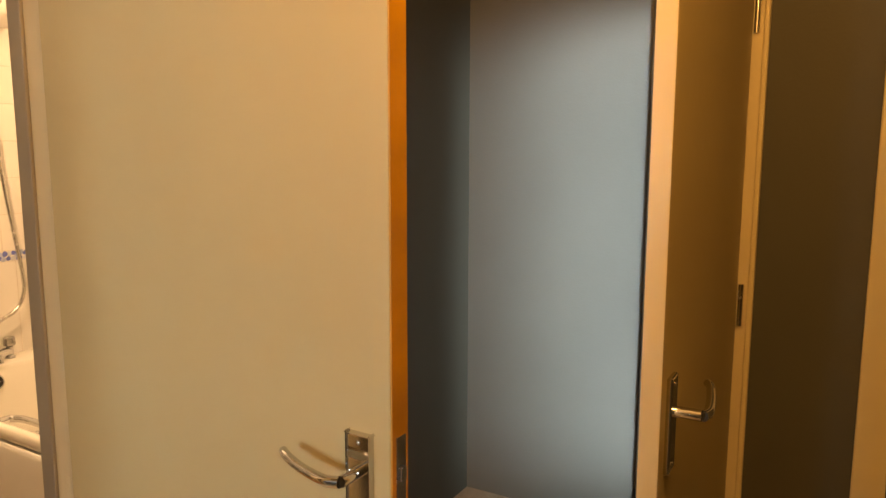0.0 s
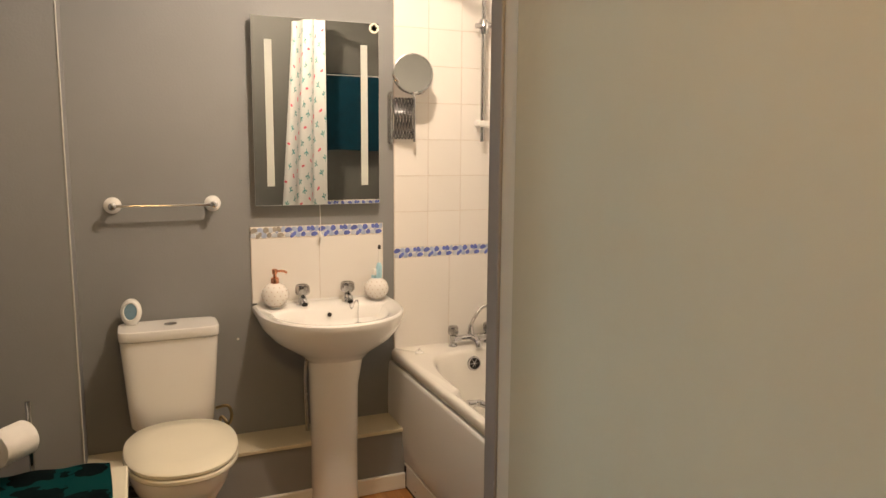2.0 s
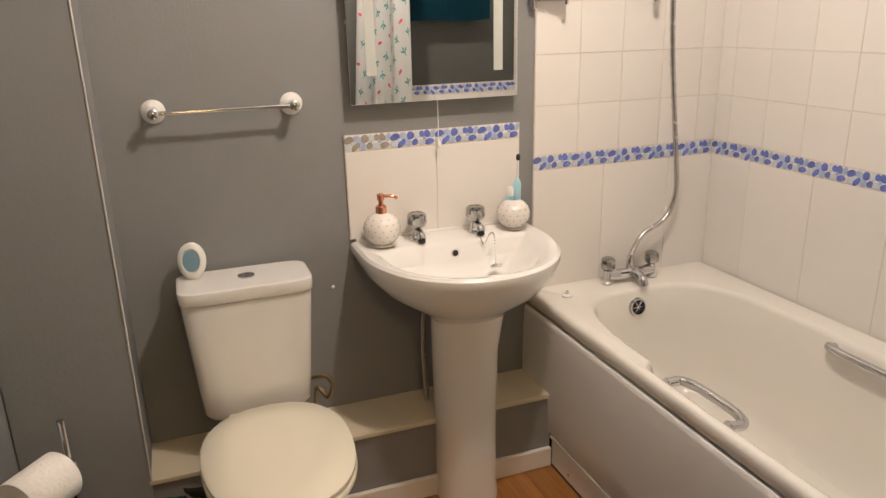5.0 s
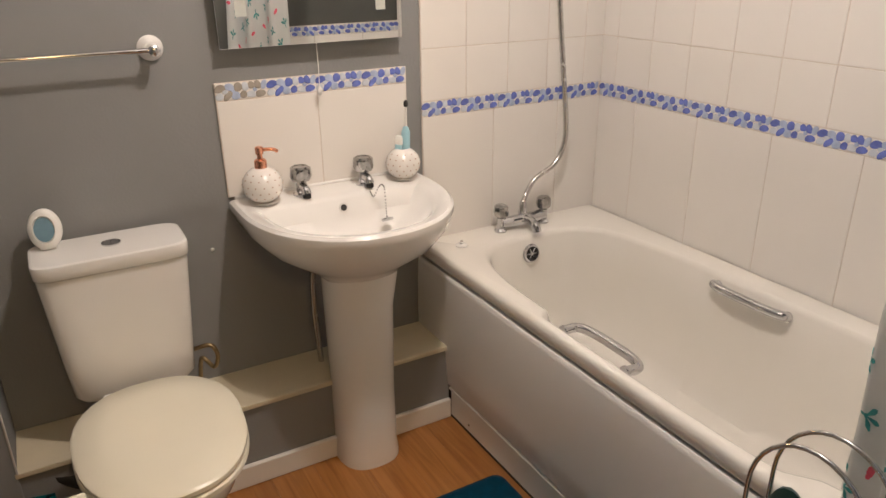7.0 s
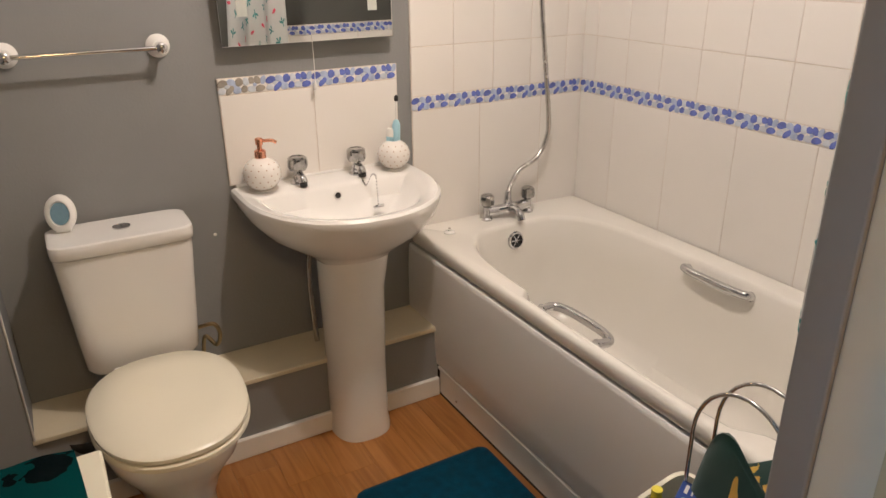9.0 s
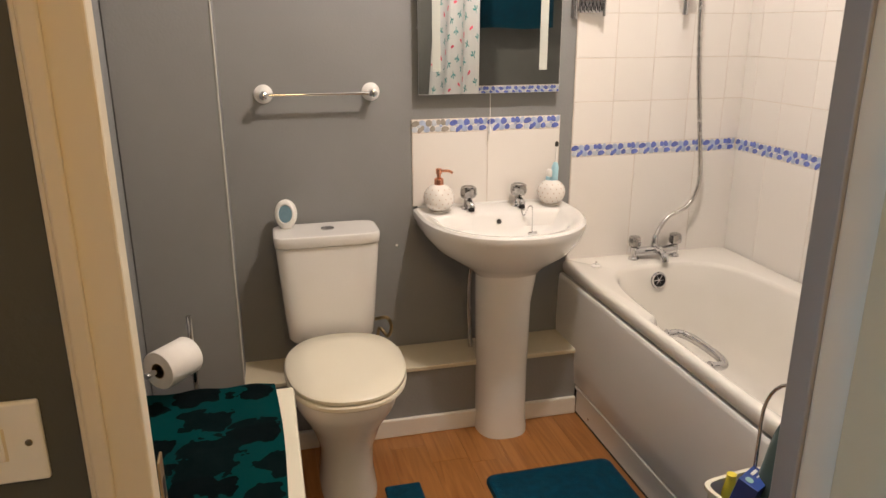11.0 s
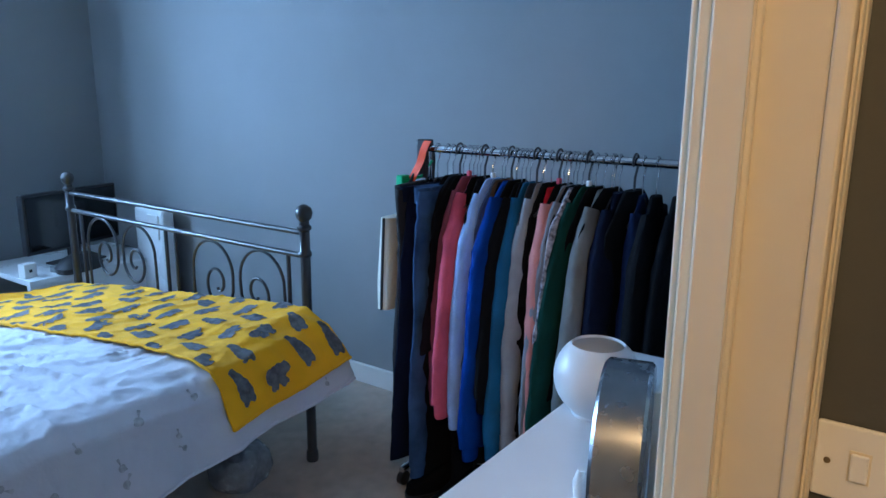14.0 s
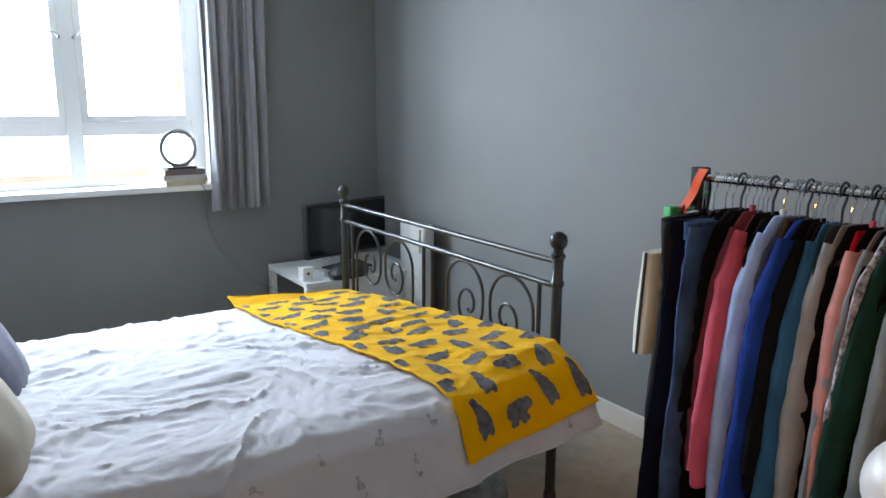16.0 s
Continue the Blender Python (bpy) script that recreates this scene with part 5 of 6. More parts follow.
def crease(x, y):
    """Rumples: broad swells, long sharp ridges that wander, and small puckers."""
    p = Vector((x, y, 0.3))
    warp = Vector((noise.noise(p * 2.1), noise.noise(p * 2.3 + Vector((7, 0, 0))), 0))
    a = 0.6 * x + 0.8 * y + 0.35 * warp.x
    c = 0.8 * x - 0.6 * y + 0.35 * warp.y
    ridge = (1 - min(1.0, abs(noise.noise(Vector((a * 6.5, c * 1.7, 1.0)))) * 4.2)) ** 2
    fold = (1 - min(1.0, abs(noise.noise(Vector((a * 2.2 + 3, c * 5.5, 5.0)))) * 5.0)) ** 2
    fine = (1 - min(1.0, abs(noise.noise(Vector((a * 15, c * 5, 9.0)))) * 3.0)) ** 2
    gate = 0.5 + 0.9 * noise.noise(p * 1.7 + Vector((2, 5, 1)))
    tiny = abs(noise.noise(Vector((x * 24 + 9 * warp.x, y * 17, 4.0)))) + 0.5 * abs(noise.noise(Vector((x * 41, y * 47 + 9 * warp.y, 6.0))))
    return 0.020 * noise.noise(p * 2.4) + 0.016 * ridge * max(0, gate) + 0.012 * fold * max(0, 1 - gate) + 0.009 * fine * max(0.3, gate) - 0.011 * tiny


def duvet_fn(u, v):
    s = COVER * v
    flare = max(0.0, 1 - s / 0.24)
    x = 0.803 - 0.052 * flare + (2.08 + 0.052 * flare) * u
    y, z = cover_profile(s, x)
    top = min(1.0, max(0.0, (s - 0.10) / 0.12))
    z += crease(x, y) * top
    y += (1 - top) * (crease(x, 0.6 + z) * 0.6 + 0.010 * math.sin(11 * x + 2 * math.sin(5 * x)) * max(0.0, 1 - s / 0.2))
    if u < 0.03 and s > 0.22:
        z -= (0.03 - u) * 1.5
    return (x, y, z)


dv = thing("duvet", "rumpled white duvet with a faint small grey print", "duvet", (0, 0, 0))
part("cloth", cloth(bmesh.new(), duvet_fn, 230, 210, 2.08, 2.2, 0.012), SHEET, dv)


def throw_fn(u, v):
    """The same bed form, a little higher, with a shorter hang at the foot corner."""
    s = (0.088 - 0.018 * u) * (1 - v) + 1.965 * v
    flare = max(0.0, 1 - s / 0.24)
    x0 = 0.803 - 0.058 * flare
    x1 = 1.275 + 0.17 * v + 0.012 * math.sin(9 * v + 2)
    x = x0 + (x1 - x0) * u
    y, z = cover_profile(s, x)
    top = min(1.0, max(0.0, (s - 0.10) / 0.12))
    z += (0.55 * crease(x, y) + 0.017 + 0.003 * math.sin(14 * u + 6 * v)) * top
    y += (1 - top) * (crease(x, 0.6 + z) * 0.6 + 0.016 + 0.010 * math.sin(11 * x + 2 * math.sin(5 * x)) * max(0.0, 1 - s / 0.2))
    z += 0.05 * max(0.0, v - 0.95) / 0.05 * (0.3 + 0.7 * u)
    return (x, y, z)


hem = [duvet_fn(k / 120, 0.0) for k in range(121)]
part("hem", tube(bmesh.new(), hem, 0.006, 8), SHEET, dv, "stitched hem")
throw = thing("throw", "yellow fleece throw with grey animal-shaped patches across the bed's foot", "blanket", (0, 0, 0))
part("cloth", cloth(bmesh.new(), throw_fn, 80, 190, 0.55, 1.96, 0.007), THROW, throw)
part("binding", tube(bmesh.new(), [throw_fn(1.0, k / 120) for k in range(121)], 0.005, 8), THROW, throw, "turned edge")
part("binding", tube(bmesh.new(), [throw_fn(k / 40, 0.0) for k in range(41)], 0.005, 8), THROW, throw, "turned edge")
part("binding", tube(bmesh.new(), [throw_fn(k / 40, 1.0) for k in range(41)], 0.006, 8), THROW, throw, "turned edge")
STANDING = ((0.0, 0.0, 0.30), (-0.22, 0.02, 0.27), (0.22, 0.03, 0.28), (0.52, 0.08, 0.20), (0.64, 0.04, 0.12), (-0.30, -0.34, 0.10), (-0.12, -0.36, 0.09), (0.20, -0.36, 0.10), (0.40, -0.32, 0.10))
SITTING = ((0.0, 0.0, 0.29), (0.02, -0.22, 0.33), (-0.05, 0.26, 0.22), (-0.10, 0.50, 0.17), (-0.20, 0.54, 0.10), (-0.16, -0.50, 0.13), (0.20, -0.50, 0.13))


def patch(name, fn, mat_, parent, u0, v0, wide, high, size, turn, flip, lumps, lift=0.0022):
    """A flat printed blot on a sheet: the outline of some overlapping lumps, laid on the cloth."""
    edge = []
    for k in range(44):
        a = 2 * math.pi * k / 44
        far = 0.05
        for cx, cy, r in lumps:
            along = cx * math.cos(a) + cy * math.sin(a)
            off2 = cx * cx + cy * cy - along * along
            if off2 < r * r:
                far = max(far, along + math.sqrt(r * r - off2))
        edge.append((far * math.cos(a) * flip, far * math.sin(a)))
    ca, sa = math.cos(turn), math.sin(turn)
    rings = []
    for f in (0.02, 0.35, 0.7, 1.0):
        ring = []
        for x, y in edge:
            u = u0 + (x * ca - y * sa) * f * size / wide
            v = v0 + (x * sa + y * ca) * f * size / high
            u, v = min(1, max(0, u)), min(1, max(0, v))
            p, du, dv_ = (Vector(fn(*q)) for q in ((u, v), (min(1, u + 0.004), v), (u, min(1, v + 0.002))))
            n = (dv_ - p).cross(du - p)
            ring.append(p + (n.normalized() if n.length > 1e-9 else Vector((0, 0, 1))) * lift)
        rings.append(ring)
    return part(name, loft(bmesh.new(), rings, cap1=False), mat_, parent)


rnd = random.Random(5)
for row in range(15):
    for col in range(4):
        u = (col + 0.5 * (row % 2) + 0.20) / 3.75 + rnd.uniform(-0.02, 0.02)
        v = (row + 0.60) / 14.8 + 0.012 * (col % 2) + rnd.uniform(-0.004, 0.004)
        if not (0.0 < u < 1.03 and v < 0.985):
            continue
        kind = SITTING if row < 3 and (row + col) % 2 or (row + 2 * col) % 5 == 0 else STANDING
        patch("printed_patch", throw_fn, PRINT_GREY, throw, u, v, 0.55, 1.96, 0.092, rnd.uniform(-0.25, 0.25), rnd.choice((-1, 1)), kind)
SPRIG = ((0.0, 0.0, 0.14), (0.42, 0.30, 0.20), (0.62, 0.45, 0.12), (-0.40, 0.34, 0.20), (-0.60, 0.52, 0.12), (0.05, 0.60, 0.20), (0.08, 0.85, 0.12), (0.0, -0.5, 0.08), (0.0, -0.3, 0.09))
for k in range(140):
    rose = k % 3 == 1
    for side_ in (-1, 1):
        patch("printed_patch", curtain_fold, PRINT_ROSE if rose else PRINT_TEAL, cur, 0.03 + 0.94 * ((k * 0.6180) % 1.0), 0.02 + 0.96 * (k + 0.5) / 140, 0.62, 1.60, 0.026 if rose else 0.030, 2.4 * k, 1, STANDING[:5] if rose else SPRIG, side_ * 0.0022)
for k in range(34):
    patch("printed_patch", duvet_fn, PRINT_PALE, dv, 0.06 + 0.9 * ((k * 0.381) % 1.0), 0.022 + 0.022 * (k % 5), 2.08, COVER, 0.026 + 0.008 * (k % 3), rnd.uniform(-0.8, 0.8), rnd.choice((-1, 1)), rnd.choice((STANDING, SITTING))[1:6:2])


def cushion(name, label, mat_, at, rx, ry, rz, w, h, t):
    c = thing(name, label, "cushion", at)
    c.matrix_world = pose(*at, rx, ry, rz)
    bm = bmesh.new()
    rings = []
    for k in range(13):
        f = -1 + 2 * k / 12
        s = (1 - abs(f) ** 2.6) ** 0.5 if abs(f) < 1 else 0.0
        ring = []
        for i in range(40):
            a = 2 * math.pi * i / 40
            c_, s_ = math.cos(a), math.sin(a)
            px = math.copysign(abs(c_) ** 0.55, c_) * w / 2 * (0.86 + 0.14 * s)
            pz = math.copysign(abs(s_) ** 0.55, s_) * h / 2 * (0.86 + 0.14 * s)
            fade = 0.55 + 0.45 * s
            ring.append(Vector((px * (0.35 + 0.65 * s) if abs(f) == 1 else px * fade, t / 2 * f, pz * (0.35 + 0.65 * s) if abs(f) == 1 else pz * fade)))
        rings.append(ring)
    loft(bm, rings)
    part("cover", bm, mat_, c)
    return c


cushion("pillow", "grey velvet cushion on the bed", PILLOW_GREY, (2.43, -2.72, 0.575), 24, 0, 82, 0.48, 0.30, 0.17)
cushion("pillow", "beige cushion on the bed", PILLOW_BEIGE, (2.47, -2.07, 0.605), 26, 0, 80, 0.50, 0.30, 0.18)
ub = thing("storage_bag", "crumpled clear plastic bag under the bed", "bag", (1.04, -1.97, 0.0), 20)
bm = bmesh.new()
loft(bm, [[p + Vector((0.02 * noise.noise(p * 14), 0.02 * noise.noise(p * 11 + Vector((3, 0, 0))), 0.0)) for p in rounded(0, 0, 0.12 * s, 0.09 * s, h, 28, 3)] for s, h in ((0.9, 0.0), (1.0, 0.03), (0.95, 0.08), (0.7, 0.12), (0.3, 0.14))])
part("bag_body", bm, CLEAR_BAG, ub)

# ---- desk corner ----
desk = thing("low_desk", "white low desk in the corner behind the bed", "desk", (0.13, -4.36, 0.0))
part("top", boxed(0.0, 0.0, 0.390, 0.77, 0.60, 0.420, bevel=0.003), WHITE_TOP, desk)
for x, y in ((0.0, 0.0), (0.73, 0.0), (0.0, 0.56), (0.73, 0.56)):
    part("leg", boxed(x, y, 0.0, x + 0.04, y + 0.04, 0.390, bevel=0.003), WHITE_TOP, desk)
part("apron", boxed(0.04, 0.565, 0.16, 0.73, 0.58, 0.390), WHITE_TOP, desk)
tvs = thing("television", "black flat screen television on the white desk", "television", (0.52, -4.02, 0.420), 14)
part("housing", boxed(-0.31, -0.03, 0.090, 0.31, 0.015, 0.415, bevel=0.008), BLACK_PLASTIC, tvs)
part("screen", boxed(-0.295, 0.0152, 0.110, 0.295, 0.0175, 0.400), SCREEN, tvs)
part("stand", boxed(-0.13, -0.09, 0.0, 0.13, 0.09, 0.012, bevel=0.004), BLACK_PLASTIC, tvs)
part("stand_neck", boxed(-0.035, -0.025, 0.01, 0.035, 0.0, 0.11), BLACK_PLASTIC, tvs)
for at, dims, lab, mt_ in (((0.86, -3.86, 0.420), (0.07, 0.05, 0.075), "small white box with a dark mark", WHITE_PLASTIC), ((0.68, -3.86, 0.420), (0.11, 0.06, 0.035), "grey set-top box", GREY_PLASTIC)):
    b = thing("small_box", lab + " on the desk", "box", at, 12)
    part("case", boxed(-dims[0] / 2, -dims[1] / 2, 0, dims[0] / 2, dims[1] / 2, dims[2], bevel=0.004), mt_, b)
    part("mark", boxed(-0.008, dims[1] / 2, dims[2] * 0.4, 0.008, dims[1] / 2 + 0.001, dims[2] * 0.6), BLACK_PLASTIC, b)
bg = thing("shoulder_bag", "black bag lying on the desk", "bag", (0.62, -3.80, 0.420), 10)
part("bag_body", loft(bmesh.new(), [rounded(0, 0, 0.12, 0.06, 0.0, 28, 3), rounded(0, 0, 0.13, 0.07, 0.03, 28, 3), rounded(-0.01, 0, 0.10, 0.055, 0.075, 28, 2.5), rounded(-0.02, 0, 0.05, 0.03, 0.095, 28, 2)]), BLACK_PLASTIC, bg)
hb = thing("oil_heater", "white slim electric heater standing by the wall", "heater", (0.21, -3.72, 0.0), 0)
part("heater_body", boxed(-0.04, -0.13, 0.06, 0.04, 0.15, 0.72, bevel=0.02, seg=3), WHITE_TOP, hb)
part("top_grille", boxed(-0.025, -0.12, 0.720, 0.025, 0.12, 0.724), GREY_PLASTIC, hb)
part("control_box", boxed(0.04, 0.02, 0.55, 0.052, 0.12, 0.69, bevel=0.003), WHITE_PLASTIC, hb)
for y in (-0.11, 0.15):
    part("foot", boxed(-0.09, y - 0.015, 0.0, 0.09, y + 0.015, 0.06, bevel=0.004), GREY_PLASTIC, hb)

# ---- clothes rail ----
RX, RZ = 0.56, 1.195
rack = thing("clothes_rail", "chrome clothes rail packed with clothes", "clothes rail", (0, 0, 0))
part("bar", tube(bmesh.new(), [(RX, -1.50, RZ), (RX, -0.32, RZ)], 0.0125, 14), CHROME, rack)
for y in (-1.475, -0.345):
    part("upright", tube(bmesh.new(), [(RX, y, 0.06), (RX, y, RZ)], 0.0125, 12), CHROME, rack)
    part("base_bar", tube(bmesh.new(), [(RX - 0.16, y, 0.06), (RX + 0.16, y, 0.06)], 0.0125, 12), CHROME, rack)
    for s in (-1, 1):
        part("castor", lathe(bmesh.new(), [(0.008, -0.012), (0.026, -0.010), (0.026, 0.010), (0.008, 0.012)], (RX + s * 0.15, y, 0.026), 16, Matrix.Rotation(math.pi / 2, 4, "X")), BLACK_PLASTIC, rack)
part("shelf_bar", tube(bmesh.new(), [(RX, -1.475, 0.10), (RX, -0.345, 0.10)], 0.01, 10), CHROME, rack)
part("end_cap", boxed(RX - 0.022, -1.512, RZ - 0.10, RX + 0.022, -1.468, RZ + 0.03, bevel=0.006), BLACK_PLASTIC, rack, "black end cap")
st = thing("strap", "orange strap tied to the end of the clothes rail", "strap", (0, 0, 0))
part("band", sheet(bmesh.new(), lambda u, v: (RX + 0.030 + 0.012 * v + 0.004 * math.sin(9 * v), -1.472 + 0.030 * u - 0.062 * v, RZ + 0.028 - 0.145 * v), 4, 12, 0.003), ORANGE, st)
gc = thing("clip_hanger", "green plastic clip hanger on the rail", "hanger", (0, 0, 0))
part("clip", boxed(RX + 0.045, -1.552, RZ - 0.135, RX + 0.085, -1.522, RZ - 0.090, bevel=0.005), GREEN_CLIP, gc)
part("clip_bar", tube(bmesh.new(), [(RX + 0.05, -1.530, RZ - 0.11), (RX + 0.02, -1.49, RZ - 0.095), (RX, -1.46, RZ - 0.04)], 0.005, 8), GREEN_CLIP, gc)


def fabric(name, col, vary=0.2, soft=0.0):
    return material(name, col, 0.95, vary=vary, scale=9, grain=0.9, grain_scale=330, soft=soft, spec=0.06)


def hanger(y, hook_mat, bar_mat, clip=None):
    h = thing("hanger", "black hanger on the clothes rail" if bar_mat is BLACK_PLASTIC else "thin wire hanger on the clothes rail", "hanger", (RX, y, RZ), 0, "hangers on the rail")
    r = 0.017 if hook_mat is CHROME else 0.021
    pts = [(r * math.cos(a), 0, 0.002 + r * math.sin(a)) for a in [radians(-40 + 22 * k) for k in range(11)]] + [(-0.012, 0, -0.024), (0, 0, -0.045), (0, 0, -0.102)]
    part("hook", tube(bmesh.new(), pts, 0.0018 if hook_mat is CHROME else 0.0036, 8), hook_mat, h)
    part("shoulder_bar", tube(bmesh.new(), spline([(-0.10, 0, -0.172), (-0.05, 0, -0.140), (0, 0, -0.100), (0.05, 0, -0.140), (0.10, 0, -0.172)], 5), 0.004 if bar_mat is BLACK_PLASTIC else 0.003, 8), bar_mat, h)
    if clip:
        part("size_marker", boxed(-0.009, -0.006, -0.082, 0.009, 0.006, -0.064, bevel=0.003), clip, h, "coloured size marker")
    return h


def rumple(v, seed, amp):
    """Cloth folds that run down and slant."""
    p = Vector((v.x * 7 + v.z * 2.0, v.y * 9 + seed, v.z * 3.2))
    q = Vector((v.x * 16 - v.z * 9, v.y * 14 + seed, v.z * 13))
    return amp * (noise.noise(p) + 0.45 * (1 - 2 * abs(noise.noise(q))))


def garment(name, label, mat_, y, length, width, thick, sleeve, seed, splay=0.0):
    """A garment on its hanger: sloping shoulders, a body that widens in folds, and sleeves that hang slanting out."""
    g = thing(name, label, "clothing", (RX, y, RZ), random.Random(seed).uniform(-9, 9), "clothes on the rail")
    rnd = random.Random(seed)
    bm = bmesh.new()
    top = -0.078 - rnd.uniform(0.0, 0.014)
    reach = rnd.uniform(0.86, 1.16)
    slim, flat = (0.82, 0.6) if sleeve else (1.0, 1.0)
    ph = rnd.uniform(0, 6)
    rings = []
    for k in range(34):
        f = (k / 33) ** 1.3
        drop = min(1.0, f * length / 0.11)
        w = 0.045 + (width * 0.72 - 0.045) * drop ** 0.8 + (width * 0.42) * max(0, f - 0.12)
        ring = []
        for i in range(40):
            a = 2 * math.pi * i / 40
            c_, s_ = math.cos(a), math.sin(a)
            wob = 1 + 0.4 * f * math.sin(3 * a + ph + 2 * f) + 0.25 * f * math.sin(7 * a + 2 * ph)
            p = Vector((w * slim * math.copysign(abs(c_) ** 0.8, c_), thick * flat * s_ * (0.7 + 0.3 * min(1, 4 * f)) * wob, top - length * f))
            p.x += rumple(p, seed, 0.012) * drop
            p.y += rumple(p, seed + 5, 0.010) * drop
            p.z += 0.01 * math.sin(4 * a + ph) * f
            ring.append(p)
        rings.append(ring)
    loft(bm, rings)
    part("body", bm, mat_, g)
    if sleeve:
        for s in (-1, 1):
            bm = bmesh.new()
            pts, tp = [], []
            sag = rnd.uniform(-0.02, 0.02)
            for k in range(26):
                f = k / 25
                out = width * 0.42 + (width * 0.62 + 0.02) * reach * math.sin(min(1.0, 0.12 + f * 0.88) * math.pi / 2) * (1 if s > 0 else 0.8)
                pts.append((s * (out - 0.045 + sag * f), 0.012 * math.sin(3 * f + ph), top - 0.045 - sleeve * f - 0.02 * math.sin(f * 3.14)))
                tp.append((0.5 + 0.5 * min(1.0, 5 * f)) * (1.10 - 0.36 * f))
            tube(bm, pts, 0.045 + 0.55 * thick, 18, tp)
            for v in bm.verts:
                w = v.co.copy()
                v.co.y = w.y * 0.55 + rumple(w, seed + 9 * s, 0.009)
                v.co.x += rumple(w, seed + 3, 0.010)
            sl = part("sleeve", bm, mat_, g)
            e = pts[-1]
            part("cuff", lathe(bmesh.new(), [(0.038, 0.012), (0.035, 0.0), (0.036, -0.012), (0.034, -0.05), (0.031, -0.055), (0.028, -0.02)], (e[0], e[1] * 0.55, e[2]), 18, Matrix.Diagonal((1, 0.6, 1, 1))), mat_, sl, "ribbed cuff")
    return g


def trousers(name, label, mat_, y, length, seed):
    """Trousers hung by the waist: two legs that swing outwards and wrinkle."""
    rnd = random.Random(seed)
    g = thing(name, label, "clothing", (RX, y, RZ), rnd.uniform(-4, 4), "clothes on the rail")
    for s in (-1, 1):
        bm = bmesh.new()
        rings = []
        ph = rnd.uniform(0, 6)
        for k in range(36):
            f = k / 35
            w = 0.098 - 0.018 * f + 0.006 * math.sin(9 * f + ph)
            cx = s * 0.085 * (1 - 0.3 * f) + 0.11 * f + 0.012 * math.sin(3 * f + ph)
            ring = []
            for i in range(28):
                a = 2 * math.pi * i / 28
                p = Vector((cx + w * math.cos(a), 0.026 * math.sin(a) * (1 + 0.3 * math.sin(2 * a + ph)) + s * 0.008, -0.12 - length * f))
                p.x += rumple(p, seed, 0.010)
                p.y += rumple(p, seed + 4, 0.010)
                ring.append(p)
            rings.append(ring)
        loft(bm, rings)
        part("leg", bm, mat_, g)
    band = part("waistband", loft(bmesh.new(), [rounded(0, 0, 0.185, 0.030, -0.16, 28, 3), rounded(0, 0, 0.188, 0.030, -0.11, 28, 3)]), mat_, g)
    for x in (-0.1, 0.05, 0.15):
        part("belt_loop", boxed(x - 0.005, 0.028, -0.165, x + 0.005, 0.034, -0.108), mat_, band)
    return g


BLACK_CLOTH = fabric("black cloth", (0.007, 0.007, 0.008))
NAVY = fabric("navy cloth", (0.007, 0.010, 0.024))
DENIM = fabric("blue denim", (0.040, 0.078, 0.155), 0.45)
DENIM_DARK = fabric("dark denim", (0.018, 0.03, 0.085), 0.3)
PINK = fabric("rose pink knit", (0.60, 0.095, 0.135))
SKY = fabric("sky blue cotton", (0.36, 0.54, 0.86))
SLATE = fabric("slate blue knit", (0.08, 0.11, 0.17))
ROYAL = fabric("royal blue jersey", (0.006, 0.035, 0.19))
TEAL_C = fabric("dark teal blue cotton", (0.02, 0.10, 0.19))
PALE = fabric("pale grey cotton", (0.33, 0.345, 0.37))
SALMON = fabric("salmon pink knit", (0.52, 0.20, 0.17))
MAUVE = fabric("dark rose cloth", (0.22, 0.06, 0.09))
GREY_C = fabric("mid grey jersey", (0.20, 0.20, 0.21))
GREEN_C = fabric("bottle green cord", (0.008, 0.040, 0.030))
STONE = fabric("grey knit", (0.17, 0.17, 0.16), 0.25)
CHARCOAL = fabric("charcoal cloth", (0.030, 0.031, 0.036))
SEQUIN = fabric("black glitter cloth", (0.009, 0.008, 0.009), 0.9)
SEQUIN.node_tree.nodes["Principled BSDF"].inputs["Specular IOR Level"].default_value = 0.6
SPECKLE = fabric("black and white patterned cloth", (0.30, 0.28, 0.30), 0.95)
for n_ in SPECKLE.node_tree.nodes:
    if n_.bl_idname == "ShaderNodeTexNoise" and n_.inputs["Scale"].default_value < 50:
        n_.inputs["Scale"].default_value = 60
LEOPARD = fabric("brown leopard cloth", (0.07, 0.045, 0.025), 0.8)
RED_C = fabric("red cloth", (0.60, 0.02, 0.04))
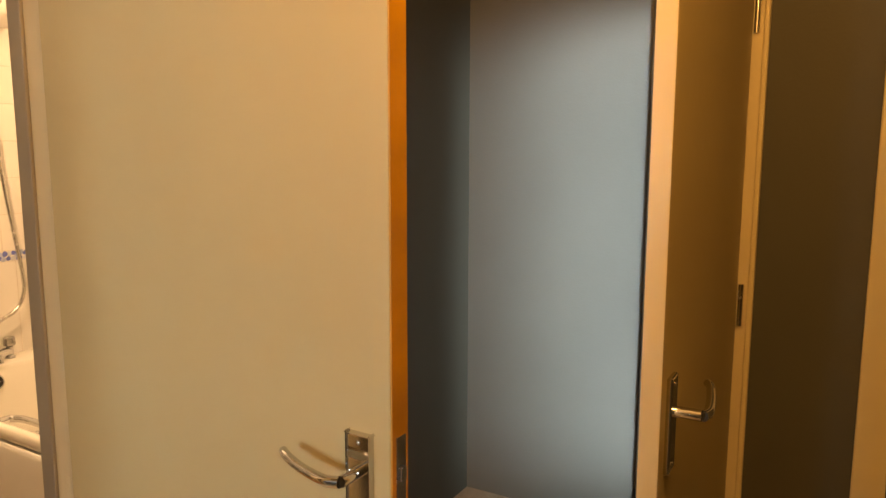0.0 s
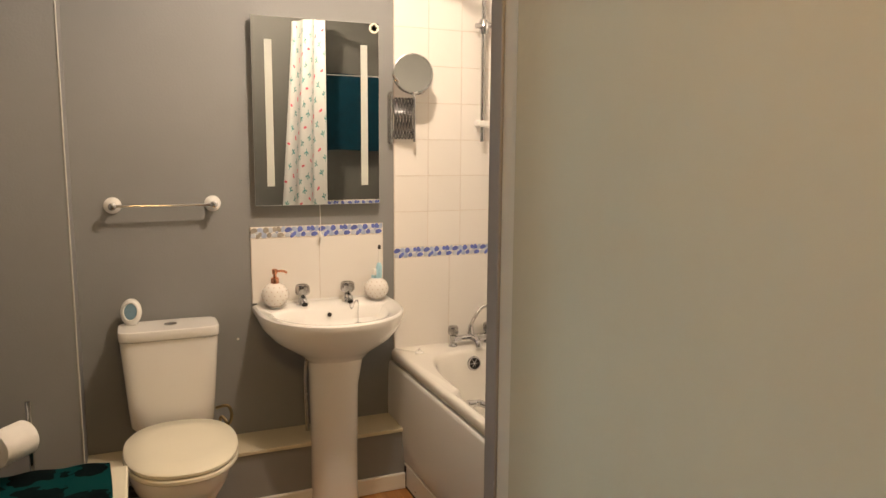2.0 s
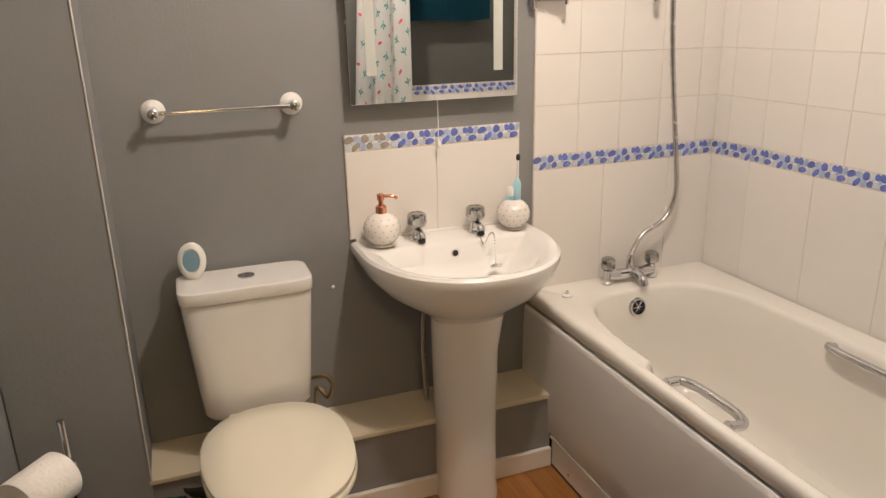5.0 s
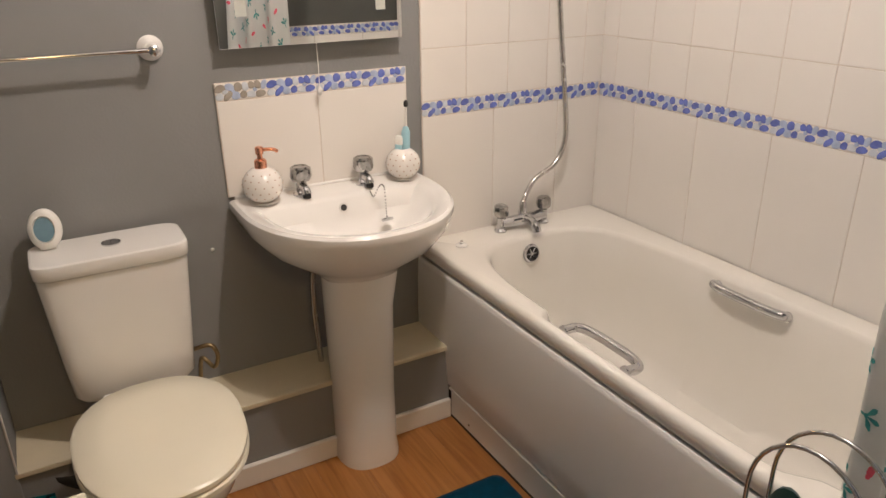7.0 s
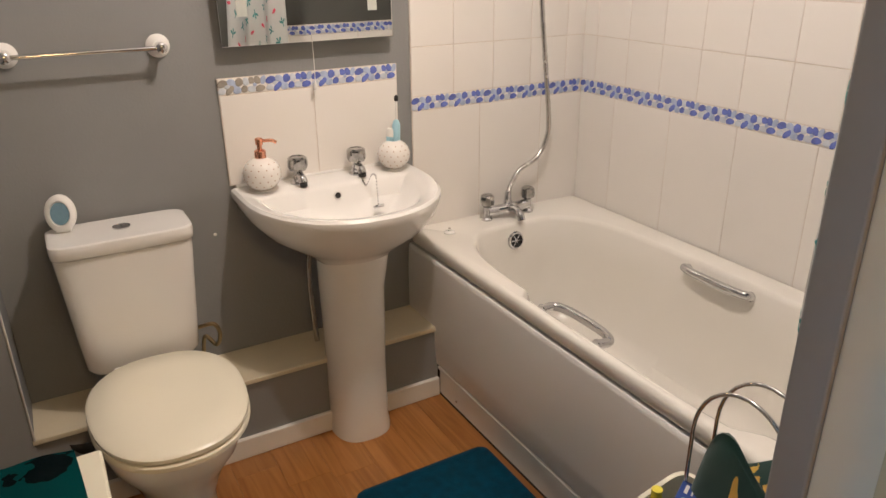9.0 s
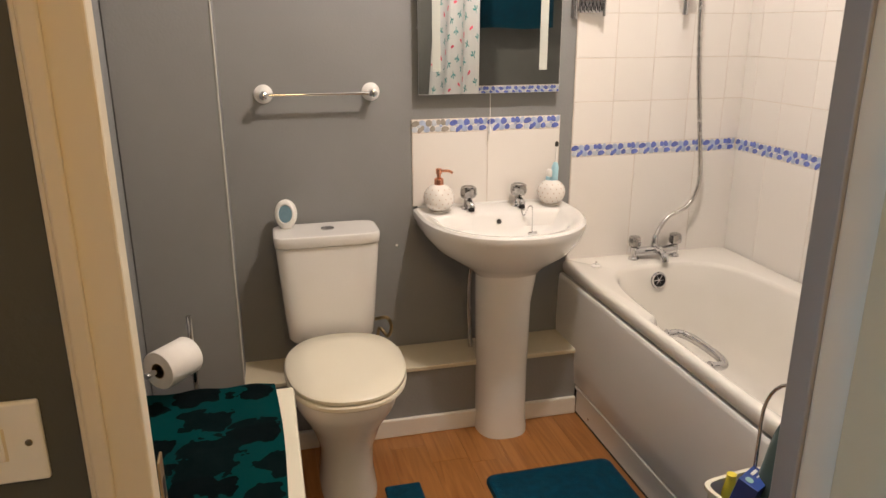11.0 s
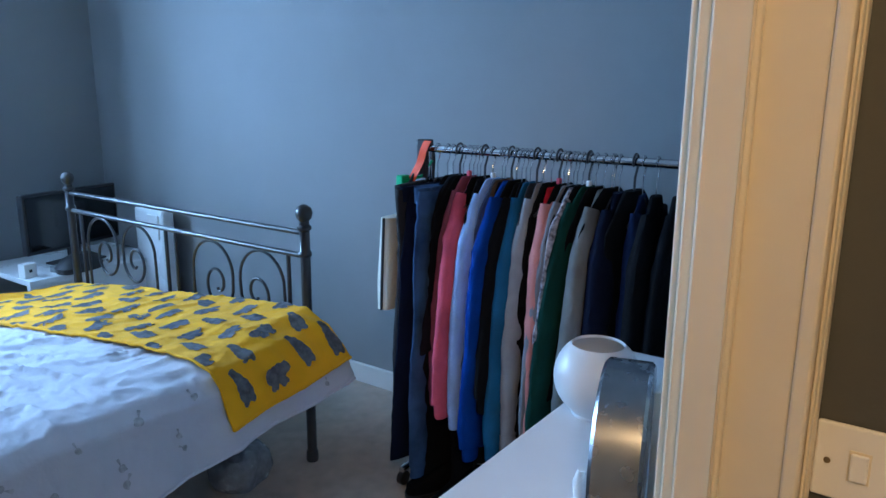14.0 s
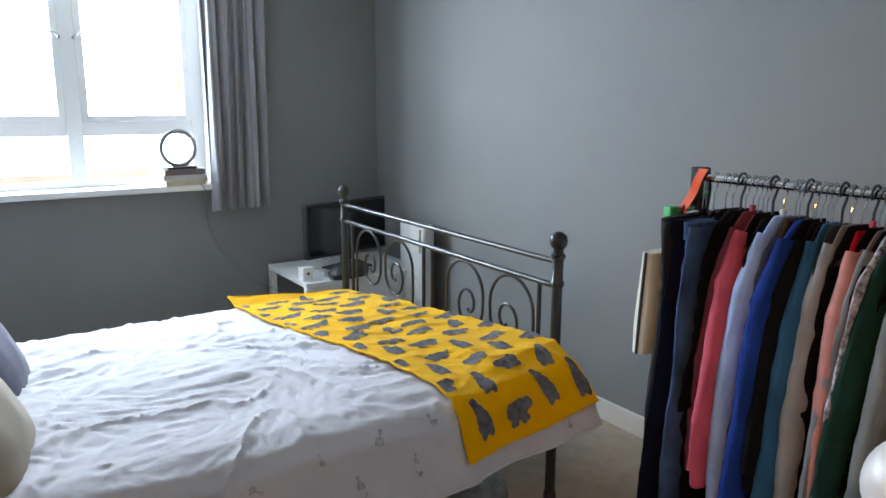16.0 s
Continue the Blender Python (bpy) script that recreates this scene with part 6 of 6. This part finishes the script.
# kind, label, cloth, place along the rail, length, half width, thickness, sleeve
SETS = [
    ("trousers", "black glittering trousers hung full length", SEQUIN, -1.472, 0.92, 0, 0, 0),
    ("trousers", "dark navy trousers hung full length", NAVY, -1.436, 0.92, 0, 0, 0),
    ("trousers", "mid blue jeans hung full length", DENIM, -1.395, 0.97, 0, 0, 0),
    ("dress", "long black dress on a hanger", BLACK_CLOTH, -1.345, 1.00, 0.21, 0.030, 0),
    ("top", "dark rose top on a hanger", MAUVE, -1.307, 0.72, 0.20, 0.018, 0.66),
    ("jumper", "rose pink jumper on a hanger", PINK, -1.276, 0.62, 0.205, 0.026, 0.66),
    ("dress", "long black dress on a hanger", BLACK_CLOTH, -1.246, 0.98, 0.19, 0.018, 0),
    ("sweatshirt", "sky blue sweatshirt on a hanger", SKY, -1.214, 0.62, 0.215, 0.022, 0.70),
    ("top", "slate blue top on a hanger", SLATE, -1.180, 0.60, 0.18, 0.012, 0),
    ("jacket", "royal blue jacket on a hanger", ROYAL, -1.146, 0.84, 0.245, 0.048, 0.78),
    ("top", "black top on a hanger", BLACK_CLOTH, -1.108, 0.62, 0.21, 0.022, 0.60),
    ("shirt", "dark teal shirt on a hanger", TEAL_C, -1.078, 0.80, 0.205, 0.022, 0.76),
    ("top", "charcoal top on a hanger", CHARCOAL, -1.055, 0.70, 0.17, 0.012, 0),
    ("shirt", "pale grey shirt on a hanger", PALE, -1.030, 0.62, 0.185, 0.008, 0.74),
    ("dress", "black dress on a hanger", BLACK_CLOTH, -1.005, 0.90, 0.17, 0.012, 0),
    ("cardigan", "salmon pink cardigan on a hanger", SALMON, -0.978, 0.66, 0.205, 0.024, 0.74),
    ("shirt", "mid grey shirt on a hanger", GREY_C, -0.945, 0.70, 0.20, 0.018, 0.74),
    ("blouse", "black and white patterned blouse on a hanger", SPECKLE, -0.918, 0.42, 0.22, 0.020, 0.0),
    ("jacket", "bottle green cord jacket on a hanger", GREEN_C, -0.880, 0.80, 0.225, 0.030, 0.74),
    ("cardigan", "grey knitted cardigan on a hanger", STONE, -0.832, 0.74, 0.225, 0.032, 0.66),
    ("coat", "navy coat on a hanger", NAVY, -0.785, 0.90, 0.22, 0.034, 0.64),
    ("dress", "black dress on a hanger", BLACK_CLOTH, -0.740, 0.86, 0.20, 0.026, 0.0),
    ("shirt", "dark denim shirt on a hanger", DENIM_DARK, -0.715, 0.80, 0.20, 0.010, 0.66),
    ("coat", "black coat on a hanger", BLACK_CLOTH, -0.675, 0.92, 0.23, 0.034, 0.66),
    ("coat", "black coat on a hanger", BLACK_CLOTH, -0.610, 0.95, 0.23, 0.036, 0.66),
    ("dress", "long black dress on a hanger", BLACK_CLOTH, -0.530, 0.95, 0.21, 0.034, 0.0),
    ("coat", "navy coat on a hanger", NAVY, -0.450, 0.95, 0.22, 0.034, 0.64),
]
MARKERS = (None, None, None, None, PINK, None, None, WHITE_PLASTIC, None, None, None)
for k, (nm, lab, mt_, y, ln, wd, tk, slv) in enumerate(SETS):
    hanger(y, BLACK_METAL if k % 3 == 0 else CHROME, BLACK_PLASTIC, MARKERS[k % 11])
    if nm == "trousers":
        trousers(nm, lab, mt_, y, ln, k)
    else:
        garment(nm, lab, mt_, y, ln, wd, tk, slv, k)
for k in range(7):
    hanger(-1.29 + 0.083 * k + 0.01 * math.sin(5 * k), CHROME, BLACK_METAL)
# Thin black garments added as dark filler for the gaps between the others.
for k, (y, ln, wd) in enumerate(((-1.372, 1.0, 0.19), (-1.330, 0.55, 0.22), (-1.262, 0.50, 0.17), (-1.245, 0.95, 0.13), (-1.168, 0.92, 0.17), (-1.125, 0.50, 0.18), (-1.093, 0.95, 0.18), (-0.962, 0.88, 0.16), (-0.930, 0.60, 0.19), (-0.900, 0.85, 0.17), (-0.858, 0.60, 0.20), (-0.808, 0.92, 0.22))):
    hanger(y, CHROME, BLACK_PLASTIC)
    garment("dress" if ln > 0.8 else "top", "long black dress on a hanger" if ln > 0.8 else "black top on a hanger", BLACK_CLOTH, y, ln, wd, 0.011, 0, 80 + k)
garment("skirt", "brown leopard print skirt on a hanger", LEOPARD, -1.172, 0.90, 0.15, 0.016, 0, 51)
garment("vest", "red vest on a hanger", RED_C, -1.000, 0.10, 0.11, 0.008, 0, 52)


def shoe(at, turn, mt_, lab):
    s = thing("shoe", lab, "shoe", at, turn, "shoes under the rail")
    part("upper", loft(bmesh.new(), [rounded(0, 0, 0.125, 0.042, 0.018, 28, 2.6), rounded(0, 0, 0.123, 0.042, 0.045, 28, 2.5), rounded(-0.03, 0, 0.09, 0.036, 0.075, 28, 2.3), rounded(-0.07, 0, 0.048, 0.028, 0.105, 28, 2.1)]), mt_, s)
    part("sole", loft(bmesh.new(), [rounded(0, 0, 0.128, 0.044, 0, 28, 2.6), rounded(0, 0, 0.130, 0.045, 0.018, 28, 2.6)]), BLACK_PLASTIC, s)


for x, y, a in ((0.66, -1.36, -20), (0.70, -1.24, -15), (0.64, -1.10, 10), (0.70, -0.95, 0)):
    shoe((x, y, 0.0), a, BLACK_CLOTH, "black shoe on the carpet under the clothes")
tote = thing("tote_bag", "off-white bag with black edging hung at the end of the rail", "bag", (0.552, -1.535, 0.0))
part("bag_body", loft(bmesh.new(), [rounded(0.02, 0, 0.175, 0.028, 0.655, 32, 6), rounded(0.02, 0, 0.170, 0.034, 0.75, 32, 6), rounded(0.01, 0, 0.165, 0.024, 0.97, 32, 6)]), CANVAS, tote)
for s in (-1, 1):
    part("edging", tube(bmesh.new(), [(0.012 + s * 0.166, 0, 0.97), (0.02 + s * 0.172, 0, 0.75), (0.02 + s * 0.176, 0, 0.655)], 0.005, 8), BLACK_PLASTIC, tote, "black edging")
part("handle", tube(bmesh.new(), spline([(-0.10, 0, 0.96), (-0.07, 0.02, 1.08), (-0.04, 0.045, 1.17), (0.0, 0.045, 1.17), (0.06, 0.02, 1.08), (0.10, 0, 0.96)], 5), 0.006, 8), BLACK_PLASTIC, tote)

# ---- dresser and what stands on it ----
dr = thing("dresser", "white chest of drawers beside the bedroom door", "chest of drawers", (0.86, -0.605, 0.0))
part("carcass", boxed(0.006, 0.012, 0.0, 0.844, 0.345, 0.722, bevel=0.002), WHITE_TOP, dr)
part("top", boxed(0.0, 0.0, 0.722, 0.85, 0.350, 0.750, bevel=0.003), WHITE_TOP, dr)
for k in range(4):
    d = part("drawer", boxed(0.02, 0.0, 0.03 + 0.172 * k, 0.83, 0.0118, 0.195 + 0.172 * k, bevel=0.002), WHITE_TOP, dr)
    part("drawer_knob", lathe(bmesh.new(), [(0.006, 0), (0.006, 0.012), (0.013, 0.018), (0.012, 0.025), (0.001, 0.027)], (0.425, 0.0, 0.112 + 0.172 * k), 16, Matrix.Rotation(math.pi / 2, 4, "X")), CHROME, d, "metal knob")
gl = thing("globe_lamp", "round frosted white glass globe on the dresser", "lamp", (1.252, -0.530, 0.750))
GR = 0.086
prof = [(0.040, 0.0), (0.044, 0.003)] + [(GR * math.sin(a), GR - GR * math.cos(a) - 0.003) for a in [radians(33 + 9 * k) for k in range(12)]] + [(GR * math.sin(radians(142)), GR - GR * math.cos(radians(142)) - 0.003)]
prof += [((GR - 0.005) * math.sin(a), GR - (GR - 0.005) * math.cos(a) - 0.003) for a in [radians(140 - 10 * k) for k in range(11)]] + [(0.0, 0.012)]
part("globe", lathe(bmesh.new(), prof, seg=48), OPAL, gl)
part("base_ring", lathe(bmesh.new(), [(0.044, 0.0), (0.047, 0.002), (0.046, 0.006), (0.040, 0.007)], seg=32), OPAL, gl)
# Chrome darkened and roughened to mute the drum's bright reflection.
DIM_CHROME = material("toned-down grey chrome", (0.34, 0.35, 0.37), 0.26, 1.0, vary=0.1, scale=30)
ck = thing("alarm_clock", "chrome drum clock seen edge-on on the dresser", "clock", (1.60, -0.335, 0.750), 16)
axis = Matrix.Rotation(math.pi / 2, 4, "X")
part("drum", lathe(bmesh.new(), [(0.10, -0.036), (0.125, -0.035), (0.130, -0.030), (0.130, 0.030), (0.125, 0.035), (0.10, 0.036)], (0, 0, 0.134), 64, axis), DIM_CHROME, ck)
part("dial", lathe(bmesh.new(), [(0.112, 0.0365), (0.112, 0.0370), (0.001, 0.0370)], (0, 0, 0.134), 48, axis), WHITE_PLASTIC, ck, "white dial")
bm = bmesh.new()
for x in (-0.05, 0.05):
    tube(bm, [(x, 0, 0.02), (x * 1.5, 0, 0.0)], 0.006, 8)
part("feet", bm, CHROME, ck)
part("key", tube(bmesh.new(), [(-0.137, 0, 0.10), (-0.150, 0, 0.098), (-0.152, 0, 0.075)], 0.005, 8), BRASS, ck, "winding key")
wb = thing("white_case", "white open box standing behind the clock", "box", (1.50, -0.285, 0.750), 8)
part("case", boxed(-0.10, -0.025, 0, 0.10, 0.025, 0.235, bevel=0.003), WHITE_TOP, wb)
part("dark_face", boxed(-0.08, -0.0256, 0.10, 0.08, -0.025, 0.20), GREY_PLASTIC, wb, "grey face")
orn = thing("ornament", "small white ornament on the dresser", "ornament", (1.545, -0.425, 0.750), 30)
part("figure_body", loft(bmesh.new(), [rounded(0, 0, 0.018, 0.010, 0.0, 20), rounded(0, 0, 0.020, 0.012, 0.02, 20), rounded(0.006, 0, 0.012, 0.008, 0.04, 20), rounded(0.018, 0, 0.008, 0.006, 0.055, 20)]), WHITE_PLASTIC, orn)

# ---- distance beyond the window ----
PANE_FAR = material("far window panes", (0.50, 0.53, 0.56), 0.2, vary=0.05)
OUT = material("pale render of houses", (0.80, 0.80, 0.80), 0.9, vary=0.05, scale=0.2)
struct("ground", boxed(-120, -160, -6.2, 120, -4.7, -6.0), material("pale paving", (0.62, 0.62, 0.61), 0.9, vary=0.2, scale=0.4), "pale ground outside far below", "ground")
hs_ = thing("apartment_building", "pale rendered building far beyond the window", "building", (0, -95, -6.0))
part("wall", boxed(-40, -8, 0, 45, 0, 8.4), OUT, hs_, "", False)
part("roof", boxed(-41, -9, 8.4, 46, 0.3, 8.8), OUT, hs_, "", False)
for k in range(14):
    for r in range(3):
        wdw = part("window", boxed(-35 + 5.5 * k, 0.0, 1.2 + 2.8 * r, -33.2 + 5.5 * k, 0.08, 2.6 + 2.8 * r), PANE_FAR, hs_, "", False)

# ---- floor planks and wall tiles ----

def box_data(name, sx, sy, sz, bevel, mat_):
    return mesh(name, boxed(-sx / 2, -sy / 2, -sz / 2, sx / 2, sy / 2, sz / 2, bevel=bevel, seg=1), mat_)


def piece(name, data, parent, at, turn=0.0):
    ob = new(name, data)
    ob.parent = parent
    ob.matrix_local = pose(*at, 0, 0, turn)
    return ob


def cut_piece(name, parent, x0, y0, z0, x1, y1, z1, mat_, bevel=0.0008, cache={}):
    """A piece of the given extent; pieces of one size share a mesh."""
    key = (name, round(x1 - x0, 4), round(y1 - y0, 4), round(z1 - z0, 4))
    if key not in cache:
        cache[key] = box_data(name, x1 - x0, y1 - y0, z1 - z0, bevel, mat_)
    return piece(name, cache[key], parent, ((x0 + x1) / 2, (y0 + y1) / 2, (z0 + z1) / 2))


W = 0.125
rnd = random.Random(4)
row, y = 0, -0.17
while y < 1.33:
    x = 0.0 - rnd.uniform(0.0, 0.9)
    while x < 1.62:
        x1 = x + 1.1
        a, b = max(x, 0.0), min(x1, 1.62)
        if b - a > 0.01:
            cut_piece("plank", fl, a + 0.0002, y + 0.0002, -0.004, b - 0.0002, min(y + W, 1.34) - 0.0002, 0.0, LAMINATE, 0.0003)
        x = x1
    y += W

G = 0.0012
tb_ = struct("tiling_back", boxed(0.0, 1.318, 0.52, 0.0054, 1.9992, H), GROUT, "white tiles on the wall over the bath end", "tiles")
ts_ = struct("tiling_side", boxed(0.003, 1.9996, 0.52, 1.62, 2.012, H), GROUT, "white tiles along the bath", "tiles")
te_ = struct("tiling_end", boxed(1.612, 1.30, 0.52, 1.64, 1.999, 1.075), GROUT, "white tiles at the foot of the bath", "tiles")
tsp = struct("splashback", boxed(0.0, 0.728, 0.790, 0.0068, 1.268, 1.091), GROUT, "white tile splashback over the basin", "tiles")
rows_z = [0.983 + 0.151 * k for k in range(10)]
for z in rows_z:
    z1 = min(z + 0.151, H)
    if z1 - z < 0.02:
        continue
    y = 1.319
    while y < 1.99:
        y1 = min(y + 0.151, 2.002)
        cut_piece("tile", tb_, 0.003, y + G, z + G, 0.007, y1 - G, z1 - G, TILE_WHITE)
        y += 0.151
    x = 0.077 - 0.151
    while x < 1.61:
        a, b = max(x, 0.008), min(x + 0.151, 1.618)
        cut_piece("tile", ts_, a + G, 1.998, z + G, b - G, 2.003, z1 - G, TILE_WHITE)
        x += 0.151
y = 1.319
while y < 1.99:
    cut_piece("large_tile", tb_, 0.003, y + G, 0.535, 0.007, min(y + 0.252, 2.002) - G, 0.938 - G, TILE_WHITE)
    y += 0.252
x = 0.184 - 0.252
while x < 1.61:
    a, b = max(x, 0.008), min(x + 0.252, 1.618)
    cut_piece("large_tile", ts_, a + G, 1.998, 0.535, b - G, 2.003, 0.938 - G, TILE_WHITE)
    x += 0.252
for y0, y1 in ((1.30, 1.55), (1.55, 1.80), (1.80, 1.998)):
    cut_piece("large_tile", te_, 1.607, y0 + G, 0.535, 1.612, y1 - G, 1.028 - G, TILE_WHITE)
for y0, y1 in ((0.729, 0.998), (0.998, 1.267)):
    cut_piece("large_tile", tsp, 0.003, y0 + G, 0.791, 0.008, y1 - G, 1.045 - G, TILE_WHITE)

# ---- pebble border: one tile of pebbles, and its repeats ----
LEN, HIGH = 0.1345, 0.044
PEBBLES = [
    (0.012, 0.031, 0.0115, 0.0085, 10, 0), (0.036, 0.033, 0.0105, 0.0075, -5, 1), (0.058, 0.032, 0.0100, 0.0088, 20, 0), (0.077, 0.032, 0.0075, 0.0095, 30, 2), (0.092, 0.034, 0.0072, 0.0080, 15, 0), (0.109, 0.034, 0.0075, 0.0092, 15, 0),
    (0.125, 0.033, 0.0068, 0.0095, -20, 1), (0.009, 0.011, 0.0085, 0.0078, 0, 2), (0.031, 0.012, 0.0125, 0.0068, 48, 0), (0.051, 0.011, 0.0100, 0.0082, 10, 1), (0.071, 0.012, 0.0078, 0.0078, 0, 0), (0.091, 0.011, 0.0098, 0.0076, 0, 2),
    (0.115, 0.011, 0.0122, 0.0070, 14, 0), (0.024, 0.022, 0.0058, 0.0050, 0, 2), (0.045, 0.023, 0.0042, 0.0038, 0, 1), (0.101, 0.022, 0.0045, 0.0042, 0, 1)]


def pebble_mesh(kind, mat_, length=LEN):
    bm = bmesh.new()
    for u, v, a, b, turn, k in PEBBLES:
        if k != kind or u + a > length:
            continue
        t = radians(turn)
        rings = []
        for s, h in ((1.0, 0.0), (0.97, 0.0012), (0.75, 0.0018)):
            ring = []
            for i in range(14):
                g = 2 * math.pi * i / 14
                r = 1 + 0.07 * math.sin(2 * g + u * 90) + 0.05 * math.sin(3 * g + v * 300)
                p, q = 1.27 * a * s * r * math.cos(g), 1.24 * b * s * r * math.sin(g)
                ring.append((h, u + p * math.cos(t) - q * math.sin(t), v + p * math.sin(t) + q * math.cos(t)))
            rings.append(ring)
        loft(bm, rings)
    return mesh("pebbles", bm, mat_, True)


PEB = {}
for warm in (False, True):
    for kind, m in ((0, PEBBLE_GREY if warm else PEBBLE_BLUE), (1, PEBBLE_PALE), (2, PEBBLE_GLASS)):
        PEB[warm, kind] = pebble_mesh(kind, m)
TILE_B = {}


def border(parent, at, turn, length, warm=False):
    key = round(length, 4)
    if key not in TILE_B:
        TILE_B[key] = mesh("border_tile", boxed(-0.003, 0.0006, 0.0006, 0.0, length - 0.0006, HIGH - 0.0006, bevel=0.0006, seg=1), TILE_WHITE)
    b = piece("border_tile", TILE_B[key], parent, at, turn)
    for kind, nm in ((0, "dark_pebbles"), (1, "pale_pebbles"), (2, "clear_pebbles")):
        data = PEB[warm, kind]
        if length < LEN - 0.001:
            data = pebble_mesh(kind, data.materials[0], length)
        if data.polygons:
            ob = new(nm, data)
            ob.parent = b
            ob["kind"] = "stuff"
    return b


y = 1.319
while y < 1.99:
    border(tb_, (0.0072, y, 0.938), 0, min(LEN, 2.0 - y))
    y += LEN
x = 0.008
while x < 1.60:
    n = min(LEN, 1.61 - x)
    border(ts_, (x, 1.998, 0.938), -90, n)
    x += LEN
y = 1.30
while y < 1.99:
    n = min(LEN, 1.998 - y)
    border(te_, (1.607, y + n, 1.028), 180, n)
    y += LEN
for k in range(4):
    border(tsp, (0.008, 0.729 + LEN * k, 1.046), 0, LEN, k == 0)
